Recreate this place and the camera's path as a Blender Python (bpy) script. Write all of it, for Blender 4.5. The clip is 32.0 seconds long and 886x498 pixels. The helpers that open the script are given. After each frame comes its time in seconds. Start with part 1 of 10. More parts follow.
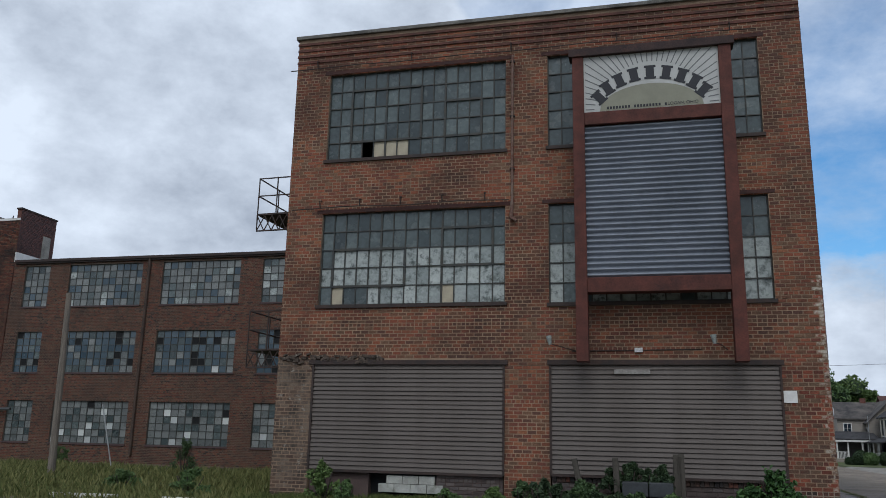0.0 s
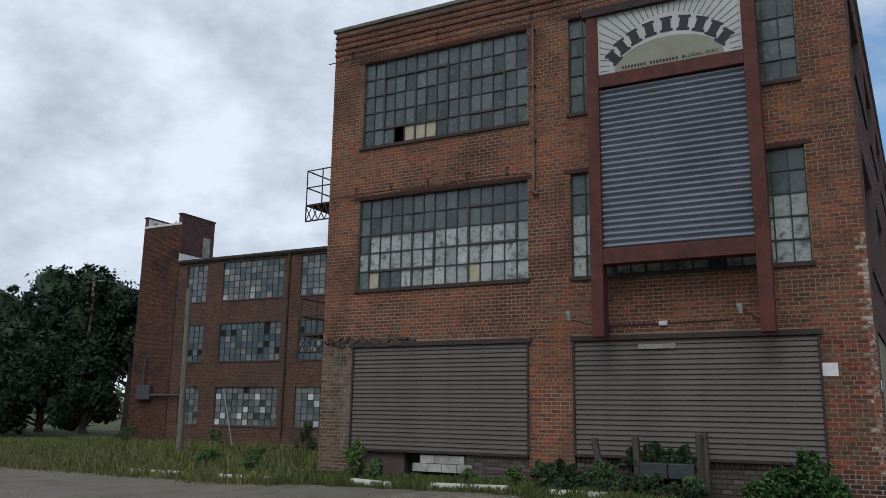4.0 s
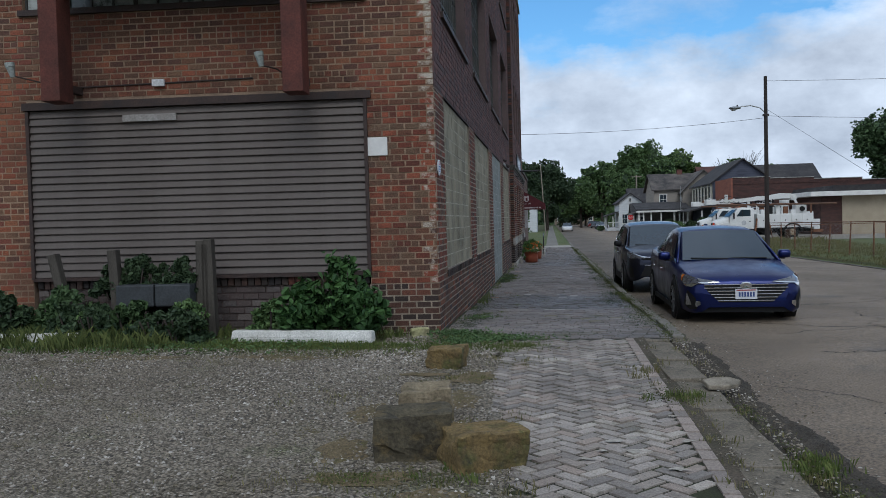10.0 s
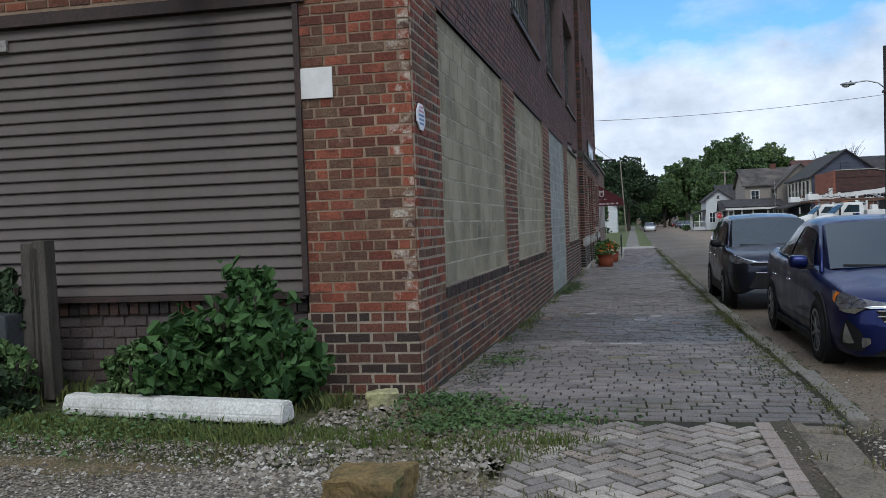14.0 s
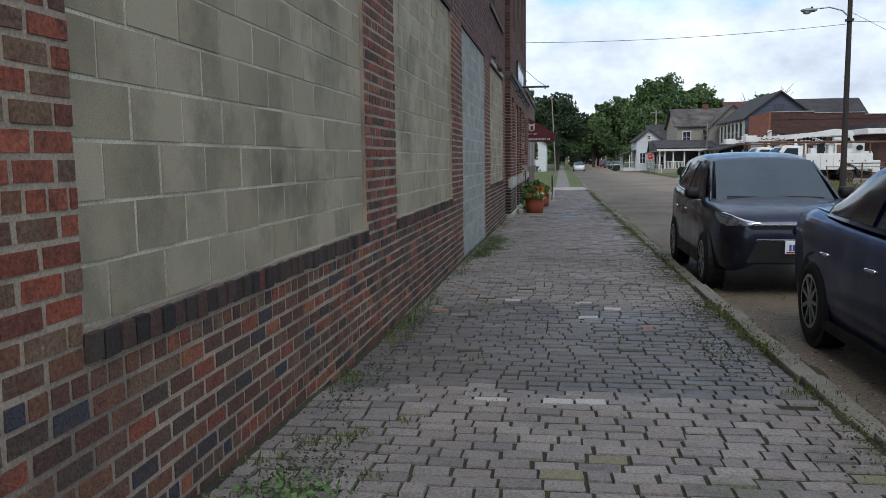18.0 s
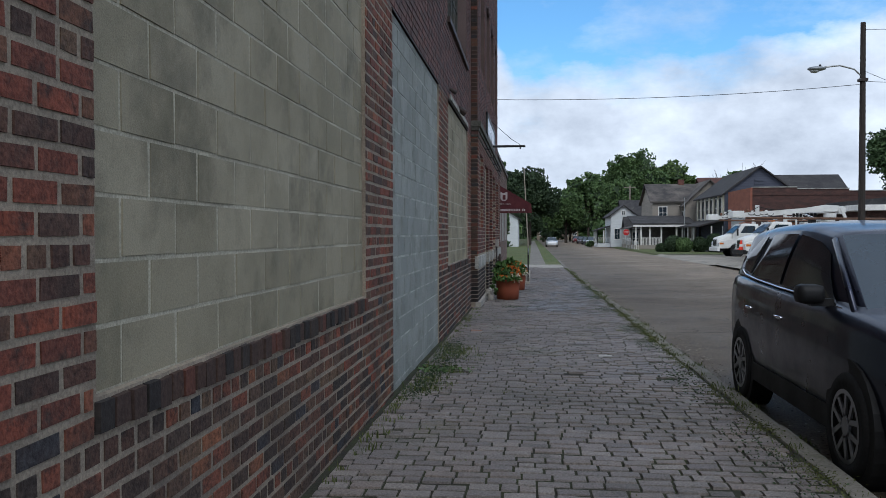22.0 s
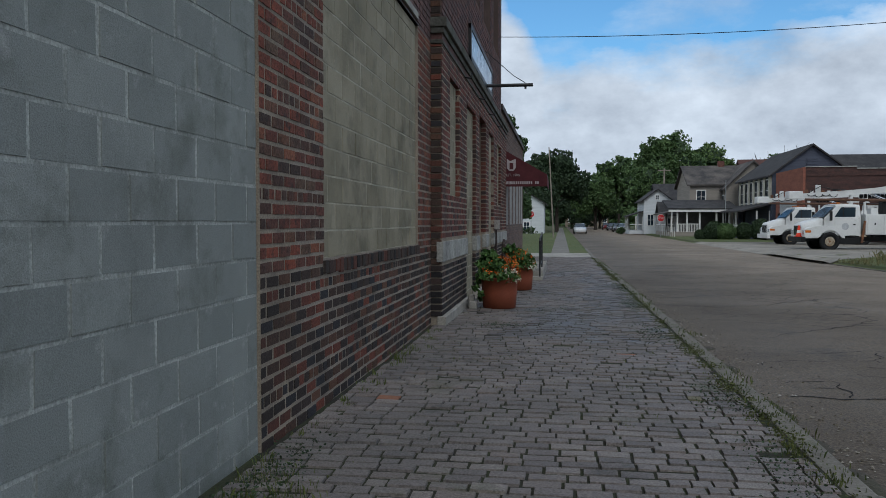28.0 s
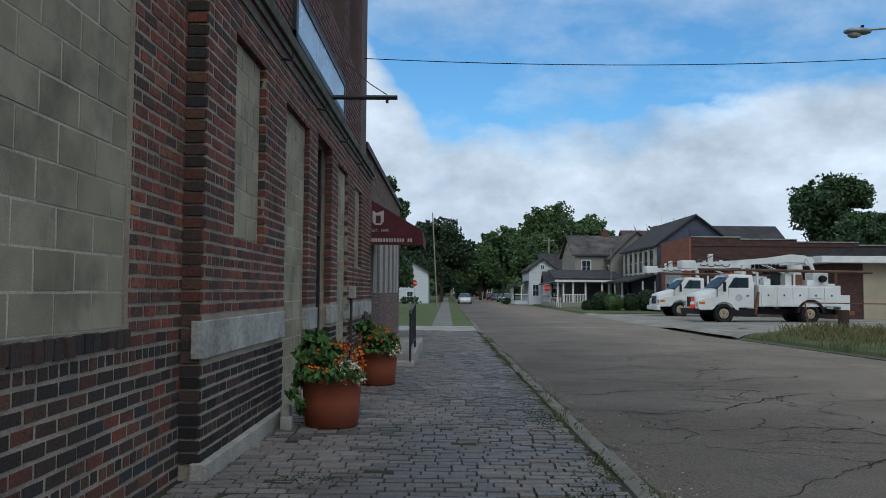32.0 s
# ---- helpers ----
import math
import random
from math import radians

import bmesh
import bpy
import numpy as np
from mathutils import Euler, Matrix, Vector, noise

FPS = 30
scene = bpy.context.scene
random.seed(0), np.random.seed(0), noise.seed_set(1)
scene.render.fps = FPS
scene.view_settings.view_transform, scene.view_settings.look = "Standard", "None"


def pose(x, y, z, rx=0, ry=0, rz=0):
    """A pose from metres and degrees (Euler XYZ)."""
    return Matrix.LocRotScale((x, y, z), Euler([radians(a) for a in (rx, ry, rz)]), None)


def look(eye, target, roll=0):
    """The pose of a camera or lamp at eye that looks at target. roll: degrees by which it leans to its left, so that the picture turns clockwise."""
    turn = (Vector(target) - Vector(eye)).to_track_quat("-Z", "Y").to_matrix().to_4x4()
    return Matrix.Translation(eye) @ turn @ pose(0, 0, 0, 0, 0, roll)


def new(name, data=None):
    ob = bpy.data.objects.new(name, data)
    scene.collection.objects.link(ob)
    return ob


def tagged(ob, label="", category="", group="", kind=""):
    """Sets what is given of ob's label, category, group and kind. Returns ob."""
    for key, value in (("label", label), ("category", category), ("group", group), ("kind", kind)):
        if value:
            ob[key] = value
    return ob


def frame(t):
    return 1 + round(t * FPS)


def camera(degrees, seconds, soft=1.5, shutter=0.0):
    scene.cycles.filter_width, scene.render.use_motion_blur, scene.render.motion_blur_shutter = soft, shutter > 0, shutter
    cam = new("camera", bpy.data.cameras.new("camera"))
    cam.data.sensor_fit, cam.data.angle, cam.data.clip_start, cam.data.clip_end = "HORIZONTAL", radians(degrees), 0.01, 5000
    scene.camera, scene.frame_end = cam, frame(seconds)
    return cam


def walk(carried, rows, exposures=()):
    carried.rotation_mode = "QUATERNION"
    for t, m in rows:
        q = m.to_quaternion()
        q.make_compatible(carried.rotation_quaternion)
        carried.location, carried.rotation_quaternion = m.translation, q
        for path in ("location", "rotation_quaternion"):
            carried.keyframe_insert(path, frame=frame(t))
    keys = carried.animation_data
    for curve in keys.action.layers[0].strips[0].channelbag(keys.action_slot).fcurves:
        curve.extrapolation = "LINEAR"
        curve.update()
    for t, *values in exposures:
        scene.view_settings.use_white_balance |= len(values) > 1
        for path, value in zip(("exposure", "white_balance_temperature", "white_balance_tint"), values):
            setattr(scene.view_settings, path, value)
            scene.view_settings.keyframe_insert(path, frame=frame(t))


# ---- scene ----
cam = camera(57.5, 32.0, soft=0.6)

PATH = [
    (0, (-2.86, -19.25, 1.66), (-3.434, -17.388, 2.112), 1.3),
    (0.5, (-2.521, -19.145, 1.623), (-3.082, -17.256, 1.967), 1.3),
    (1, (-2.083, -18.959, 1.6), (-2.653, -17.081, 1.987), 1.4),
    (1.5, (-1.565, -18.84, 1.608), (-2.136, -16.971, 2.037), 1.9),
    (2, (-0.985, -18.739, 1.62), (-1.561, -16.852, 1.946), 2.7),
    (2.5, (-0.518, -18.444, 1.632), (-1.188, -16.588, 1.958), 1.9),
    (3, (-0.108, -18.128, 1.64), (-0.851, -16.3, 1.967), 0.6),
    (3.5, (0.397, -17.838, 1.689), (-0.555, -16.121, 2.073), 0.3),
    (5.5, (1.327, -16.265, 1.642), (0.287, -14.609, 2.062), 1.4),
    (6, (1.43, -15.86, 1.63), (0.487, -14.143, 2.036), 1.8),
    (6.5, (1.489, -15.477, 1.507), (0.742, -13.659, 1.878), 1.2),
    (7, (1.54, -14.971, 1.48), (1.069, -13.048, 1.768), -1.4),
    (7.5, (1.538, -14.374, 1.493), (1.185, -12.409, 1.613), -1.2),
    (8, (1.505, -13.767, 1.517), (1.157, -11.802, 1.658), -0.9),
    (8.5, (1.487, -13.095, 1.566), (1.166, -11.121, 1.62), -0.9),
    (9, (1.48, -12.501, 1.543), (1.15, -10.529, 1.551), -1.0),
    (9.5, (1.5, -11.925, 1.593), (1.194, -9.948, 1.596), -2.1),
    (10, (1.594, -11.367, 1.563), (1.329, -9.386, 1.496), -1.5),
    (10.5, (1.646, -10.762, 1.566), (1.401, -8.779, 1.649), -1.1),
    (11, (1.704, -10.14, 1.508), (1.426, -8.161, 1.584), -1.5),
    (11.5, (1.718, -9.537, 1.467), (1.414, -7.56, 1.469), -1.7),
    (12, (1.752, -8.961, 1.488), (1.431, -6.987, 1.49), -2.0),
    (12.5, (1.785, -8.296, 1.463), (1.367, -6.34, 1.466), -1.6),
    (13, (1.82, -7.728, 1.45), (1.376, -5.777, 1.457), -1.6),
    (13.5, (1.806, -7.146, 1.395), (1.352, -5.199, 1.354), -1.9),
    (15.5, (1.626, -4.622, 1.46), (1.163, -2.677, 1.392), -2.2),
    (16, (1.675, -3.992, 1.428), (1.238, -2.042, 1.352), -1.8),
    (16.5, (1.679, -3.487, 1.415), (1.22, -1.543, 1.325), -0.1),
    (17, (1.675, -2.838, 1.399), (1.287, -0.88, 1.282), -0.2),
    (17.5, (1.647, -2.185, 1.37), (1.263, -0.243, 1.091), 0.0),
    (18, (1.555, -1.455, 1.375), (1.267, 0.512, 1.156), -0.7),
    (18.5, (1.475, -0.779, 1.399), (1.161, 1.184, 1.18), -1.0),
    (19, (1.393, -0.088, 1.396), (1.06, 1.879, 1.257), -0.8),
    (19.5, (1.392, 0.575, 1.396), (1.05, 2.54, 1.26), -0.9),
    (20, (1.366, 1.148, 1.407), (1.02, 3.115, 1.296), -0.3),
    (20.5, (1.296, 1.891, 1.387), (1.061, 3.877, 1.386), -1.2),
    (21, (1.289, 2.489, 1.378), (1.048, 4.475, 1.36), -0.8),
    (21.5, (1.303, 3.155, 1.34), (1.093, 5.144, 1.312), -0.2),
    (22, (1.326, 3.774, 1.328), (1.108, 5.762, 1.291), -0.1),
    (22.5, (1.389, 4.4, 1.305), (1.157, 6.386, 1.269), -0.4),
    (23, (1.522, 5.051, 1.31), (1.373, 7.045, 1.273), -0.2),
    (23.5, (1.624, 5.617, 1.306), (1.449, 7.608, 1.244), -0.3),
    (24, (1.678, 6.27, 1.311), (1.491, 8.259, 1.228), -1.1),
    (24.5, (1.714, 6.885, 1.324), (1.477, 8.87, 1.244), -0.2),
    (25, (1.715, 7.49, 1.279), (1.466, 9.472, 1.191), 0.2),
    (27.5, (1.591, 10.397, 1.113), (1.301, 12.373, 1.017), 0.2),
    (28, (1.729, 10.817, 1.106), (1.44, 12.794, 1.038), -0.0),
    (28.5, (1.701, 11.504, 1.122), (1.414, 13.483, 1.06), -0.0),
    (29, (1.699, 12.162, 1.144), (1.458, 14.147, 1.098), -0.2),
    (29.5, (1.738, 12.776, 1.171), (1.495, 14.762, 1.17), 0.1),
    (30, (1.722, 13.406, 1.169), (1.51, 15.393, 1.241), 0.5),
    (30.5, (1.699, 13.946, 1.097), (1.482, 15.933, 1.176), 0.1),
    (31, (1.727, 14.524, 1.102), (1.499, 16.508, 1.202), 0.0),
    (31.5, (1.787, 15.144, 1.1), (1.734, 17.14, 1.215), -0.4),
    (32, (1.89, 15.731, 1.055), (1.88, 17.728, 1.16), 0.4),
]
walk(cam, [(t, look(eye, target, roll)) for t, eye, target, roll in PATH],
     exposures=[(t, e, k, g) for t, e, k, g in ((0, 0.14, 5880, 9), (3, 0.16, 5950, 9), (6, 0.16, 6030, 9), (8, 0.40, 6080, 9), (9, 0.38, 5850, 7), (10, 0.24, 5720, 8), (11, 0.18, 5560, 7), (12, 0.40, 5640, 8), (13, 0.50, 5760, 9), (16, 0.52, 5900, 9), (17, 0.41, 5850, 9), (18, 0.71, 6000, 9), (19, 0.43, 5880, 9), (20, 0.40, 5800, 9), (21, 0.24, 5750, 9), (22, 0.45, 5820, 9), (23, 0.46, 5640, 9), (24, 0.66, 5850, 9), (25, 0.46, 5900, 8), (28, 0.13, 5880, 7), (29, 0.15, 5860, 6), (30, 0.14, 5700, 5), (31, 0.19, 5740, 5), (32, 0.18, 5700, 4))])

# ---- world, sun, exposure ----
SUN_EL, SUN_AZ = radians(50), radians(168)
world = bpy.data.worlds.new("sky")
scene.world = world
world.use_nodes = True
wn, wl = world.node_tree.nodes, world.node_tree.links
wn.clear()


def wmath(op, a, b=0.0, clamp=False):
    n = wn.new("ShaderNodeMath")
    n.operation, n.use_clamp = op, clamp
    for i, v in enumerate((a, b)):
        if isinstance(v, (int, float)):
            n.inputs[i].default_value = v
        else:
            wl.new(v, n.inputs[i])
    return n.outputs[0]


def wnoise(vec, scale, detail, rough):
    n = wn.new("ShaderNodeTexNoise")
    n.inputs["Scale"].default_value = scale
    n.inputs["Detail"].default_value = detail
    n.inputs["Roughness"].default_value = rough
    wl.new(vec, n.inputs["Vector"])
    return n.outputs["Fac"]


sky = wn.new("ShaderNodeTexSky")
sky.sky_type, sky.sun_disc = "NISHITA", False
sky.sun_elevation, sky.sun_rotation = SUN_EL, SUN_AZ
sky.ozone_density = 2.0
tc = wn.new("ShaderNodeTexCoord")
sep = wn.new("ShaderNodeSeparateXYZ")
wl.new(tc.outputs["Generated"], sep.inputs[0])
dx, dy, dz = sep.outputs
# cloud deck coordinates: the direction laid on a flat layer
flat = wmath("ADD", wmath("MAXIMUM", dz, 0.0), 0.30)
comb = wn.new("ShaderNodeCombineXYZ")
wl.new(wmath("DIVIDE", dx, flat), comb.inputs[0])
wl.new(wmath("DIVIDE", dy, flat), comb.inputs[1])
deck = comb.outputs[0]
lumps = wn.new("ShaderNodeVectorMath")
lumps.operation = "MULTIPLY"
wl.new(tc.outputs["Generated"], lumps.inputs[0])
lumps.inputs[1].default_value = (3.0, 3.0, 4.6)
big = wnoise(deck, 0.9, 9.0, 0.62)
fine = wnoise(deck, 3.2, 8.0, 0.62)
# a bank of cloud low over the street's end, closing over the whole sky towards the west
west = wmath("MAXIMUM", wmath("MULTIPLY", wmath("ADD", dx, 0.02), -1.6), 0.0)
edge = wmath("ADD", wmath("ADD", 0.185, west), wmath("MULTIPLY", wmath("SUBTRACT", big, 0.5), 0.26))
east = wmath("MULTIPLY", wmath("MAXIMUM", dx, 0.0), 0.16)
south = wmath("MULTIPLY", wmath("MAXIMUM", wmath("SUBTRACT", wmath("MULTIPLY", dy, -1.0), 0.05), 0.0), 1.6)
edge = wmath("ADD", wmath("ADD", edge, east), south)
bank = wmath("MULTIPLY", wmath("SUBTRACT", edge, dz), 22.0, True)
bank = wmath("SUBTRACT", 1.0, wmath("POWER", wmath("SUBTRACT", 1.0, bank), 2.0))
high = wmath("MULTIPLY", wmath("MAXIMUM", wmath("SUBTRACT", dz, 0.25), 0.0), 1.6)
wisp = wmath("MULTIPLY", wmath("SUBTRACT", wmath("ADD", fine, high), 0.495), 2.4, True)
cover = wmath("MAXIMUM", bank, wmath("MULTIPLY", wisp, 0.75))
shade = wn.new("ShaderNodeValToRGB")
shade.color_ramp.elements[0].position, shade.color_ramp.elements[1].position = 0.33, 0.62
shade.color_ramp.elements[0].color = (0.37, 0.40, 0.45, 1)
shade.color_ramp.elements[1].color = (0.74, 0.775, 0.82, 1)
wl.new(wmath("ADD", wmath("MULTIPLY", wnoise(lumps.outputs[0], 1.9, 9.0, 0.6), 0.8), wmath("MULTIPLY", fine, 0.2)), shade.inputs[0])
blue = wn.new("ShaderNodeMixRGB")
blue.blend_type, blue.inputs[0].default_value = "MULTIPLY", 1.0
wl.new(sky.outputs[0], blue.inputs[1])
blue.inputs[2].default_value = (0.078, 0.113, 0.126, 1)
mixc = wn.new("ShaderNodeMixRGB")
wl.new(cover, mixc.inputs[0])
wl.new(blue.outputs[0], mixc.inputs[1])
wl.new(shade.outputs[0], mixc.inputs[2])
bg = wn.new("ShaderNodeBackground")
bg.inputs[1].default_value = 1.0
wl.new(mixc.outputs[0], bg.inputs[0])
wout = wn.new("ShaderNodeOutputWorld")
wl.new(bg.outputs[0], wout.inputs[0])

sun_data = bpy.data.lights.new("sun", "SUN")
sun_data.energy, sun_data.angle, sun_data.color = 1.0, radians(35), (1.0, 0.94, 0.86)
sun = new("sun", sun_data)
az = SUN_AZ
sun.matrix_world = look((0, 0, 50), Vector((0, 0, 50)) - Vector((math.sin(az) * math.cos(SUN_EL), math.cos(az) * math.cos(SUN_EL), math.sin(SUN_EL))))

# ---- materials ----
MATS = {}


def M(name, c1, c2=None, rough=0.8, scale=3.0, fine=45.0, bump=0.25, dist=0.008, metal=0.0, rnd="", ramp=(), spec=0.26,
      stretch=(1, 1, 1), stain=None, tone=0.35, coat=0.0, stain2=None):
    """Procedural surface: two tones mixed by large noise, modulated by fine noise, with relief and optional stains.
    rnd: 'island' or 'object', by which a ramp of base colours is picked."""
    if name in MATS:
        return MATS[name]
    m = bpy.data.materials.new(name)
    m.use_nodes = True
    nt = m.node_tree
    N, L = nt.nodes, nt.links
    b = N["Principled BSDF"]
    b.inputs["Metallic"].default_value = metal
    b.inputs["Specular IOR Level"].default_value = spec
    b.inputs["Coat Weight"].default_value = coat
    tcn = N.new("ShaderNodeTexCoord")
    mp = N.new("ShaderNodeMapping")
    mp.inputs["Scale"].default_value = stretch
    if rnd == "object":
        L.new(N.new("ShaderNodeNewGeometry").outputs["Position"], mp.inputs["Vector"])
    else:
        L.new(tcn.outputs["Object"], mp.inputs["Vector"])

    def nz(s, d=5.0, r=0.6):
        n = N.new("ShaderNodeTexNoise")
        n.inputs["Scale"].default_value, n.inputs["Detail"].default_value, n.inputs["Roughness"].default_value = s, d, r
        L.new(mp.outputs[0], n.inputs["Vector"])
        return n.outputs["Fac"]

    def mixc(f, a, c, kind="MIX"):
        n = N.new("ShaderNodeMixRGB")
        n.blend_type = kind
        for i, v in enumerate((f, a, c)):
            if isinstance(v, (int, float)):
                n.inputs[i].default_value = v
            elif isinstance(v, tuple):
                n.inputs[i].default_value = (*v, 1)
            else:
                L.new(v, n.inputs[i])
        return n.outputs[0]

    def rampf(v, lo, hi):
        n = N.new("ShaderNodeMapRange")
        n.inputs[1].default_value, n.inputs[2].default_value = lo, hi
        L.new(v, n.inputs[0])
        return n.outputs[0]

    A, B = nz(scale), nz(fine, 3.0)
    if rnd:
        src = N.new("ShaderNodeNewGeometry").outputs["Random Per Island"] if rnd == "island" else N.new("ShaderNodeObjectInfo").outputs["Random"]
        cr = N.new("ShaderNodeValToRGB")
        cr.color_ramp.interpolation = "CONSTANT" if len(ramp) > 2 else "LINEAR"
        while len(cr.color_ramp.elements) < len(ramp):
            cr.color_ramp.elements.new(0.5)
        for i, c in enumerate(ramp):
            cr.color_ramp.elements[i].position = i / len(ramp) if len(ramp) > 2 else float(i)
            cr.color_ramp.elements[i].color = (*c, 1)
        L.new(src, cr.inputs[0])
        col = cr.outputs[0]
        if c2:
            col = mixc(rampf(A, 0.45, 0.75), col, c2)
    else:
        col = mixc(rampf(A, 0.35, 0.65), c1, c2 or tuple(0.8 * v for v in c1))
    if stain:
        sc, s, lo, hi = stain
        col = mixc(rampf(nz(s, 8.0, 0.7), lo, hi), col, sc)
    if stain2:
        sc, s, lo, hi = stain2
        col = mixc(rampf(nz(s, 8.0, 0.7), lo, hi), col, sc)
    g = N.new("ShaderNodeMapRange")
    g.inputs[1].default_value, g.inputs[2].default_value, g.inputs[3].default_value, g.inputs[4].default_value = 0.25, 0.75, 1 - tone, 1 + tone
    L.new(B, g.inputs[0])
    col = mixc(1.0, col, g.outputs[0], "MULTIPLY")
    L.new(col, b.inputs["Base Color"])
    rr = N.new("ShaderNodeMapRange")
    rr.inputs[1].default_value, rr.inputs[2].default_value = 0.3, 0.7
    rr.inputs[3].default_value, rr.inputs[4].default_value = max(0.02, rough - 0.1), min(1.0, rough + 0.1)
    L.new(A, rr.inputs[0])
    L.new(rr.outputs[0], b.inputs["Roughness"])
    if bump:
        bp = N.new("ShaderNodeBump")
        bp.inputs["Strength"].default_value, bp.inputs["Distance"].default_value = bump, dist
        L.new(B, bp.inputs["Height"])
        L.new(bp.outputs[0], b.inputs["Normal"])
    MATS[name] = m
    return m


RED, RED2, BRN, DRK, ORG, BLK = (0.205, 0.060, 0.036), (0.25, 0.080, 0.047), (0.135, 0.066, 0.042), (0.086, 0.046, 0.035), (0.27, 0.110, 0.058), (0.055, 0.036, 0.030)
BROWN2 = (0.155, 0.092, 0.060)
brick_front = M("brick_front", RED, spec=0.2, rnd="island", ramp=((0.215, 0.070, 0.040), (0.155, 0.078, 0.048), (0.26, 0.088, 0.050), (0.175, 0.100, 0.062), (0.20, 0.074, 0.043), (0.115, 0.058, 0.042), (0.25, 0.088, 0.048), (0.18, 0.064, 0.044), (0.15, 0.074, 0.046), ORG), rough=0.85, scale=0.7,
                c2=(0.090, 0.045, 0.033), fine=70, bump=0.6, tone=0.55, stain=((0.042, 0.028, 0.023), 0.5, 0.47, 0.72))
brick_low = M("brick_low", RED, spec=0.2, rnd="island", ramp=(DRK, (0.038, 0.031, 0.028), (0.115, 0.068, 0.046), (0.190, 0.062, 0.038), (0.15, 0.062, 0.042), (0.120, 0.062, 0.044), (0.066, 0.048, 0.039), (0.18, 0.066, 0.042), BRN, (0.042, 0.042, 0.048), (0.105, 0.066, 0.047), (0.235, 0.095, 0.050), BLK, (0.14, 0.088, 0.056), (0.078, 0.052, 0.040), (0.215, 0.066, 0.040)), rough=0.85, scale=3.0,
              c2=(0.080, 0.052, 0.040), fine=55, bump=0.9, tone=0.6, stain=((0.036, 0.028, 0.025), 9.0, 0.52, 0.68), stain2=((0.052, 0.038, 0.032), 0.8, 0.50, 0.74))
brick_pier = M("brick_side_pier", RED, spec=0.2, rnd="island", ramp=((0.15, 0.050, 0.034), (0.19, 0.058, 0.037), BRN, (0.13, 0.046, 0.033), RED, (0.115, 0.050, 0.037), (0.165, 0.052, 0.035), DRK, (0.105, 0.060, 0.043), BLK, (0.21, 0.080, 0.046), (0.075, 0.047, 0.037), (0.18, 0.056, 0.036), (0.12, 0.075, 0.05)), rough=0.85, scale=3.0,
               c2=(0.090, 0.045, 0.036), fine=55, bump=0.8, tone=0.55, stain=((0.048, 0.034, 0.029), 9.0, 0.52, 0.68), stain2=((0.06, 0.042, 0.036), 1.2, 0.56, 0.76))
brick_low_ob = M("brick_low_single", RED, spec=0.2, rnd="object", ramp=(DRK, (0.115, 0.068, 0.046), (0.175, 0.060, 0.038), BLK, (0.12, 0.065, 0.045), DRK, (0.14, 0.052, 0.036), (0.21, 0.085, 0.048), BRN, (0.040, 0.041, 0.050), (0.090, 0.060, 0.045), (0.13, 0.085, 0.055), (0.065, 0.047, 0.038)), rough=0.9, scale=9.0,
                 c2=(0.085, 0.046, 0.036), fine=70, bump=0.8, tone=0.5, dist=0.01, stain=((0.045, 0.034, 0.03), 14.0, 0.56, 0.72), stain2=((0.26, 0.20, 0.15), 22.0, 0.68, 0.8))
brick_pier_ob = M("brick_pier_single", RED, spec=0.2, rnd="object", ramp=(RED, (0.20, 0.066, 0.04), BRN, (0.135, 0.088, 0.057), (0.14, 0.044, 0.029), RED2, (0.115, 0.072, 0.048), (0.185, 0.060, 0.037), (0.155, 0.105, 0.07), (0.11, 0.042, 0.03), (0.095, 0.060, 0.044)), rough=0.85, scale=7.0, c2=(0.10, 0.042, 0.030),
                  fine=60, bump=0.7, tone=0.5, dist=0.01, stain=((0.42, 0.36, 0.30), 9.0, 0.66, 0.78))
brick_edge_ob = M("brick_edge_single", RED, spec=0.2, rnd="object", ramp=(RED, RED2, BRN, RED, DRK, BROWN2), rough=0.9, scale=4.0, fine=60, bump=0.7, tone=0.45, dist=0.01, stain=((0.46, 0.41, 0.34), 5.0, 0.50, 0.62))
brick_up = M("brick_upper_side", RED, spec=0.2, rnd="island", ramp=((0.118, 0.066, 0.062), (0.140, 0.074, 0.067), (0.100, 0.062, 0.060), (0.150, 0.078, 0.068), (0.085, 0.058, 0.057)), rough=0.85,
             scale=0.6, c2=(0.100, 0.068, 0.066), fine=70, bump=0.4, tone=0.45, stain=((0.055, 0.040, 0.040), 0.8, 0.54, 0.74))
brick_left = M("brick_left", RED, rnd="island", ramp=((0.135, 0.050, 0.033), (0.088, 0.052, 0.037), (0.115, 0.045, 0.031), (0.045, 0.034, 0.030), (0.155, 0.066, 0.042), (0.095, 0.042, 0.031), (0.125, 0.078, 0.052)), rough=0.9, scale=0.35,
               c2=(0.092, 0.056, 0.042), fine=40, bump=0.4, spec=0.2, tone=0.5, stain=((0.035, 0.027, 0.025), 0.5, 0.52, 0.70), stain2=((0.17, 0.10, 0.065), 0.8, 0.62, 0.8))
mortar_tan = M("mortar_tan", (0.33, 0.235, 0.158), (0.21, 0.148, 0.102), rough=0.95, scale=1.2, fine=90, bump=0.5, stain=((0.10, 0.075, 0.06), 0.7, 0.5, 0.75))
mortar = M("mortar", (0.32, 0.268, 0.205), (0.19, 0.160, 0.126), rough=0.95, scale=1.5, fine=90, bump=0.5, stain=((0.12, 0.10, 0.086), 0.9, 0.50, 0.75))
mortar_dark = M("mortar_dark", (0.12, 0.085, 0.075), (0.082, 0.06, 0.055), rough=0.95, scale=1.0, fine=80, bump=0.4)
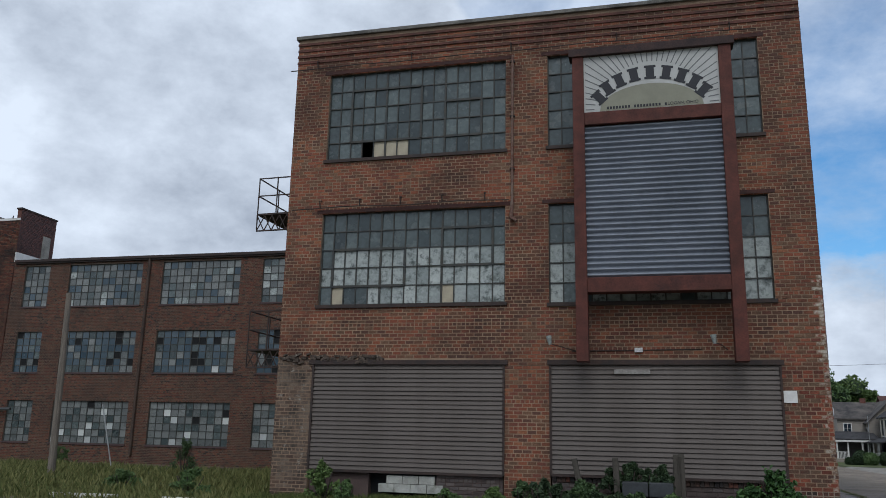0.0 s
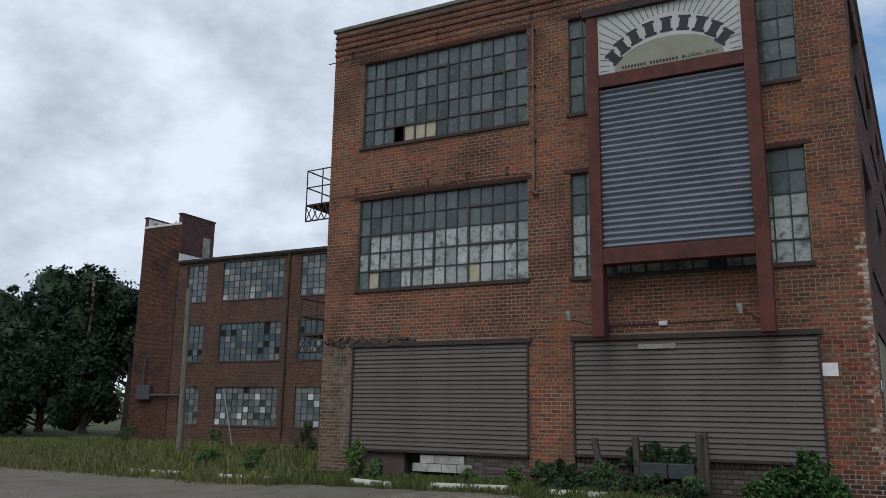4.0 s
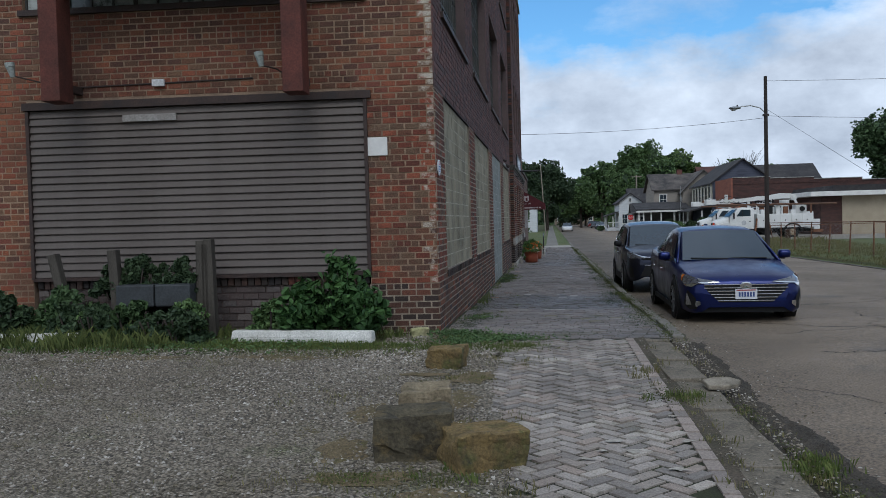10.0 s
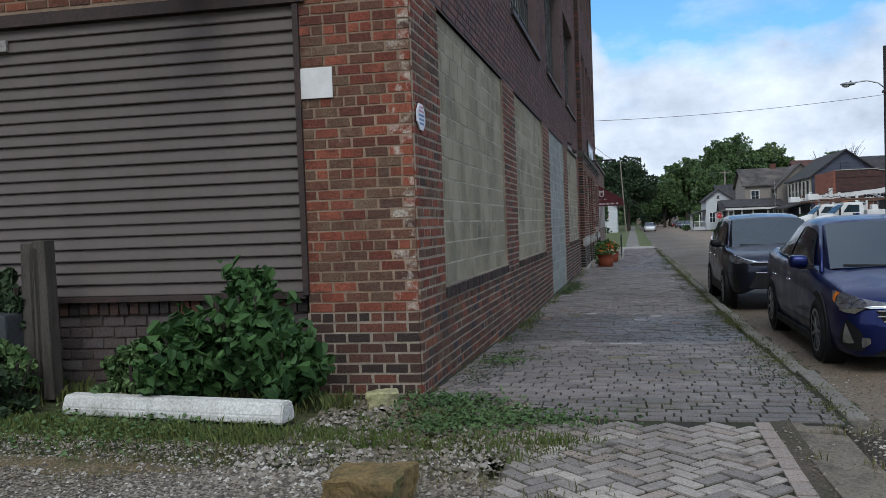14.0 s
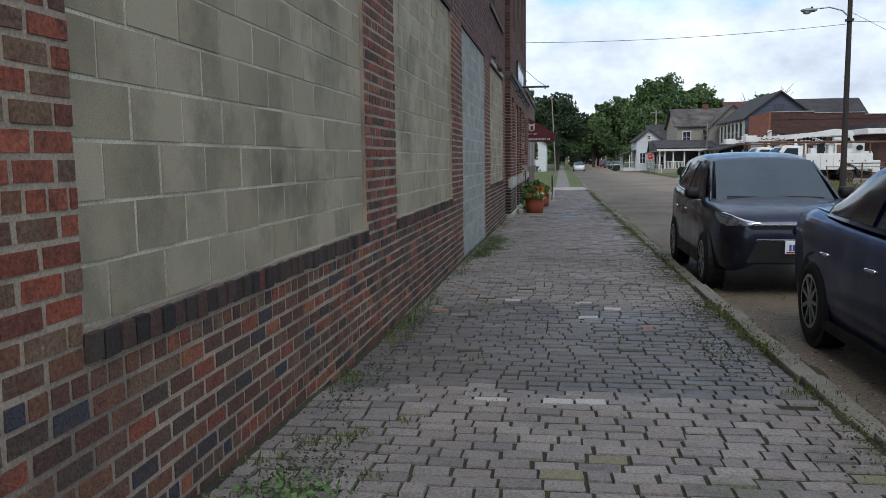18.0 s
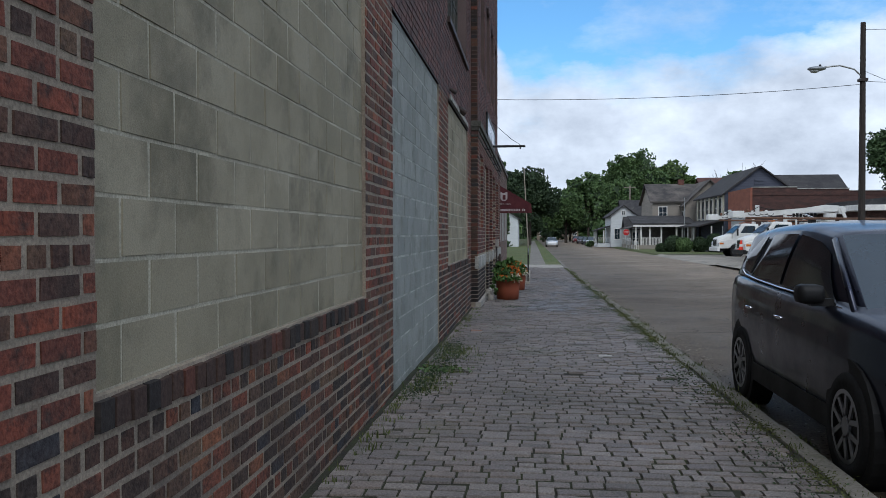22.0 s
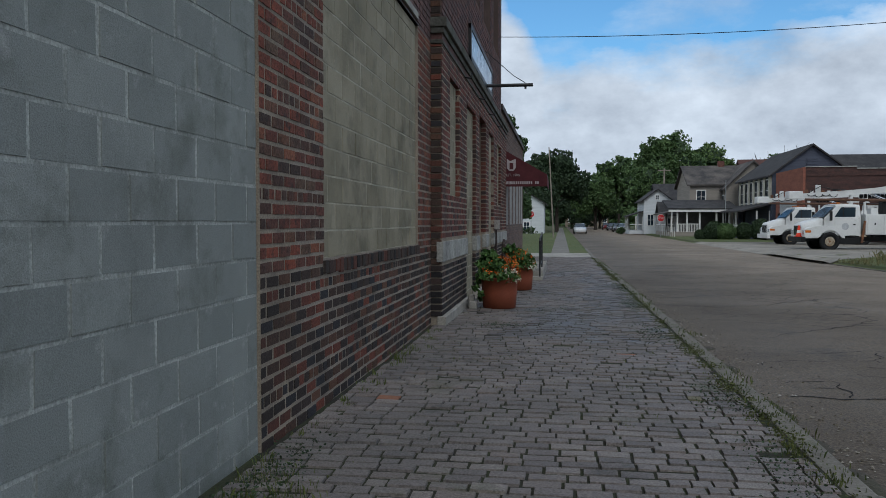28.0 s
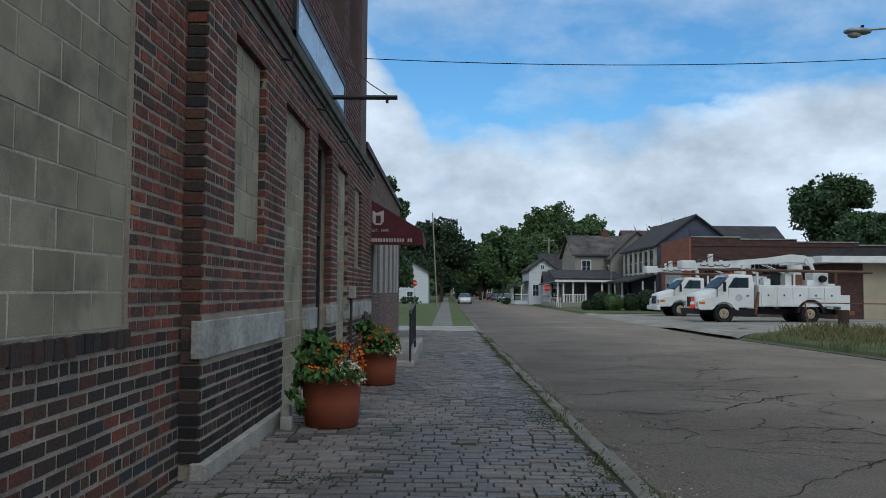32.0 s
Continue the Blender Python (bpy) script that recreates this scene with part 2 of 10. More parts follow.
block_grey = M("block_paint", (0.30, 0.30, 0.25), rnd="object", ramp=((0.236, 0.208, 0.142), (0.318, 0.282, 0.202)), rough=0.8, scale=1.6, fine=150, bump=0.6, dist=0.005, tone=0.16,
               c2=(0.168, 0.150, 0.102), stain=((0.088, 0.080, 0.056), 1.1, 0.50, 0.74), stain2=((0.31, 0.285, 0.215), 0.8, 0.56, 0.80))
block_blue = M("block_bare", (0.26, 0.28, 0.285), rnd="object", ramp=((0.212, 0.226, 0.212), (0.282, 0.296, 0.276)), rough=0.85, scale=1.4, fine=150, bump=0.7, dist=0.006, tone=0.2,
               c2=(0.195, 0.206, 0.194), stain=((0.115, 0.122, 0.100), 1.5, 0.52, 0.76), stain2=((0.36, 0.365, 0.345), 5.0, 0.60, 0.74))
joint_pale = M("block_joint_bare", (0.42, 0.43, 0.40), (0.20, 0.21, 0.19), rough=0.95, scale=3.0, fine=60, tone=0.4)
joint_grey = M("block_joint", (0.45, 0.415, 0.325), (0.29, 0.27, 0.21), rough=0.95, scale=2.0, fine=90)
stone = M("limestone", (0.36, 0.355, 0.32), (0.22, 0.215, 0.20), rough=0.9, scale=2.2, fine=30, bump=0.5, stain=((0.06, 0.058, 0.055), 1.6, 0.55, 0.7))
concrete = M("concrete", (0.34, 0.32, 0.28), (0.24, 0.225, 0.20), rough=0.92, scale=1.2, fine=60, bump=0.4, stain=((0.13, 0.12, 0.10), 0.8, 0.52, 0.75))
PAVE = ((0.170, 0.146, 0.134), (0.150, 0.129, 0.120), (0.186, 0.162, 0.148), (0.160, 0.136, 0.123), (0.126, 0.109, 0.102), (0.172, 0.142, 0.125), (0.202, 0.176, 0.158), (0.165, 0.142, 0.131))
paver = M("paver", PAVE[0], rnd="island", ramp=PAVE, rough=0.66, spec=0.45, scale=0.5, c2=(0.110, 0.102, 0.096), fine=75, bump=0.8, tone=0.5, stain=((0.074, 0.078, 0.040), 0.8, 0.57, 0.74), stain2=((0.055, 0.050, 0.044), 2.6, 0.56, 0.74))
paver_ob = M("paver_single", PAVE[0], rnd="object", ramp=PAVE, rough=0.66, spec=0.45, scale=0.5, c2=(0.110, 0.102, 0.096), fine=75, bump=0.8, tone=0.5, stain=((0.074, 0.078, 0.040), 0.8, 0.57, 0.74), stain2=((0.055, 0.050, 0.044), 2.6, 0.56, 0.74))
paver_damp = M("paver_damp", PAVE[0], rnd="island", ramp=tuple(tuple(0.58 * v for v in c) for c in PAVE), rough=0.5, spec=0.5, scale=0.8, c2=(0.060, 0.058, 0.058), fine=75, bump=0.8, tone=0.5, stain=((0.040, 0.044, 0.026), 1.2, 0.56, 0.72))
paver_warm = M("paver_warm", PAVE[0], rnd="island", ramp=((0.298, 0.264, 0.232), (0.24, 0.213, 0.187), (0.333, 0.295, 0.26), (0.275, 0.238, 0.204), (0.201, 0.18, 0.161), (0.292, 0.24, 0.201), (0.38, 0.339, 0.292)),
               rough=0.75, scale=0.7, c2=(0.155, 0.136, 0.122), fine=75, bump=0.8, tone=0.4, stain=((0.115, 0.105, 0.07), 1.0, 0.55, 0.74), stain2=((0.085, 0.075, 0.062), 2.4, 0.56, 0.72))
paver_joint = M("paver_joint", (0.026, 0.023, 0.019), (0.036, 0.042, 0.018), rough=1.0, scale=3.0, fine=60, bump=0.6)
asphalt = M("asphalt", (0.155, 0.120, 0.083), (0.110, 0.086, 0.061), rough=0.76, spec=0.35, scale=0.35, fine=48, bump=1.0, tone=0.7, stain=((0.048, 0.046, 0.044), 0.5, 0.55, 0.8), stain2=((0.150, 0.128, 0.102), 1.6, 0.58, 0.8))
gravel_m = M("gravel_ground", (0.190, 0.166, 0.132), (0.145, 0.124, 0.094), rough=0.95, scale=0.8, fine=48, bump=1.0, dist=0.03, tone=0.35, stain=((0.075, 0.085, 0.035), 0.55, 0.55, 0.7))
soil = M("lawn_soil", (0.050, 0.066, 0.022), (0.075, 0.074, 0.036), rough=1.0, scale=0.4, fine=25, bump=0.8, dist=0.04, tone=0.5)
steel_dark = M("dark_steel", (0.035, 0.028, 0.026), (0.06, 0.04, 0.034), rough=0.65, scale=4, fine=60, bump=0.2)
rust_red = M("red_oxide_paint", (0.115, 0.036, 0.026), (0.07, 0.028, 0.022), rough=0.7, scale=2.5, fine=40, bump=0.25, stain=((0.04, 0.02, 0.018), 1.5, 0.55, 0.75))
siding_m = M("shutter_paint", (0.118, 0.099, 0.087), (0.099, 0.083, 0.073), rough=0.55, scale=1.0, fine=20, bump=0.05, tone=0.08, stain=((0.14, 0.13, 0.118), 0.7, 0.62, 0.85))
corr_m = M("galvanised_sheet", (0.235, 0.255, 0.295), (0.19, 0.208, 0.242), rough=0.55, metal=0.25, scale=0.7, fine=8, bump=0.05, tone=0.08)
white_paint = M("white_paint", (0.72, 0.71, 0.68), (0.60, 0.59, 0.56), rough=0.6, scale=2.0, fine=20, bump=0.1, tone=0.06)
frame_m = M("sash_paint", (0.040, 0.045, 0.045), (0.07, 0.065, 0.055), rough=0.6, scale=5, fine=50, bump=0.2)
glass_dark = M("glass_grimy", (0.06, 0.07, 0.075), rnd="object", ramp=((0.034, 0.047, 0.050), (0.105, 0.130, 0.128)), rough=0.24, scale=3, fine=9, bump=0.06, tone=0.3, spec=0.5, stain=((0.13, 0.145, 0.135), 3.0, 0.56, 0.76))
glass_white = M("glass_whitewashed", (0.3, 0.32, 0.31), rnd="object", ramp=((0.23, 0.260, 0.250), (0.43, 0.460, 0.435)), rough=0.3, scale=3, fine=12, bump=0.05, tone=0.2, spec=0.5, stain=((0.075, 0.09, 0.082), 5.0, 0.50, 0.66))
glass_tan = M("glass_board", (0.45, 0.40, 0.29), (0.36, 0.32, 0.24), rough=0.5, scale=2, fine=20, bump=0.03, tone=0.08)
brick_grey = M("brick_whitewashed", RED, rnd="island", ramp=((0.14, 0.088, 0.062), (0.10, 0.068, 0.052), (0.16, 0.115, 0.085), (0.085, 0.052, 0.040)), rough=0.9, scale=1.2, c2=(0.19, 0.155, 0.12), fine=60, bump=0.5, tone=0.4, stain=((0.055, 0.045, 0.038), 2.2, 0.50, 0.64), stain2=((0.36, 0.33, 0.28), 3.4, 0.57, 0.68))
brick_soot = M("brick_sooty", RED, spec=0.2, rnd="island", ramp=((0.034, 0.027, 0.024), (0.060, 0.038, 0.030), (0.050, 0.036, 0.031), (0.095, 0.040, 0.029), (0.040, 0.030, 0.026), (0.085, 0.048, 0.034), (0.15, 0.050, 0.034), (0.036, 0.034, 0.037), (0.115, 0.058, 0.038)), rough=0.9, scale=0.8, c2=(0.036, 0.031, 0.028), fine=70, bump=0.6, tone=0.45)
# near-black stand-in for unlit depth: the darkness is in the colour
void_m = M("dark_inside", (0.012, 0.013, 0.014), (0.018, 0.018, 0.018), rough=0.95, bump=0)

# ---- building tools ----
ROT = Matrix.Rotation(math.atan(0.05), 4, "Z")
FRONT = ROT
SIDE = Matrix.Rotation(radians(90), 4, "Z")
LEFT = Matrix.Translation((0, 23.5, 0)) @ ROT


def link(name, mesh, mat, parent=None, label="", mw=None):
    ob = new(name, mesh)
    if mat and not mesh.materials:
        mesh.materials.append(mat)
    if parent:
        ob.parent = parent
    if mw is not None:
        ob.matrix_basis = mw
    if label:
        ob["label"] = label
    return ob


def part(name, bm, material, parent=None, label="", smooth=False, mw=None):
    me = bpy.data.meshes.new(name)
    bmesh.ops.recalc_face_normals(bm, faces=bm.faces)
    bm.to_mesh(me)
    bm.free()
    if smooth:
        me.shade_smooth()
    return link(name, me, material, parent, label, mw)


def base(name, label, category, mw=None, group="", kind=""):
    ob = new(name)
    ob.empty_display_size = 0.2
    if mw is not None:
        ob.matrix_basis = mw
    return tagged(ob, label, category, group, kind)


def B():
    return bmesh.new()


def box(bm, x0, x1, y0, y1, z0, z1, bevel=0.0):
    r = bmesh.ops.create_cube(bm, size=1.0)
    for v in r["verts"]:
        v.co = Vector(((x0 + x1) / 2 + v.co.x * (x1 - x0), (y0 + y1) / 2 + v.co.y * (y1 - y0), (z0 + z1) / 2 + v.co.z * (z1 - z0)))
    if bevel:
        es = {e for v in r["verts"] for e in v.link_edges}
        bmesh.ops.bevel(bm, geom=list(es), offset=bevel, segments=2, affect="EDGES", profile=0.6)
    return bm


def obox(bm, m, *a, bevel=0.0):
    n = len(bm.verts)
    box(bm, *a, bevel=bevel)
    bm.verts.ensure_lookup_table()
    for v in bm.verts[n:]:
        v.co = m @ v.co
    return bm


def cyl(bm, p0, p1, r0, r1=None, n=10):
    p0, p1 = Vector(p0), Vector(p1)
    d = p1 - p0
    m = Matrix.Translation((p0 + p1) / 2) @ d.to_track_quat("Z", "Y").to_matrix().to_4x4()
    bmesh.ops.create_cone(bm, cap_ends=True, segments=n, radius1=r0, radius2=r0 if r1 is None else r1, depth=d.length, matrix=m)
    return bm


def tube(bm, pts, r, n=8):
    """A round bar swept along a line of points, in one piece."""
    P = [Vector(p) for p in pts]
    rings, ref = [], None
    for i, p in enumerate(P):
        d = (P[min(i + 1, len(P) - 1)] - P[max(i - 1, 0)]).normalized()
        if ref is None:
            ref = d.orthogonal().normalized()
        ref = (ref - d * ref.dot(d)).normalized()
        e = d.cross(ref)
        rings.append([bm.verts.new(p + (ref * math.cos(2 * math.pi * k / n) + e * math.sin(2 * math.pi * k / n)) * r) for k in range(n)])
    for a, b in zip(rings[:-1], rings[1:]):
        for k in range(n):
            bm.faces.new((a[k], a[(k + 1) % n], b[(k + 1) % n], b[k]))
    bm.faces.new(rings[0][::-1])
    bm.faces.new(rings[-1])
    return bm


def lathe(bm, prof, n=24, m=None):
    rings = []
    for r, z in prof:
        rings.append([bm.verts.new((r * math.cos(2 * math.pi * i / n), r * math.sin(2 * math.pi * i / n), z)) for i in range(n)])
    for a, b in zip(rings[:-1], rings[1:]):
        for i in range(n):
            bm.faces.new((a[i], a[(i + 1) % n], b[(i + 1) % n], b[i]))
    bm.faces.new(rings[0][::-1])
    bm.faces.new(rings[-1])
    if m is not None:
        for ring in rings:
            for v in ring:
                v.co = m @ v.co
    return bm


def prism(bm, pts, axis, a, b, m=None):
    """A polygon, given in the two other axes, drawn out along one axis."""
    def at(p, t):
        q = {"x": (t, p[0], p[1]), "y": (p[0], t, p[1]), "z": (p[0], p[1], t)}[axis]
        return m @ Vector(q) if m is not None else Vector(q)
    va, vb = [bm.verts.new(at(p, a)) for p in pts], [bm.verts.new(at(p, b)) for p in pts]
    bm.faces.new(va[::-1])
    bm.faces.new(vb)
    n = len(pts)
    for i in range(n):
        bm.faces.new((va[i], va[(i + 1) % n], vb[(i + 1) % n], vb[i]))
    return bm


def loft(bm, sections, cap=True):
    rows = [[bm.verts.new(p) for p in s] for s in sections]
    for a, b in zip(rows[:-1], rows[1:]):
        for i in range(len(a) - 1):
            try:
                bm.faces.new((a[i], a[i + 1], b[i + 1], b[i]))
            except ValueError:
                pass
    if cap:
        for r in (rows[0], rows[-1]):
            try:
                bm.faces.new(r)
            except ValueError:
                pass
    return bm


def quads_mesh(name, co, faces):
    me = bpy.data.meshes.new(name)
    co = np.asarray(co, dtype=np.float32).reshape(-1, 3)
    faces = np.asarray(faces, dtype=np.int32)
    k = faces.shape[1]
    me.vertices.add(len(co))
    me.vertices.foreach_set("co", co.ravel())
    me.loops.add(faces.size)
    me.loops.foreach_set("vertex_index", faces.ravel())
    me.polygons.add(len(faces))
    me.polygons.foreach_set("loop_start", np.arange(0, faces.size, k, dtype=np.int32))
    me.update(calc_edges=True)
    me.shade_flat()
    return me


BOXF = np.array([[0, 1, 5, 4], [1, 2, 6, 5], [2, 3, 7, 6], [3, 0, 4, 7], [4, 5, 6, 7], [3, 2, 1, 0]])


def boxes_mesh(name, cells, m, lip=0.004, wear=0.0025, seed=0):
    """Many boxes in one mesh. Each cell: u0, u1, z0, z1, back, front (outward is -y); the outer face is a little smaller and out of true, as worn edges are."""
    c = np.asarray(cells, dtype=np.float64)
    u0, u1, z0, z1, yb, yf = c.T
    v = np.empty((len(c), 8, 3))
    for i, (u, z) in enumerate(((u0, z0), (u1, z0), (u1, z1), (u0, z1))):
        v[:, i] = np.stack([u, yb, z], 1)
    for i, (u, z) in enumerate(((u0 + lip, z0 + lip), (u1 - lip, z0 + lip), (u1 - lip, z1 - lip), (u0 + lip, z1 - lip))):
        v[:, i + 4] = np.stack([u, yf, z], 1)
    v[:, 4:, 0::2] += np.random.default_rng(len(c) + seed).uniform(-wear, wear, size=(len(c), 4, 2))
    R = np.array(m)
    v = v.reshape(-1, 3) @ R[:3, :3].T + R[:3, 3]
    f = (BOXF[None, :5] + 8 * np.arange(len(c))[:, None, None]).reshape(-1, 4)
    return quads_mesh(name, v, f)


def courses(u0, u1, z0, z1, holes, ch=0.0875, bl=0.215, joint=0.0135, header=7, seed=1, proud=0.012, back=0.02, jit=0.003):
    """Cells of a brick wall in common bond, every so many courses a row of headers, with holes left free."""
    rng = random.Random(seed)
    out = []
    k0, k1 = math.floor(z0 / ch), math.ceil(z1 / ch)
    for k in range(k0, k1):
        za, zb = max(z0, k * ch), min(z1, (k + 1) * ch)
        if zb - za < 0.03:
            continue
        zc = (za + zb) / 2
        spans = [(u0, u1)]
        for h0, h1, g0, g1 in holes:
            if g0 - 0.02 < zc < g1 + 0.02:
                nxt = []
                for a, b in spans:
                    if h1 <= a or h0 >= b:
                        nxt.append((a, b))
                    else:
                        if h0 > a:
                            nxt.append((a, h0))
                        if h1 < b:
                            nxt.append((h1, b))
                spans = nxt
        step = bl / 2 if header and k % header == 0 else bl
        off = 0.0 if k % 2 else step / 2
        for a, b in spans:
            u = math.floor((a - off) / step) * step + off
            while u < b:
                p, q = max(a, u), min(b, u + step)
                if q - p > 0.03:
                    j = rng.uniform(-jit, jit)
                    ja, jb = (joint / 2 if p > a or a == u0 else 0.001), (joint / 2 if q < b or b == u1 else 0.001)
                    out.append((p + ja, q - jb, za + joint / 2 + j * 0.4, zb - joint / 2 + j * 0.4, back, -proud + j))
                u += step
    return out


def holed_wall(bm, u0, u1, z0, z1, th, holes, m, y0=0.0):
    us = sorted({u0, u1, *[h for q in holes for h in q[:2] if u0 < h < u1]})
    zs = sorted({z0, z1, *[h for q in holes for h in q[2:] if z0 < h < z1]})
    solid = {}
    for i in range(len(us) - 1):
        for k in range(len(zs) - 1):
            uc, zc = (us[i] + us[i + 1]) / 2, (zs[k] + zs[k + 1]) / 2
            solid[i, k] = not any(a < uc < b and c < zc < d for a, b, c, d in holes)

    def quad(ps):
        bm.faces.new([bm.verts.new(m @ Vector(p)) for p in ps])
    for (i, k), s in solid.items():
        if not s:
            continue
        a, b, c, d = us[i], us[i + 1], zs[k], zs[k + 1]
        quad([(a, y0, c), (b, y0, c), (b, y0, d), (a, y0, d)])
        quad([(b, y0 + th, c), (a, y0 + th, c), (a, y0 + th, d), (b, y0 + th, d)])
        for di, dk, e in ((-1, 0, [(a, c), (a, d)]), (1, 0, [(b, d), (b, c)]), (0, -1, [(b, c), (a, c)]), (0, 1, [(a, d), (b, d)])):
            if not solid.get((i + di, k + dk), False):
                (p, q), (r, s2) = e
                quad([(p, y0, q), (p, y0 + th, q), (r, y0 + th, s2), (r, y0, s2)])
    bmesh.ops.remove_doubles(bm, verts=bm.verts, dist=1e-4)
    return bm


UNIT = {}


def unit_boxes(key, mat, lip=0.03):
    """Five shared blocks one unit wide and high whose worn outer face points to -y, no two alike."""
    if key not in UNIT:
        UNIT[key] = [boxes_mesh(key, [(0, 1, 0, 1, 1.0, 0.0)], Matrix.Identity(4), lip, lip * 0.8, s) for s in range(5)]
        for me in UNIT[key]:
            me.materials.append(mat)
    return UNIT[key]


def pieces(name, cells, m, mat, parent, key, lip=0.03):
    """Cells of a wall as objects of their own on one shared mesh."""
    kinds = unit_boxes(key, mat, lip)
    for k, (u0, u1, z0, z1, yb, yf) in enumerate(cells):
        ob = new(name, kinds[k * 7 % 11 % 5])
        ob.parent = parent
        ob.matrix_basis = m @ Matrix.Translation((u0, yf, z0)) @ Matrix.Diagonal((u1 - u0, yb - yf, z1 - z0, 1))


def hash01(*k):
    return random.Random(str(k)).random()


def leaf_mesh(name, centres, size, seed, flat=0.0, droop=0.3, aspect=1.6, folded=False):
    """Many small leaves at the given centres, in one mesh; folded ones are two halves bent along the rib."""
    rng = np.random.default_rng(seed)
    c = np.asarray(centres, dtype=np.float64)
    n = len(c)
    a = rng.normal(size=(n, 3))
    a[:, 2] = a[:, 2] * (1 - flat) - droop
    a /= np.linalg.norm(a, axis=1)[:, None] + 1e-9
    t = rng.normal(size=(n, 3))
    b = np.cross(a, t)
    b /= np.linalg.norm(b, axis=1)[:, None] + 1e-9
    up = np.cross(a, b)
    s = size * rng.uniform(0.55, 1.3, size=(n, 1))
    v = np.empty((n, 4, 3))
    v[:, 0] = c - a * s * aspect / 2
    v[:, 1] = c + b * s / 2 + up * s * 0.15
    v[:, 2] = c + a * s * aspect / 2
    v[:, 3] = c - b * s / 2 + up * s * 0.15
    if folded:
        w = np.empty((n, 6, 3))
        tip, side, lift = a * s * aspect / 2, b * s * 0.5, up * s * 0.22
        w[:, 0], w[:, 3] = c - tip, c + tip - lift
        w[:, 1], w[:, 2] = c - tip * 0.55 + side + lift, c + tip * 0.35 + side * 0.8 + lift * 0.6
        w[:, 5], w[:, 4] = c - tip * 0.55 - side + lift, c + tip * 0.35 - side * 0.8 + lift * 0.6
        k = 6 * np.arange(n)[:, None]
        return quads_mesh(name, w.reshape(-1, 3), np.concatenate([k + np.array([0, 1, 2, 3]), k + np.array([0, 3, 4, 5])]))
    f = np.arange(4 * n).reshape(n, 4)
    return quads_mesh(name, v.reshape(-1, 3), f)


def blob_points(centre, radii, n, rng, shell=0.55):
    d = rng.normal(size=(n, 3))
    d /= np.linalg.norm(d, axis=1)[:, None]
    r = shell + (1 - shell) * rng.random((n, 1)) ** 0.7
    return np.asarray(centre) + d * r * np.asarray(radii)


def ground_z(x, y):
    z = 0.0
    if y > 0:
        z = -0.02 * min(y, 8) - 0.0085 * min(max(y - 8, 0), 40)
    if y < -8:
        z += 0.008 * min(-8 - y, 14)
    if x < 0 and y < 30:
        z += 0.0135 * min(-x, 8) - 0.022 * min(max(-x - 8, 0), 6)
    return z

# ---- ground, road, pavement ----
KERB = 3.12
ROAD_R = 12.3


def sheet(name, xs, ys, zf, mat, kind_label, kind="structure"):
    co = [(x, y, zf(x, y)) for y in ys for x in xs]
    n = len(xs)
    f = [(j * n + i, j * n + i + 1, (j + 1) * n + i + 1, (j + 1) * n + i) for j in range(len(ys) - 1) for i in range(n - 1)]
    me = quads_mesh(name, co, f)
    me.shade_smooth()
    return tagged(link(name, me, mat), kind_label, "ground", kind=kind)


def land(x, y):
    z = ground_z(x, y)
    if KERB - 0.3 < x < 60 and y > -60:
        z -= 0.30 if x < ROAD_R + 0.3 else 0.03
    elif -0.2 < x <= KERB - 0.3 and y > -8:
        z -= 0.16
    else:
        z -= 0.02 if y < -0.3 else 0.05
    return z


gx = [-1500, -500, -200, -110, -80, -60, -50, -44, -38, -32, -27, -23, -20, -17, -15, -13.5, -12, -10, -8, -6, -4.5, -3, -2, -1.2, -0.6, -0.25, 0.3, 1.2, 2, 2.75, 3, 5, 8, 12.5, 12.7, 16, 25, 40, 59, 62, 100, 250, 600, 1500]
gy = [-1500, -400, -120, -61, -59, -40, -30, -25, -22, -20, -18, -16, -14, -12, -10, -8.2, -7.6, -6, -4.5, -3, -2, -1, -0.35, -0.25, 1, 4, 8, 12, 20, 29, 31, 40, 48, 52, 70, 110, 180, 400, 800, 1500]
ground = sheet("ground", gx, gy, land, soil, "uneven grassy ground with bare soil around the old factory")


def road_z(x, y):
    return ground_z(1, y) - 0.13 + 0.05 * (1 - ((x - 7.7) / 4.6) ** 2)


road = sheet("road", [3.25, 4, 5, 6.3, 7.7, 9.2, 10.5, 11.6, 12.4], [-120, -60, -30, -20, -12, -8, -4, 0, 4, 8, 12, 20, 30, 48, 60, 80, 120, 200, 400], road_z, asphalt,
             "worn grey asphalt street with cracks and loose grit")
# the asphalt is darker towards the kerb, paler towards mid-street and at low y
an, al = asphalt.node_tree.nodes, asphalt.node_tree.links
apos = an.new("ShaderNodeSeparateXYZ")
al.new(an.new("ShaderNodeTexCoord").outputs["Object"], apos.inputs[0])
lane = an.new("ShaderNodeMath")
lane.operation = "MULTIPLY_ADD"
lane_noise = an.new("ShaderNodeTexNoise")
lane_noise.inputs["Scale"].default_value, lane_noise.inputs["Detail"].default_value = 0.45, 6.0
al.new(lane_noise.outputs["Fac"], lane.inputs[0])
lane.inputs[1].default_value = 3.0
paler = an.new("ShaderNodeMapRange")
paler.inputs[1].default_value, paler.inputs[2].default_value, paler.inputs[3].default_value, paler.inputs[4].default_value = 3.0, 16.0, 3.6, 0.0
al.new(apos.outputs[1], paler.inputs[0])
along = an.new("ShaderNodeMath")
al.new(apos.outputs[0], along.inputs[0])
al.new(paler.outputs[0], along.inputs[1])
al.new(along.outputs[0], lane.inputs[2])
toned = an.new("ShaderNodeMapRange")
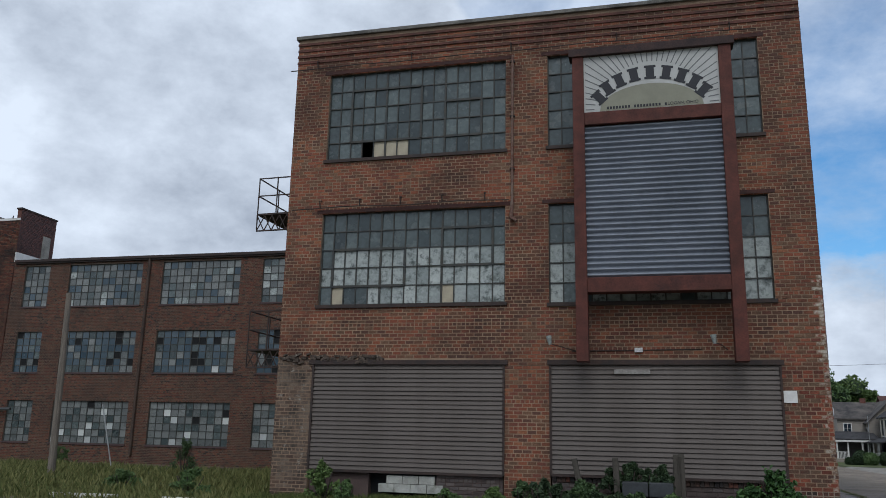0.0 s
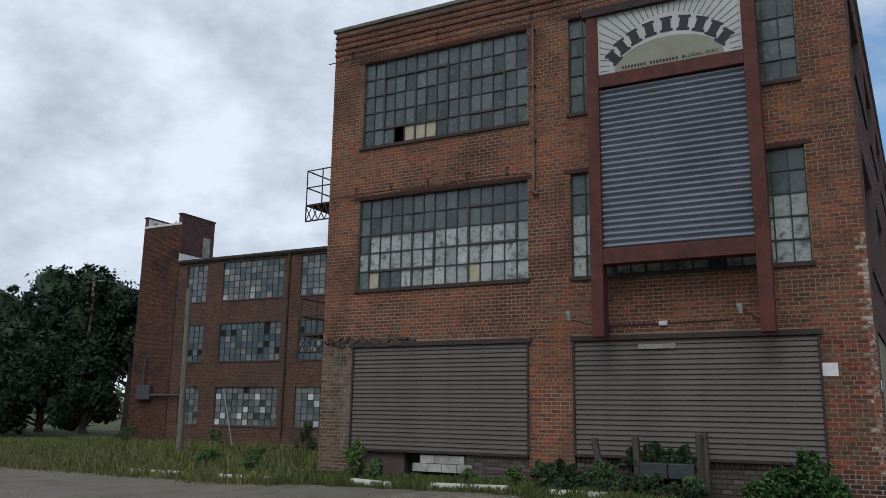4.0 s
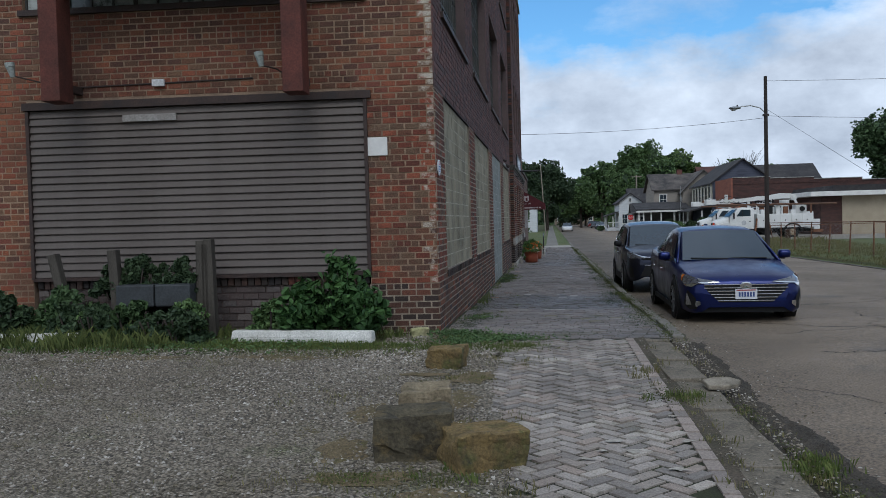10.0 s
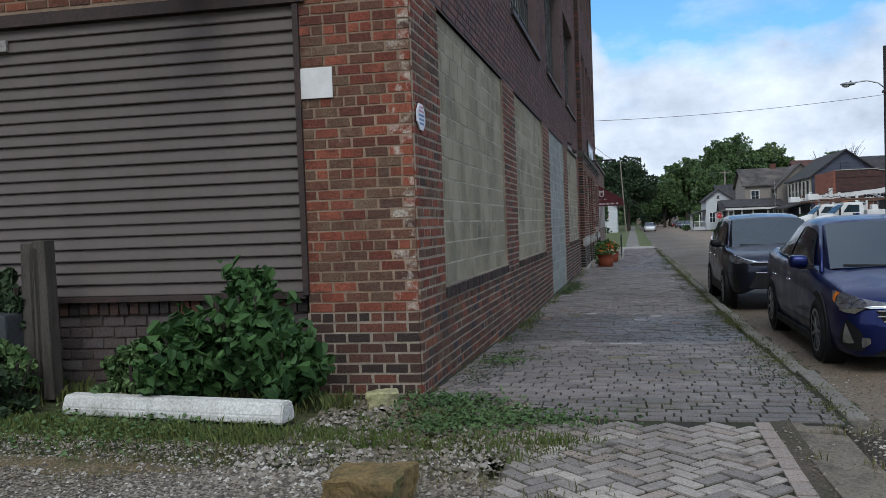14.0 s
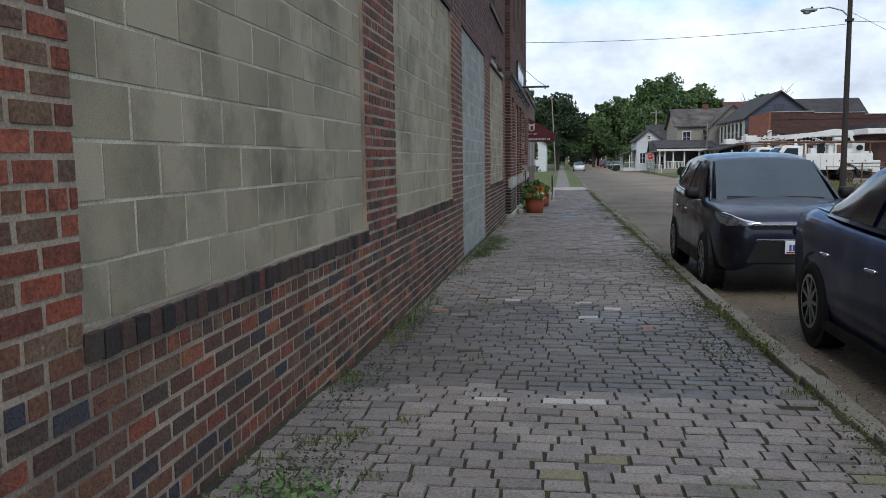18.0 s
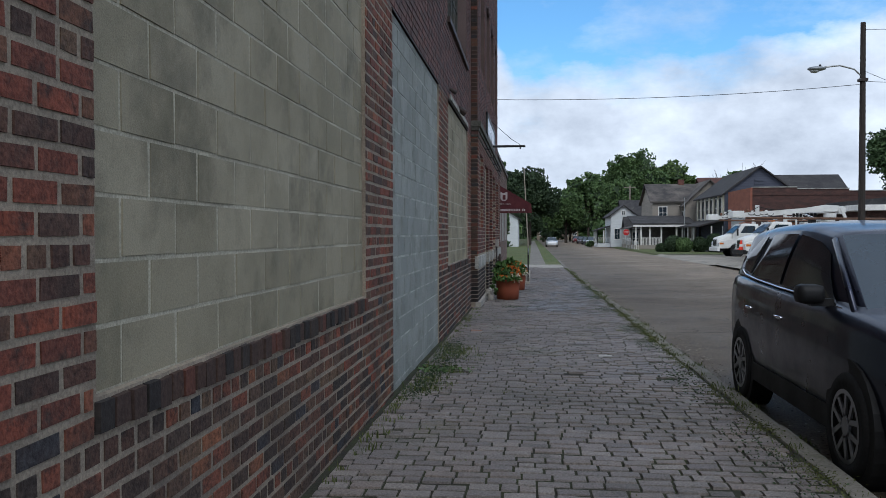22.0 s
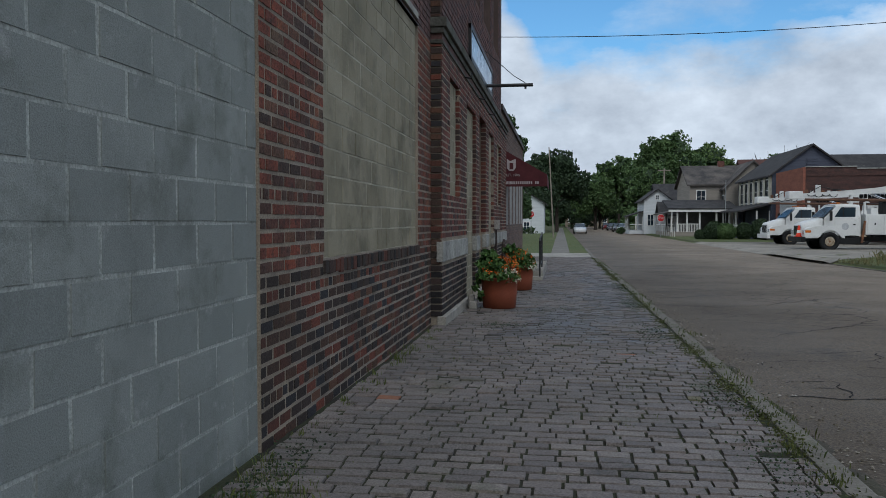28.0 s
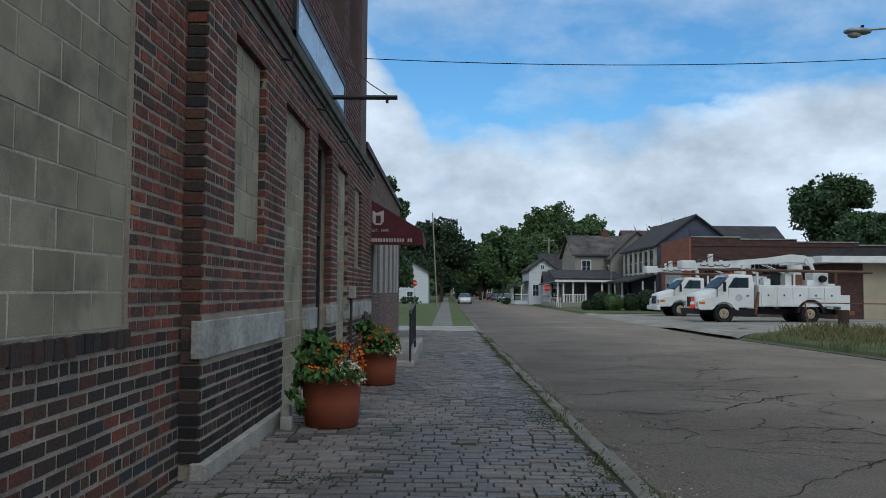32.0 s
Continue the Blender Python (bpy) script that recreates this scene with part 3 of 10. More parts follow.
toned.inputs[1].default_value, toned.inputs[2].default_value, toned.inputs[3].default_value, toned.inputs[4].default_value = 5.8, 9.8, 0.72, 1.32
al.new(lane.outputs[0], toned.inputs[0])
lane_mix = an.new("ShaderNodeMixRGB")
lane_mix.blend_type, lane_mix.inputs[0].default_value = "MULTIPLY", 1.0
al.new(an["Principled BSDF"].inputs["Base Color"].links[0].from_socket, lane_mix.inputs[1])
al.new(toned.outputs[0], lane_mix.inputs[2])
al.new(lane_mix.outputs[0], an["Principled BSDF"].inputs["Base Color"])
# the gravel lot before the front
lot_x = list(np.linspace(-32, 1.5, 36))
lot_y = list(np.linspace(-34, -2.2, 34))


def hb_edge(y):
    """Where the gravel meets the brick path."""
    return 0.97 + 0.05 * max(0.0, -2.3 - y) + 0.10 * max(0.0, -4.7 - y)


def lot_z(x, y):
    return ground_z(x, y) + 0.012 * noise.noise((x * 1.3, y * 1.3, 0)) + 0.004 - (0.06 if x > hb_edge(y) + 0.03 and y > -8 else 0.0)


gn, gl = gravel_m.node_tree.nodes, gravel_m.node_tree.links
gpos = gn.new("ShaderNodeTexCoord").outputs["Object"]
cell = gn.new("ShaderNodeTexVoronoi")
cell.inputs["Scale"].default_value = 46.0
gl.new(gpos, cell.inputs["Vector"])
tint = gn.new("ShaderNodeValToRGB")
for q, c in ((0.0, (0.33, 0.32, 0.31, 1)), (0.35, (0.85, 0.84, 0.82, 1)), (0.75, (1.35, 1.35, 1.34, 1)), (1.0, (2.2, 2.2, 2.2, 1))):
    e = tint.color_ramp.elements.new(q) if 0 < q < 1 else tint.color_ramp.elements[int(q)]
    e.color = c
gl.new(cell.outputs["Color"], tint.inputs[0])
gap = gn.new("ShaderNodeMapRange")
gap.inputs[1].default_value, gap.inputs[2].default_value, gap.inputs[3].default_value, gap.inputs[4].default_value = 0.25, 0.75, 1.0, 0.32
gl.new(cell.outputs["Distance"], gap.inputs[0])
old = gn["Principled BSDF"].inputs["Base Color"].links[0].from_socket
for src in (tint.outputs[0], gap.outputs[0]):
    mul = gn.new("ShaderNodeMixRGB")
    mul.blend_type, mul.inputs[0].default_value = "MULTIPLY", 1.0
    gl.new(old, mul.inputs[1])
    gl.new(src, mul.inputs[2])
    old = mul.outputs[0]
gl.new(old, gn["Principled BSDF"].inputs["Base Color"])
gravel = sheet("gravel_lot", sorted(set(lot_x) | set(np.linspace(0.6, 1.6, 21))), lot_y, lot_z, gravel_m, "pale crushed gravel parking lot with grass patches")

# ---- main building: side wall along the street ----
PANELS = [(0.96, 4.90), (6.10, 10.13), (11.40, 15.28), (16.55, 20.50)]
TOPZ, ENDY, PTOP = 12.35, 34.2, 3.47
UPWIN = [(a - 0.05, b - 0.30, z0, z1) for a, b in PANELS for z0, z1 in ((4.75, 7.38), (9.0, 11.3))]
BAYWIN = [(a, a + 1.5, z0, z1) for a in (22.5, 24.9, 27.3, 29.6) for z0, z1 in ((5.2, 7.38), (9.0, 11.3))]
BAY0, BAY1, BAYX = 21.45, 31.65, -0.15
PHOLES = [(a, b, (0.83 if i != 2 else -0.5), PTOP) for i, (a, b) in enumerate(PANELS)]
DOOR = (26.45, 27.75, -0.45, 3.15)
wall_side = base("wall_side", "long brick factory wall with block-filled window bays", "wall", kind="structure")
for a0, a1, mo in ((0.012, 15.9, mortar), (15.9, ENDY, M("mortar_sooty", (0.31, 0.262, 0.21), (0.19, 0.162, 0.133), rough=0.95, scale=1.5, fine=90, bump=0.5, stain=((0.06, 0.052, 0.046), 0.9, 0.50, 0.75)))):
    part("wall_core", holed_wall(B(), a0, a1, -0.8, PTOP, 0.4, [h for h in PHOLES + [DOOR] if a0 < h[0] < a1], SIDE, -0.006), mo, wall_side)
part("wall_core", holed_wall(B(), 0.012, ENDY, PTOP, TOPZ, 0.4, UPWIN + BAYWIN, SIDE, -0.004), M("mortar_purple", (0.135, 0.098, 0.094), (0.098, 0.074, 0.072), rough=0.95, scale=1.0, fine=80, bump=0.4), wall_side)
near_cells, low_cells, soot_cells = [], [], []
for c in courses(0.0, 21.7, -0.55, PTOP, PHOLES + [(a - 0.02, b + 0.02, 0.70, 0.83) for i, (a, b) in enumerate(PANELS) if i != 2], seed=3, back=0.06, proud=0.0105, joint=0.018):
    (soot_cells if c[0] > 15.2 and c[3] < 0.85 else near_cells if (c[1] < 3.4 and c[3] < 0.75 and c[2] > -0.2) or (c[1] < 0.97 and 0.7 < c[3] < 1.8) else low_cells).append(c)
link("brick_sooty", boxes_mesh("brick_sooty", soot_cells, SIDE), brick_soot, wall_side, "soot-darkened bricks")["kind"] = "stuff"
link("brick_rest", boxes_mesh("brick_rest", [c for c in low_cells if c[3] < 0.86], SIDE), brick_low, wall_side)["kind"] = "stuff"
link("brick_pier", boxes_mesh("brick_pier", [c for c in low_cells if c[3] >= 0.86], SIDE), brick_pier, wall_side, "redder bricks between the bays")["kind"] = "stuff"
up_cells = courses(0.0, BAY0, PTOP, TOPZ - 0.25, UPWIN, seed=5, header=6)
link("brick_upper", boxes_mesh("brick_upper", up_cells, SIDE), brick_up, wall_side)["kind"] = "stuff"
# the upper storeys of the entrance bay stand proud of the wall
part("bay_core", holed_wall(B(), BAY0, BAY1, 3.78, TOPZ, -BAYX - 0.005, BAYWIN, SIDE, BAYX), mortar_dark, wall_side)
link("brick_bay", boxes_mesh("brick_bay", courses(BAY0, BAY1, 3.80, TOPZ - 0.1, BAYWIN, seed=6, header=6), SIDE @ Matrix.Translation((0, BAYX, 0))), brick_up, wall_side)["kind"] = "stuff"
link("brick_bay_return", boxes_mesh("brick_bay_return", courses(0.0, -BAYX, 3.80, TOPZ - 0.1, [], seed=7, header=0, bl=0.3), Matrix.Translation((0.0, BAY0, 0))), brick_soot, wall_side, "soot-darkened bricks of the bay's edge")["kind"] = "stuff"
bm = B()
for i, (a, b) in enumerate(PANELS):
    obox(bm, SIDE, a - 0.02, b + 0.02, -0.014, 0.05, PTOP, PTOP + 0.014)
part("lintel", bm, steel_dark, wall_side, "thin rusted steel lintels")
bm = B()
obox(bm, SIDE, -0.06, BAY0, -0.08, 0.5, TOPZ, TOPZ + 0.14, bevel=0.01)
obox(bm, SIDE, BAY0, BAY1, BAYX - 0.08, 0.5, TOPZ, TOPZ + 0.14, bevel=0.01)
part("coping", bm, stone, wall_side)

# block infill of the four bays
for i, (a, b) in enumerate(PANELS):
    z0 = 0.83 if i != 2 else -0.36
    mat_b, dep = (block_grey, 0.022) if i != 2 else (block_blue, 0.012)
    inf = base("block_infill", "painted concrete block wall filling an old window bay" if i != 2 else "bare blue-grey concrete block wall filling an old doorway", "block wall", group="block infills", kind="structure")
    inf.name = "infill_%d" % (i + 1)
    bm = B()
    obox(bm, SIDE, a - 0.025, b + 0.025, dep + 0.0035, dep + 0.2, z0 - 0.1, PTOP + 0.005)
    part("bed", bm, joint_grey if i != 2 else joint_pale, inf)
    ch = 0.2085
    cells = []
    rngb = random.Random(40 + i)
    k = 0
    z = z0
    while z < PTOP - 0.02:
        u = a - (0.0 if k % 2 else 0.207)
        while u < b:
            p, q = max(a, u), min(b, u + 0.415)
            if q - p > 0.05:
                j = rngb.uniform(-0.0025, 0.0025)
                g_ = 0.0055 if i != 2 else 0.0075
                cells.append((p + g_, q - g_, z + g_ + rngb.uniform(-0.0015, 0.0015), min(z + ch, PTOP) - g_ + rngb.uniform(-0.0015, 0.0015), dep + 0.05, dep + j))
            u += 0.415
        z += ch
        k += 1
    pieces("block", cells, SIDE, mat_b, inf, "block_unit_%d" % (i == 2), 0.012)
    if i != 2:
        sill = base("window_sill", "dark rowlock brick sill under a blocked window", "sill", kind="structure")
        n = int((b - a + 0.04) / 0.10)
        w = (b - a + 0.04) / n
        pieces("brick", [(a - 0.02 + w * k + 0.0025, a - 0.02 + w * (k + 1) - 0.0025, 0.712 + rngb.uniform(-0.006, 0.006), 0.825 + rngb.uniform(-0.006, 0.002), 0.06, -0.024 + rngb.uniform(-0.008, 0.006)) for k in range(n)],
               SIDE, M("brick_sill", DRK, rnd="object", spec=0.2, ramp=(BLK, (0.040, 0.032, 0.028), (0.026, 0.023, 0.022), (0.062, 0.038, 0.030), (0.10, 0.042, 0.031), (0.032, 0.027, 0.025), (0.050, 0.038, 0.032)), rough=0.85, scale=5, fine=50, bump=0.6), sill, "sill_brick", 0.05)


# ---- steel sash windows ----
def sash(name, u0, u1, z0, z1, cols, rows, m, pick, label, inset=0.1, vent=(), group="", panes=True, key="pane_unit", bar=0.028):
    w = base(name, label, "window", group=group, kind="structure")
    bm = B()
    dw, dh = (u1 - u0) / cols, (z1 - z0) / rows
    for i in range(cols + 1):
        t = bar * (1.9 if i in (0, cols) or (i % 5 == 0) else 1.0)
        u = u0 + i * dw
        obox(bm, m, u - t / 2, u + t / 2, inset - 0.03, inset + 0.02, z0, z1)
    for k in range(rows + 1):
        t = bar * (1.9 if k in (0, rows) else 1.0)
        z = z0 + k * dh
        obox(bm, m, u0, u1, inset - 0.027, inset + 0.017, z - t / 2, z + t / 2)
    for (i, j, k, l) in vent:
        for q in ((u0 + i * dw, u0 + j * dw, z0 + k * dh - 0.03, z0 + k * dh + 0.03), (u0 + i * dw, u0 + j * dw, z0 + l * dh - 0.03, z0 + l * dh + 0.03),
                  (u0 + i * dw - 0.03, u0 + i * dw + 0.03, z0 + k * dh, z0 + l * dh), (u0 + j * dw - 0.03, u0 + j * dw + 0.03, z0 + k * dh, z0 + l * dh)):
            obox(bm, m, q[0], q[1], inset - 0.045, inset + 0.0, q[2], q[3])
    part("window_frame", bm, frame_m, w)
    if panes:
        for i in range(cols):
            for k in range(rows):
                mt = pick(i, k)
                if mt is None:
                    continue
                kk = key + mt.name
                if kk not in UNIT:
                    me = bpy.data.meshes.new("pane")
                    me.from_pydata([(0, 0, 0), (1, 0, 0), (1, 0, 1), (0, 0, 1), (0, 1, 0), (1, 1, 0), (1, 1, 1), (0, 1, 1)], [], [(0, 1, 2, 3), (7, 6, 5, 4), (0, 4, 5, 1), (3, 2, 6, 7)])
                    me.materials.append(mt)
                    UNIT[kk] = me
                ob = new("pane", UNIT[kk])
                ob.parent = w
                tilt = Matrix.Rotation(radians(random.Random(i * 31 + k * 7 + int(u0 * 100)).uniform(-1.2, 1.2)), 4, "X") @ Matrix.Rotation(radians(random.Random(i * 17 + k * 3 + int(z0 * 100)).uniform(-1.0, 1.0)), 4, "Z")
                ob.matrix_basis = m @ Matrix.Translation((u0 + i * dw, inset, z0 + k * dh)) @ tilt @ Matrix.Diagonal((dw, 0.005, dh, 1))
    bm = B()
    obox(bm, m, u0 - 0.05, u1 + 0.05, -0.06, inset + 0.05, z0 - 0.09, z0 - 0.005)
    part("window_sill", bm, steel_dark if "left" not in name else brick_up, w)
    return w


def void_behind(m, u0, u1, z0, z1, y):
    bm = B()
    obox(bm, m, u0 - 0.2, u1 + 0.2, y, y + 0.05, z0 - 0.2, z1 + 0.2)
    return bm


# ---- front wall ----
FW = 12.95
WL, WR = (-11.95, -7.10), (-6.03, -0.98)
FWIN = [(*WL, 8.77, 11.22), (*WR, 8.77, 11.22), (*WL, 4.86, 7.28), (*WR, 4.82, 7.28)]
FSH = [(-11.97, -7.10, 0.0, 3.36), (-6.03, -0.97, 0.0, 3.36)]
wall_front = base("wall_front", "weathered red brick factory front with steel windows", "wall", kind="structure")
part("wall_core", holed_wall(B(), -FW + 0.012, -0.012, -0.8, TOPZ, 0.4, FWIN + FSH, FRONT, -0.006), mortar_tan, wall_front)
fr_near, fr_rest, fr_grey, fr_edge = [], [], [], []
for c in courses(-FW, 0.0, -0.4, TOPZ - 0.2, FWIN + [(a, b, c, d + 0.1) for a, b, c, d in FSH], seed=8):
    (fr_near if c[0] > -0.99 and c[3] < 3.3 else fr_edge if c[1] >= -0.06 and c[3] < 5.4 else fr_grey if c[1] < -11.9 and c[3] < 3.5 else fr_rest).append(c)
link("brick_pale", boxes_mesh("brick_pale", fr_grey, FRONT), brick_grey, wall_front, "pale whitewashed bricks")["kind"] = "stuff"
link("brick_edge", boxes_mesh("brick_edge", fr_edge, FRONT), M("brick_edge_worn", RED, spec=0.2, rnd="island", ramp=(RED, RED2, BRN, RED, DRK, BROWN2), rough=0.9, scale=4.0, fine=60, bump=0.7, tone=0.45, dist=0.01, stain=((0.46, 0.41, 0.34), 5.0, 0.46, 0.58)), wall_front, "bricks with pale worn corners")["kind"] = "stuff"
link("brick_rest", boxes_mesh("brick_rest", fr_rest, FRONT), brick_front, wall_front)["kind"] = "stuff"
bm = B()
obox(bm, FRONT, -FW - 0.06, 0.06, -0.08, 0.45, TOPZ, TOPZ + 0.10, bevel=0.012)
part("coping", bm, M("coping_stone", (0.20, 0.19, 0.17), (0.12, 0.115, 0.105), rough=0.9, scale=1.5, fine=30, bump=0.5, stain=((0.05, 0.048, 0.045), 1.2, 0.52, 0.7)), wall_front, "grey stone coping")
bm = B()
for a, b in ((-12.06, -7.02), (-6.08, -0.9)):
    obox(bm, FRONT, a, b, -0.06, 0.12, 3.35, 3.46)
part("lintel", bm, steel_dark, wall_front, "black steel lintels over the shutters")
bm = B()
rcm = random.Random(91)
for k in range(70):
    u, s_ = rcm.uniform(-12.93, -10.2), rcm.uniform(0.03, 0.11)
    z = 3.44 + rcm.gauss(0.03, 0.05) + (0.05 if u < -11.9 else 0.02)
    obox(bm, FRONT @ Matrix.Translation((u, -0.02, z)) @ Matrix.Rotation(rcm.uniform(-0.5, 0.5), 4, "Y") @ Matrix.Rotation(rcm.uniform(-0.4, 0.4), 4, "Z"), -s_, s_, -rcm.uniform(0.02, 0.05), 0.06, -s_ * 0.35, s_ * 0.35, bevel=0.006)
part("crumbled_course", bm, M("crumbled_mortar", (0.105, 0.080, 0.062), (0.045, 0.036, 0.031), rough=0.95, scale=9, fine=40, bump=0.6, tone=0.5, stain=((0.30, 0.26, 0.21), 6, 0.58, 0.7)), wall_front, "crumbled dark brick and mortar")["kind"] = "stuff"
bm = B()
for z, d in ((11.62, 0.035), (11.80, 0.05), (11.98, 0.035), (12.16, 0.05)):
    obox(bm, FRONT, -FW, 0.0, -d, 0.05, z, z + 0.07)
part("corbel_course", bm, M("brick_corbel", (0.125, 0.048, 0.035), (0.062, 0.034, 0.028), scale=2.0, fine=30, tone=0.5), wall_front)
bm = B()
for a, b, z in ((*WL, 11.22), (*WR, 11.22), (*WL, 7.28), (*WR, 7.28)):
    obox(bm, FRONT, a - 0.15, b + 0.15, -0.025, 0.1, z + 0.01, z + 0.10)
part("window_lintel", bm, M("rust_lintel", (0.075, 0.03, 0.024), (0.045, 0.028, 0.026), scale=3), wall_front)


def pick_top(i, k):
    if k == 0 and i in (4, 5, 6):
        return glass_tan
    if k == 0 and i == 3:
        return None
    return glass_dark


def pick_mid(i, k):
    if k == 0 and i in (1, 10):
        return glass_tan
    if k == 0 and i == 0:
        return glass_dark
    if k <= 2 and not (k == 2 and i < 1):
        return glass_white if hash01("m", i, k) < 0.94 else glass_dark
    return glass_dark


sash("window_1", *FWIN[0], 15, 5, FRONT, pick_top, "steel sash window with grimy panes and three tan boards", vent=((2, 8, 1, 4), (10, 13, 1, 3)))
sash("window_2", *FWIN[1], 15, 5, FRONT, lambda i, k: glass_dark, "steel sash window with dark panes behind the giant washboard")
sash("window_3", *FWIN[2], 15, 5, FRONT, pick_mid, "steel sash window with whitewashed lower panes", vent=((1, 7, 1, 3), (10, 14, 2, 4)))
sash("window_4", *FWIN[3], 15, 5, FRONT, lambda i, k: glass_white if k <= 2 and hash01(i, k) < 0.8 else glass_dark, "steel sash window with whitewashed panes behind the giant washboard")
for i, (a, b, c, d) in enumerate(UPWIN + BAYWIN):
    sash("window_%d" % (5 + i), a, b, c, d, 12 if b - a > 3 else 5, 5, SIDE, lambda p, k: glass_white if hash01("sw", i, p, k) < 0.45 else glass_dark, "steel sash window with dusty panes in the side wall", inset=0.20, panes=i < 8, group="side windows")
    if i >= 8:
        bm = B()
        obox(bm, SIDE, a, b, 0.22, 0.235, c, d)
        part("glazing", bm, glass_dark, bpy.data.objects["window_%d" % (5 + i)])
# near-black screens painted for the dark rooms behind the glass, floors, roof, back and west walls
inner = base("building_core", "dark empty factory interior behind the windows", "building", kind="structure")
bm = B()
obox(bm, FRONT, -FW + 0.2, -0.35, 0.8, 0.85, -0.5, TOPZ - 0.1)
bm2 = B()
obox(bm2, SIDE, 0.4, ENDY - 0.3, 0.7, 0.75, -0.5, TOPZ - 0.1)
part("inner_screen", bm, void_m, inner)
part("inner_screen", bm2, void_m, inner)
bm = B()
prism(bm, [(-12.9, -0.35), (-0.05, 0.3), (-0.05, ENDY), (-12.9, ENDY)], "z", TOPZ - 0.25, TOPZ - 0.1)
part("roof", bm, M("roof_tar", (0.04, 0.04, 0.042), rough=0.95), inner)
bm = B()
box(bm, -12.93, -12.6, -0.6, ENDY, -0.6, TOPZ)
box(bm, -12.9, -0.05, ENDY - 0.3, ENDY - 0.01, -0.6, TOPZ)
part("wall_back", bm, M("brick_plain", (0.15, 0.06, 0.045), (0.09, 0.05, 0.042), scale=1.5, fine=12, rough=0.9, tone=0.5), inner)
bm = B()
box(bm, -12.97, -12.55, -0.62, ENDY, TOPZ, TOPZ + 0.14)
part("coping", bm, stone, inner)

# ---- left wing, set back ----
LTOP = 11.88
LW = []
for c0, c1 in ((-43.25, -41.4), (-39.95, -34.75), (-33.35, -28.15), (-26.7, -21.5)):
    for z0, z1 in ((0.80, 3.26), (4.95, 7.45), (9.03, 11.64)):
        LW.append((c0, c1, z0, z1))
wing = base("wall_wing", "three-storey brick factory wing with steel windows", "building", kind="structure")
part("wall_core", holed_wall(B(), -44.15, -12.5, -0.8, LTOP, 0.4, LW, LEFT, -0.005), M("mortar_wing", (0.17, 0.125, 0.092), (0.10, 0.076, 0.06), rough=0.95, scale=0.8, fine=60), wing)
cells = courses(-44.15, -14.0, -0.3, LTOP - 0.1, LW, seed=11, ch=0.09, bl=0.22, header=6)
link("brick_rest", boxes_mesh("brick_rest", cells, LEFT), brick_left, wing)["kind"] = "stuff"
bm = B()
obox(bm, LEFT, -44.0, -12.5, -0.22, 0.5, LTOP, LTOP + 0.16)
obox(bm, LEFT, -44.0, -12.5, -0.14, 0.5, LTOP - 0.1, LTOP)
part("eaves", bm, steel_dark, wing)
bm = B()
obox(bm, LEFT, -44.0, -12.5, 0.4, 10.0, LTOP - 0.35, LTOP - 0.2)
part("roof", bm, MATS["roof_tar"], wing)
# near-black screen for the wing's unlit rooms
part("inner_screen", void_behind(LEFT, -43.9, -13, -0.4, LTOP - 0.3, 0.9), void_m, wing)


def pick_wing(i, k, s):
    h = hash01("w", i, k, s)
    if s % 3 == 0:
        return glass_tan if h < 0.015 else glass_bright if h < 0.14 else glass_pale if h < 0.78 else void_m if h < 0.82 else glass_dark
    if s % 3 == 2:
        return glass_white if h < 0.06 else glass_pale if h < 0.70 else glass_blue if h < 0.85 else glass_dark
    return glass_bright if h < 0.025 else glass_pale if h < 0.24 else void_m if h < 0.34 else glass_dark if h < 0.55 else glass_blue


glass_bright = M("glass_painted_white", (0.55, 0.57, 0.55), rnd="object", ramp=((0.42, 0.44, 0.43), (0.62, 0.64, 0.61)), rough=0.4, scale=3, fine=12, bump=0.03, tone=0.08)
glass_pale = M("glass_dusty", (0.15, 0.16, 0.155), rnd="object", ramp=((0.10, 0.11, 0.108), (0.21, 0.22, 0.21)), rough=0.3, scale=3, fine=12, bump=0.04, tone=0.12, spec=0.5)
glass_blue = M("glass_bluish", (0.03, 0.05, 0.07), rnd="object", ramp=((0.02, 0.045, 0.065), (0.07, 0.10, 0.12)), rough=0.2, scale=3, fine=9, bump=0.03, tone=0.12, spec=0.6)
for s, (a, b, c, d) in enumerate(LW):
    sash("left_window_%d" % (s + 1), a, b, c, d, 4 if b - a < 2 else 11, 6, LEFT, lambda i, k: pick_wing(i, k, s), "grimy steel sash window of the wing with patched panes", inset=0.1, group="wing windows", bar=0.035)
# stair tower at the wing's end
tower = base("stair_tower", "tall brick stair tower with pale parapet lining and a pale door", "tower", kind="structure")
TW, TE, TD = -47.9, -44.2, 3.25
bm = B()
obox(bm, LEFT, TW, TE, -0.02, TD, -0.5, 14.75)
part("tower_core", bm, MATS["brick_plain"], tower)
for nm, a, b in (("parapet", TW, TW + 0.3), ("parapet", TE - 0.3, TE)):
    part(nm, obox(B(), LEFT, a, b, -0.02, TD, 14.75, 15.5), MATS["brick_plain"], tower)
    part("coping", obox(B(), LEFT, a - 0.06, b + 0.06, -0.08, TD + 0.05, 15.5, 15.6), steel_dark, tower)
part("parapet_lining", obox(B(), LEFT, TW + 0.3, TW + 0.34, 0.02, TD, 14.75, 15.48), white_paint, tower, "white sheet lining")
part("flashing", obox(B(), LEFT, TW, TE, -0.06, 0.2, 14.75, 14.9), white_paint, tower)
part("roof_flashing", obox(B(), LEFT, TE - 0.05, TE + 0.05, -0.03, 2.4, LTOP + 0.1, LTOP + 0.75), white_paint, tower)
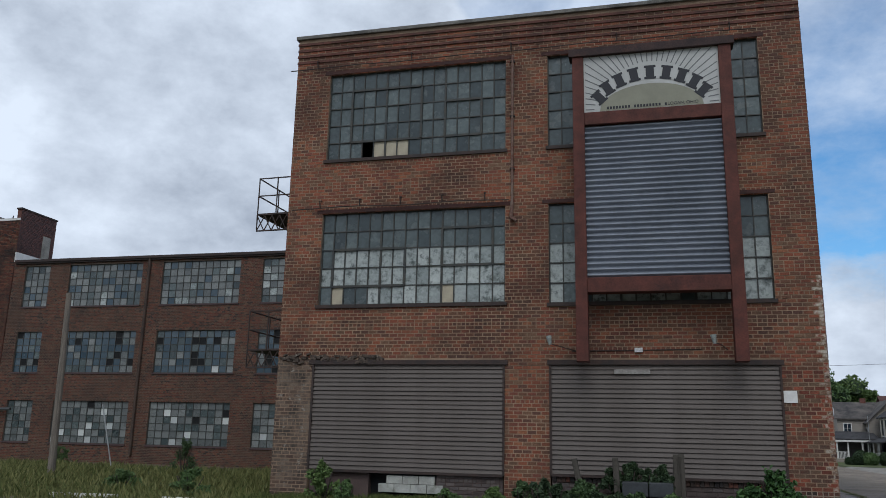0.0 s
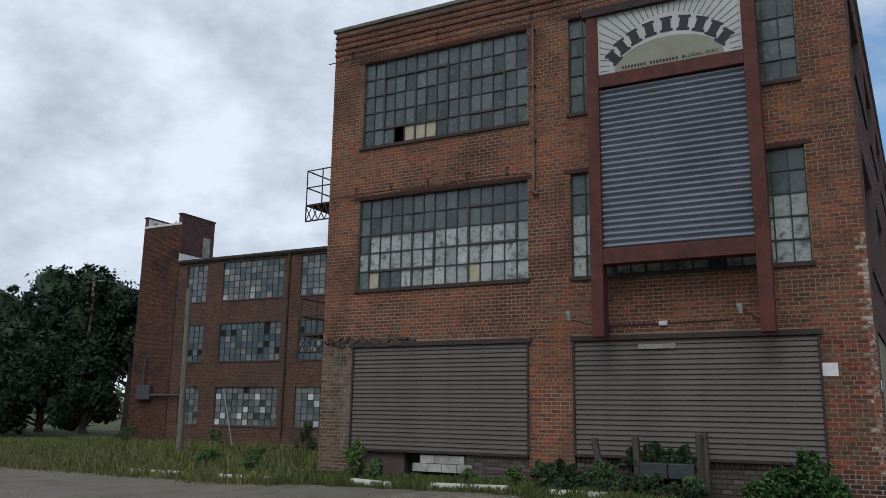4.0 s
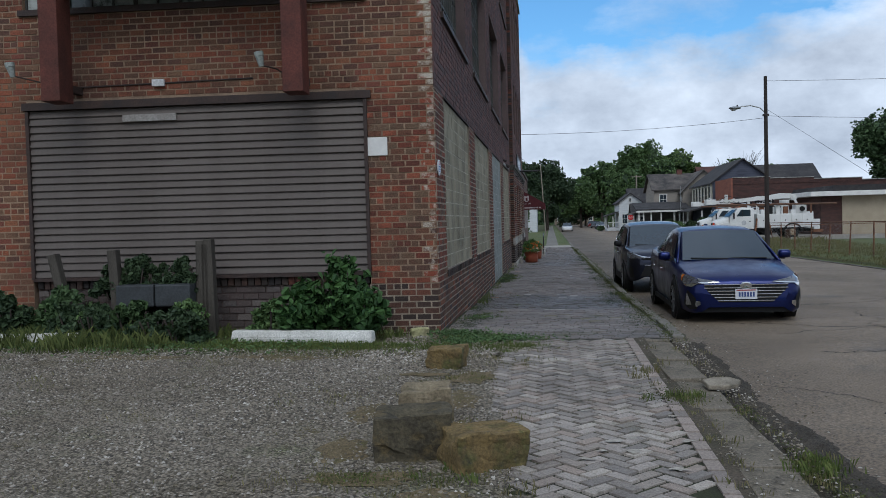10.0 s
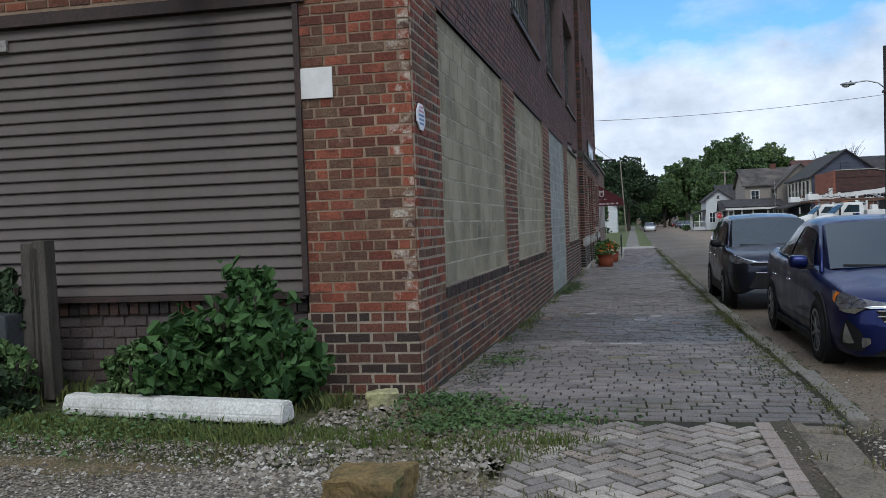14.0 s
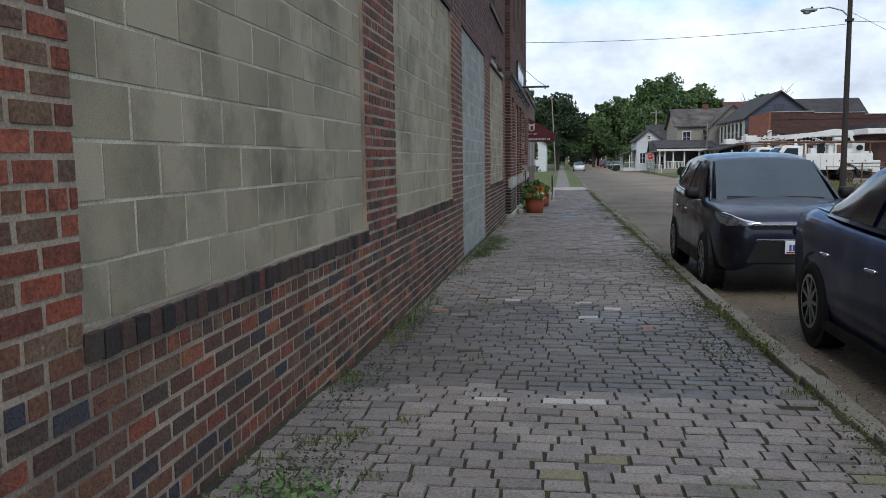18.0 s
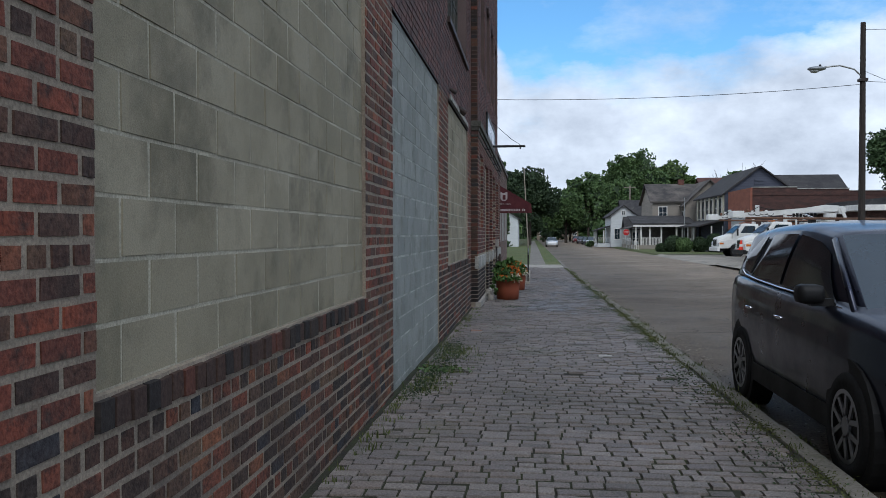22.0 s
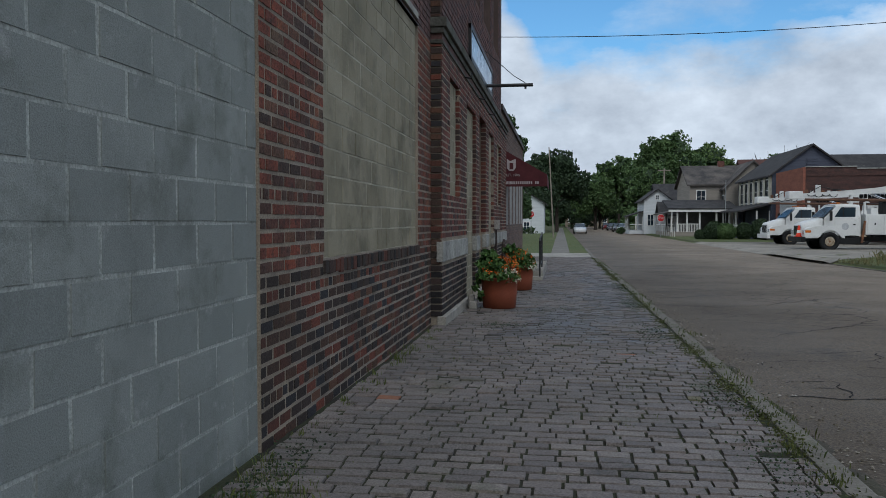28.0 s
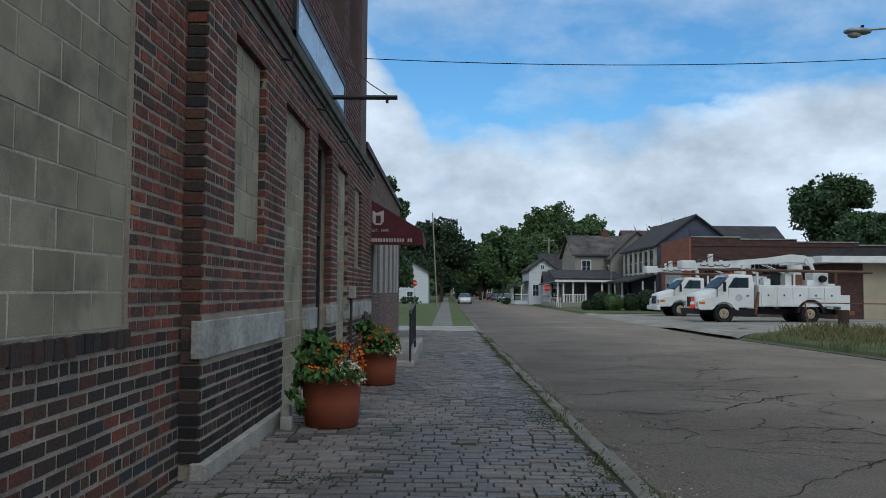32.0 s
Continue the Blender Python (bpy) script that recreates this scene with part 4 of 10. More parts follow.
part("roof_door", obox(B(), LEFT, TE, TE + 0.05, 2.15, 2.85, LTOP + 0.1, 14.2), concrete, tower, "pale weathered roof door")
cells = courses(TW, TE, -0.3, 14.75, [], seed=12, ch=0.09, bl=0.22)
link("brick_rest", boxes_mesh("brick_rest", cells, LEFT @ Matrix.Translation((0, -0.03, 0))), brick_left, tower)["kind"] = "stuff"
EAST = LEFT @ Matrix.Translation((TE, 0, 0)) @ Matrix.Rotation(radians(90), 4, "Z")
link("brick_rest", boxes_mesh("brick_rest", courses(0.0, TD, 11.6, 15.5, [(2.1, 2.9, 11.6, 14.25)], seed=13, ch=0.09, bl=0.22), EAST @ Matrix.Translation((0, -0.01, 0))), brick_up, tower)["kind"] = "stuff"
for x in (-47.0, -46.8, -44.9):
    part("bird_spike", cyl(B(), LEFT @ Vector((x, 0.05, 14.9)), LEFT @ Vector((x + 0.05, 0.05, 15.1)), 0.05, 0.02, 6), steel_dark, tower)

# ---- low annex beyond the tall building ----
annex = base("annex", "low grey-brown brick annex with pale blocked window strips", "building", kind="structure")
AH = [(a, a + 1.05, 1.0, 3.1) for a in (36.6, 38.6, 40.6, 42.6, 44.6, 46.2)]
part("wall_core", holed_wall(B(), ENDY + 0.01, 48.0, -0.9, 4.4, 0.4, AH, SIDE, 0.025), mortar_dark, annex)
link("brick_rest", boxes_mesh("brick_rest", courses(ENDY + 0.01, 48.0, -0.6, 4.4, AH, seed=15), SIDE @ Matrix.Translation((0, 0.03, 0))),
     M("brick_annex", RED, rnd="island", ramp=((0.165, 0.12, 0.10), (0.125, 0.095, 0.085), (0.20, 0.14, 0.115), (0.15, 0.105, 0.09)), rough=0.9, scale=1, fine=50), annex)["kind"] = "stuff"
for a, b, c, d in AH:
    bm = B()
    obox(bm, SIDE, a, b, 0.012, 0.2, c, d)
    part("blocked_window", bm, M("window_whitewash", (0.33, 0.315, 0.29), (0.25, 0.24, 0.22), rough=0.8, scale=2.0, fine=30), annex, "whitewashed blocked window")
bm = B()
box(bm, -12, 0.05, ENDY + 0.02, 48.05, 4.35, 4.5)
part("roof", bm, steel_dark, annex)
bm = B()
box(bm, -12, -0.02, 47.6, 48.0, -0.9, 4.4)
part("wall_back", bm, MATS["brick_annex"], annex)

# ---- things on the front ----
GROUND = Matrix(((1, 0, 0, 0), (0, 0, 1, 0), (0, -1, 0, 0), (0, 0, 0, 1)))


def text_mesh(body, size, depth=0.003, align="CENTER"):
    cu = bpy.data.curves.new("text", "FONT")
    cu.body, cu.size, cu.extrude, cu.align_x, cu.align_y = body, size, depth, align, "CENTER"
    ob = bpy.data.objects.new("text", cu)
    me = bpy.data.meshes.new_from_object(ob)
    bpy.data.objects.remove(ob)
    return me


def wall_text(name, body, size, mat, parent, m):
    """Raised letters that read from the -y side of the frame m."""
    return link(name, text_mesh(body, size), mat, parent, "", m @ Matrix.Rotation(radians(90), 4, "X"))


def shutter(u0, u1, z0, z1, label):
    s = base("roll_shutter", label, "shutter", group="ground floor shutters", mw=FRONT)
    n = round((z1 - z0) / 0.105)
    h = (z1 - z0) / n
    me = None
    for k in range(n):
        if me is None:
            bm = B()
            prism(bm, [(-0.006, 0), (-0.036, 0.003), (-0.040, 0.010), (-0.038, 0.020), (-0.012, h - 0.006), (-0.004, h + 0.004), (0.02, h + 0.004), (0.02, 0)], "x", 0, u1 - u0)
            first = part("slat", bm, siding_m, s)
            me = first.data
            first.matrix_basis = Matrix.Translation((u0, 0.02, z0))
        else:
            ob = new("slat", me)
            ob.parent = s
            ob.matrix_basis = Matrix.Translation((u0, 0.02 + random.Random(k).uniform(-0.003, 0.003), z0 + k * h)) @ Matrix.Rotation(radians(random.Random(k + 9).uniform(-0.05, 0.05)), 4, "Y")
    bm = B()
    for a in (u0 - 0.03, u1 - 0.02):
        box(bm, a, a + 0.05, -0.045, 0.05, z0 - 0.02, z1)
    box(bm, u0, u1, -0.035, 0.05, z0 - 0.05, z0)
    part("guide_frame", bm, steel_dark, s)
    bm = B()
    box(bm, u0, u1, 0.06, 0.1, z0 - 0.04, z1)
    part("backing", bm, siding_m, s)
    return s


shutter(-11.95, -7.12, 0.82, 3.34, "brown-grey slatted metal cladding closing a wide old doorway")
s2 = shutter(-6.01, -0.99, 0.88, 3.34, "brown-grey slatted metal cladding with a pale scuffed strip")
bm = B()
box(bm, -4.55, -3.75, -0.05, -0.02, 3.14, 3.24)
part("vent_strip", bm, M("pale_metal", (0.30, 0.285, 0.26), (0.22, 0.20, 0.185), rough=0.5, scale=6), s2)

base_w = base("wall_plinth", "low dark brick and block base under the shutters", "wall", kind="structure")
bm = B()
obox(bm, FRONT, -6.0, -1.0, 0.06, 0.3, -0.3, 0.84)
obox(bm, FRONT, -8.72, -7.13, 0.06, 0.3, -0.3, 0.78)
obox(bm, FRONT, -11.95, -10.42, 0.1, 0.3, -0.3, 0.78)
part("core", bm, mortar_dark, base_w)
pl = courses(-6.0, -1.0, -0.2, 0.70, [], seed=21, ch=0.10, bl=0.22, header=0, proud=-0.045, back=0.08)
pl += courses(-8.72, -7.13, -0.1, 0.76, [], seed=22, proud=-0.045, back=0.08)
link("brick_rest", boxes_mesh("brick_rest", pl, FRONT), M("brick_grey_base", BRN, rnd="island", ramp=((0.10, 0.085, 0.08), (0.075, 0.06, 0.055), (0.13, 0.11, 0.10), (0.09, 0.07, 0.065)), scale=1.5, rough=0.9, fine=50), base_w)
rw = random.Random(5)
pieces("brick", [(-5.99 + 0.1 * k + 0.006, -5.99 + 0.1 * (k + 1) - 0.006, 0.71, 0.845, 0.08, 0.015 + rw.uniform(-0.004, 0.004)) for k in range(50)], FRONT,
       MATS["brick_sill"], base_w, "plinth_brick", 0.04)
cmu = base("block_stack", "whitewashed hollow concrete blocks closing a low opening", "block wall", mw=FRONT)
for r in range(2):
    for k in range(4 - r % 2):
        bm = B()
        x = -10.15 + 0.4 * k + 0.2 * (r % 2)
        box(bm, x + 0.006, x + 0.394, 0.03, 0.2, 0.34 + 0.2 * r, 0.53 + 0.2 * r, bevel=0.006)
        part("block", bm, M("block_white", (0.46, 0.46, 0.42), (0.30, 0.30, 0.27), scale=4, fine=60, stain=((0.14, 0.15, 0.10), 3, 0.55, 0.75)), cmu)
# near-black sheet: the shade of the low opening is put into its colour
bm = B()
obox(bm, FRONT, -10.5, -8.6, 0.3, 0.34, -0.2, 0.8)
part("recess", bm, void_m, base_w)

# the giant washboard sign
wb = base("washboard_sign", "giant red-framed washboard sign with corrugated metal panel", "sign", mw=FRONT)
YB, YF = -0.42, -0.78
for a, b in ((-5.34, -5.07), (-1.96, -1.68)):
    part("post", box(B(), a, b, YF, YB, 3.36, 10.9, bevel=0.012), rust_red, wb)
part("top_rail", box(B(), -5.42, -1.60, YF - 0.05, YB, 10.72, 10.92, bevel=0.01), M("weathered_rail", (0.060, 0.036, 0.032), (0.034, 0.026, 0.026), rough=0.8, scale=2.5, fine=30, bump=0.4, stain=((0.10, 0.045, 0.035), 2.0, 0.6, 0.75)), wb, "dark weathered top rail")
part("middle_rail", box(B(), -5.07, -1.96, YF + 0.02, YB, 8.97, 9.28, bevel=0.01), rust_red, wb)
part("bottom_rail", box(B(), -5.07, -1.96, YF + 0.02, YB, 4.92, 5.26, bevel=0.01), rust_red, wb)
bm = B()
nz_, pitch = 28, (8.97 - 5.26) / 28
prof = []
for k in range(nz_ * 8 + 1):
    z = 5.26 + k * pitch / 8
    prof.append((-0.66 + 0.040 * math.cos(2 * math.pi * k / 8), z))
loft(bm, [[(-5.07, y, z) for y, z in prof], [(-1.96, y, z) for y, z in prof]], cap=False)
part("corrugated_panel", bm, corr_m, wb, "corrugated galvanised metal", smooth=True)
# added board, no real part: keeps sky light off the wall below
part("soffit", box(B(), -5.07, -1.96, -0.56, -0.02, 5.0, 5.04), steel_dark, wb, "dark board under the sign")
part("backing", box(B(), -5.07, -1.96, -0.56, -0.5, 5.0, 10.75), steel_dark, wb)
sp = part("sign_board", box(B(), -5.07, -1.96, -0.72, -0.58, 9.28, 10.72), M("sign_white", (0.47, 0.47, 0.45), (0.42, 0.42, 0.40), rough=0.5, scale=2, bump=0.05, tone=0.05), wb, "white board with sun rays and arched dark lettering shapes")
ink = M("sign_ink", (0.02, 0.022, 0.028), (0.03, 0.03, 0.035), rough=0.5, bump=0, tone=0.05)
olive = M("sign_olive", (0.27, 0.265, 0.20), (0.24, 0.235, 0.18), rough=0.6, bump=0, tone=0.05)
cx = -3.515
bm = B()
arc = [(cx + 1.18 * math.cos(t), 9.30 + 0.62 * math.sin(t)) for t in np.linspace(0, math.pi, 28)]
prism(bm, arc, "y", -0.724, -0.721)
part("sun_disc", bm, olive, sp)
bm = B()
for k in range(34):
    t = math.pi * (k + 0.5) / 34
    d = Vector((math.cos(t), 0, math.sin(t)))
    side_l = (1.52 / max(0.05, abs(d.x))) if abs(d.x) > 0.01 else 9
    r1 = min(side_l, (10.70 - 9.28) / max(0.02, d.z))
    r0 = 1.30 * (1.0 - 0.10 * abs(d.z)) + 0.02
    r0 = min(r0, 1.36)
    if r1 - r0 < 0.06:
        continue
    n_ = Vector((-d.z, 0, d.x)) * 0.012
    o = Vector((cx, 0, 9.29))
    p, q = o + d * r0, o + d * r1
    for yy in (-0.724,):
        bm.faces.new([bm.verts.new((v.x, yy, v.z)) for v in (p + n_, p - n_, q - n_, q + n_)])
part("sun_ray", bm, M("sign_grey", (0.16, 0.16, 0.16), rough=0.6, bump=0, tone=0.05), sp)
bm = B()
for k in range(9):
    t = radians(157 - k * 16.75)
    mm = Matrix.Translation((cx + 1.30 * math.cos(t), 0, 9.30 + 0.90 * math.sin(t))) @ Matrix.Rotation(-(t - math.pi / 2) * 0.62, 4, "Y")
    obox(bm, mm, -0.095, 0.095, -0.731, -0.725, -0.16, 0.16)
    for dz in (-0.145, 0.145):
        obox(bm, mm, -0.135, 0.135, -0.7315, -0.7245, dz - 0.028, dz + 0.028)
    part("lettering_block", bm, ink, sp)
    bm = B()
bm.free()
bm = B()
for k in range(20):
    x = cx - 1.02 + 0.07 * k
    if k in (8, 18):
        continue
    box(bm, x, x + 0.045, -0.731, -0.725, 9.335, 9.40)
part("lettering_small", bm, ink, sp)["kind"] = "stuff"
wall_text("town_line", "LOGAN, OHIO", 0.105, ink, sp, Matrix.Translation((cx + 0.72, -0.727, 9.368)))
for x in (-5.2, -1.82):
    for z in (3.6, 5.1, 7.2, 9.1, 10.7):
        part("wall_bracket", box(B(), x - 0.05, x + 0.05, YB, 0.0, z - 0.05, z + 0.05), steel_dark, wb)

# small wall signs, pipes, lamps
ws = base("notice_plate", "small blank white plate on the brick pier", "sign", mw=FRONT)
part("plate", box(B(), -0.98, -0.68, -0.03, -0.018, 2.53, 2.79, bevel=0.003), white_paint, ws)
st = base("sticker_sign", "small white octagonal notice with faded pink and blue lines", "sign", mw=SIDE)
bm = B()
oc = [(0.17 + 0.14 * math.cos(radians(22.5 + 45 * k)), 2.345 + 0.12 * math.sin(radians(22.5 + 45 * k))) for k in range(8)]
prism(bm, oc, "y", -0.03, -0.018)
pl_ = part("plate", bm, M("notice_white", (0.62, 0.63, 0.68), (0.55, 0.56, 0.62), rough=0.4, bump=0, tone=0.05), st)
for k, (w, c) in enumerate(((0.10, "p"), (0.15, "p"), (0.17, "b"), (0.15, "b"), (0.13, "b"))):
    bm = B()
    box(bm, 0.17 - w / 2, 0.17 + w / 2, -0.034, -0.03, 2.42 - 0.035 * k, 2.435 - 0.035 * k)
    part("line", bm, M("notice_pink", (0.55, 0.28, 0.36), bump=0) if c == "p" else M("notice_blue", (0.15, 0.25, 0.45), bump=0), st)
pipe_m = M("rusty_pipe", (0.13, 0.06, 0.045), (0.20, 0.15, 0.12), rough=0.7, scale=6, metal=0.2)
pp = base("drain_pipe", "thin rusty downpipe on the brick pier", "pipe", mw=FRONT)
part("pipe", tube(B(), [(-6.92, -0.06, 11.3), (-6.92, -0.06, 7.35)], 0.035), pipe_m, pp)
part("pipe", tube(B(), [(-6.92, -0.06, 7.35), (-6.94, -0.06, 6.95), (-6.8, -0.1, 6.85)], 0.045), pipe_m, pp)
for z in (11.1, 9.6, 8.2):
    part("clip", box(B(), -6.98, -6.86, -0.09, -0.005, z, z + 0.04), steel_dark, pp)
for z, x0, x1 in ((11.42, -13.1, -1.0), (7.42, -12.8, -7.0)):
    cb = base("cable_run", "sagging iron conduit along the brickwork on hooks", "conduit", mw=FRONT, group="conduits")
    pts = [(x, -0.09, z + 0.02 * math.sin(x * 2.1)) for x in np.linspace(x0, x1, 13)]
    part("conduit", tube(B(), pts, 0.014, 6), steel_dark, cb)
    for x in np.linspace(x0 + 0.8, x1 - 0.6, 5):
        bm = B()
        tube(bm, [(x, -0.005, z + 0.22), (x, -0.15, z + 0.18), (x, -0.09, z)], 0.018, 6)
        part("hook", bm, steel_dark, cb)
lamp_w = M("lamp_white", (0.62, 0.63, 0.62), (0.5, 0.5, 0.5), rough=0.4, bump=0)
lamp_g = M("lamp_holder", (0.34, 0.37, 0.35), (0.24, 0.27, 0.25), rough=0.5, bump=0)
for x, ex, ez in ((-5.97, -5.18, 3.60), (-2.35, -2.05, 3.68)):
    fl = base("flood_light", "small grey-green spot lamp on a bent wire arm", "lamp", mw=FRONT, group="spot lamps")
    part("arm", tube(B(), [(ex, -0.02, ez), ((x + ex) / 2, -0.20, ez + 0.10), (x + 0.08, -0.36, 3.78), (x, -0.40, 3.80)], 0.011, 6), steel_dark, fl)
    part("lamp_head", cyl(B(), (x, -0.40, 3.78), (x - 0.02, -0.42, 3.92), 0.035, 0.058, 12), lamp_g, fl)
    part("collar", cyl(B(), (x - 0.02, -0.42, 3.92), (x - 0.03, -0.425, 3.98), 0.062, 0.066, 12), lamp_g, fl)
cd = base("wall_conduit", "thin conduit with a pale junction box above the shutter", "conduit", mw=FRONT)
part("conduit", tube(B(), [(-5.5, -0.02, 3.66), (-4.0, -0.02, 3.68), (-2.6, -0.02, 3.70)], 0.012, 6), steel_dark, cd)
part("junction_box", box(B(), -4.08, -3.9, -0.08, -0.01, 3.63, 3.73, bevel=0.008), lamp_w, cd)

# fire escape on the west side
fe = base("fire_escape", "black iron fire escape balconies on the factory side", "fire escape")
for z in (7.45, 3.75):
    x0, x1, y0, y1 = -14.05, -12.93, -0.3, 1.9
    part("platform", box(B(), x0, x1, y0, y1, z, z + 0.05), steel_dark, fe)
    for k in range(2):
        part("rail", tube(B(), [(x1, y0, z + 0.55 + 0.5 * k), (x0, y0, z + 0.55 + 0.5 * k), (x0, y1, z + 0.55 + 0.5 * k), (x1, y1, z + 0.55 + 0.5 * k)], 0.02, 6), steel_dark, fe)
    for p in ((x1, y0), (x0, y0), (x0, y1), (x0, (y0 + y1) / 2), ((x0 + x1) / 2, y0)):
        part("baluster", cyl(B(), (*p, z), (*p, z + 1.07), 0.018, n=6), steel_dark, fe)
    for yy in (y0, y1):
        bm = B()
        for k in range(5):
            a, w_ = x0 + (x1 - x0) * k / 5, (x1 - x0) / 5
            tube(bm, [(a, yy, z - 0.02), (a + w_, yy, z - 0.44)], 0.016, 5)
            tube(bm, [(a, yy, z - 0.44), (a + w_, yy, z - 0.02)], 0.016, 5)
        tube(bm, [(x0, yy, z), (x0, yy, z - 0.44), (x1, yy, z - 0.44)], 0.024, 5)
        part("truss", bm, steel_dark, fe)
part("ladder", tube(B(), [(-14.1, 2.0, 3.8), (-13.2, 6.0, 7.5)], 0.04, 6), steel_dark, fe)
# downpipe and old pole by the wing
dp = base("wing_downpipe", "long dark downpipe on the wing", "pipe", mw=LEFT)
part("pipe", tube(B(), [(-34.25, -0.1, 11.9), (-34.25, -0.1, 0.2)], 0.09, 8), M("pipe_brown", (0.085, 0.058, 0.044), (0.05, 0.038, 0.032), rough=0.8, scale=2, fine=20), dp)
wood_pole = M("grey_pole_wood", (0.30, 0.26, 0.21), (0.19, 0.165, 0.14), rough=0.9, scale=2, fine=30, stretch=(6, 6, 0.6), bump=0.5)
op = base("old_pole", "bare weathered wooden pole standing in the grass", "pole")
part("shaft", cyl(B(), (-25.5, 6.0, 0.0), (-25.9, 6.2, 6.77), 0.14, 0.10, 10), M("dark_pole_wood", (0.20, 0.172, 0.14), (0.12, 0.105, 0.09), rough=0.9, scale=2, fine=30, stretch=(6, 6, 0.6), bump=0.5), op)
part("stay", tube(B(), [(-24.2, 7.6, 0.3), (-24.9, 7.6, 2.6)], 0.025, 6), M("galv", (0.35, 0.36, 0.36), rough=0.5, metal=0.5), op)
mb = base("meter_boxes", "grey electric boxes and conduits on the tower wall", "meter box", mw=LEFT)
part("cabinet", box(B(), -46.9, -45.6, -0.4, -0.05, 2.4, 3.4, bevel=0.02), M("box_grey", (0.075, 0.078, 0.078), rough=0.6), mb)
part("conduit", tube(B(), [(-46.4, -0.25, 3.4), (-46.4, -0.25, 5.2)], 0.06, 8), MATS["box_grey"], mb)
part("pipe", tube(B(), [(-45.6, -0.25, 2.7), (-42.7, -0.3, 2.7)], 0.09, 8), MATS["box_grey"], mb)

# concrete wheel stops and loose stones
def wheel_stop(x0, y0, x1, y1, label):
    z = ground_z((x0 + x1) / 2, (y0 + y1) / 2)
    L = math.hypot(x1 - x0, y1 - y0)
    t = base("wheel_stop", label, "wheel stop", mw=Matrix.Translation((x0, y0, z)) @ Matrix.Rotation(math.atan2(y1 - y0, x1 - x0), 4, "Z"), group="wheel stops")
    bm = B()
    prism(bm, [(-0.10, 0), (-0.10, 0.06), (-0.065, 0.15), (0.065, 0.15), (0.10, 0.06), (0.10, 0)], "x", 0, L)
    bmesh.ops.bevel(bm, geom=list(bm.edges), offset=0.012, segments=2, affect="EDGES")
    part("bar", bm, M("stop_white", (0.62, 0.61, 0.57), (0.48, 0.47, 0.43), rough=0.85, scale=3, fine=50, bump=0.3, stain=((0.22, 0.22, 0.17), 4, 0.58, 0.75)), t)


wheel_stop(-2.68, -0.95, -0.72, -1.12, "white-painted concrete wheel stop at the gravel's edge")
for q in ((-8.6, -2.15, -6.95, -1.75), (-6.1, -1.55, -4.6, -1.45), (-10.95, -1.8, -9.7, -2.1), (-14.95, -2.1, -13.1, -1.95), (-18.0, -2.3, -16.2, -2.1)):
    wheel_stop(*q, "weathered white concrete wheel stop half hidden in grass")


def rock(name, x, y, sx, sy, sz, rot, seed, mat, label, notch=False):
    """A roughly squared block: chipped corners, split faces, worn but firm edges."""
    bm = B()
    box(bm, -sx / 2, sx / 2, -sy / 2, sy / 2, 0, sz)
    rr = random.Random(seed)
    for v in bm.verts:
        v.co.x *= rr.uniform(0.88, 1.06)
        v.co.y *= rr.uniform(0.88, 1.06)
        v.co.z *= rr.uniform(0.86, 1.06)
    bmesh.ops.bevel(bm, geom=list(bm.edges), offset=0.012, segments=1, affect="EDGES")
    bmesh.ops.subdivide_edges(bm, edges=list(bm.edges), cuts=7, use_grid_fill=True)
    for v in bm.verts:
        p = v.co.copy()
        big, mid = noise.noise_vector(p * 4.0 + Vector((seed * 3.1, 0, 0))), noise.noise_vector(p * 13.0 + Vector((seed, 5, 0)))
        v.co += big * 0.022 + mid * 0.012 + noise.noise_vector(p * 38.0 + Vector((seed, 9, 0))) * 0.005
        chip = max(0.0, noise.noise(p * 7.0 + Vector((seed * 2.0, 1, 4))) - 0.25)
        v.co -= Vector((p.x, p.y, p.z - sz / 2)) * chip * 0.35
        if notch and p.z > sz * 0.7:
            v.co.z -= 0.09 * math.exp(-((p.x / (sx * 0.24)) ** 2 + ((p.y + 0.02) / (sy * 0.24)) ** 2))
    ob = part(name, bm, mat, None, smooth=False, mw=Matrix.Translation((x, y, ground_z(x, y) - 0.03)) @ Matrix.Rotation(radians(rot), 4, "Z"))
    return tagged(ob, label, "stone", group="boundary stones")


sand_y = M("sandstone_ochre", (0.175, 0.122, 0.050), (0.100, 0.075, 0.038), rough=0.92, scale=5, fine=45, bump=0.8, tone=0.45, stain=((0.075, 0.085, 0.028), 4, 0.50, 0.68), stain2=((0.055, 0.05, 0.04), 7, 0.58, 0.7))
sand_g = M("sandstone_grey", (0.088, 0.075, 0.048), (0.046, 0.040, 0.028), rough=0.92, scale=5, fine=45, bump=0.8, tone=0.45, stain=((0.150, 0.110, 0.048), 4, 0.52, 0.7), stain2=((0.036, 0.032, 0.024), 6, 0.54, 0.68))
sand_p = M("sandstone_pale", (0.215, 0.176, 0.116), (0.13, 0.105, 0.068), rough=0.92, scale=5, fine=45, bump=0.8, tone=0.4, stain=((0.09, 0.08, 0.045), 6, 0.52, 0.68))
rock("stone_block", 0.63, -6.00, 0.54, 0.46, 0.34, 8, 1, sand_g, "squared grey sandstone block with a hollow top", True)
rock("stone_block", 1.12, -6.20, 0.50, 0.40, 0.28, 28, 2, sand_y, "squared ochre sandstone block beside the brick path")
rock("stone_block", 0.58, -5.02, 0.42, 0.36, 0.30, 5, 3, sand_p, "low pale hollowed sandstone block", True)
rock("stone_block", 0.45, -2.80, 0.42, 0.34, 0.26, -8, 4, sand_y, "ochre sandstone block on the gravel")
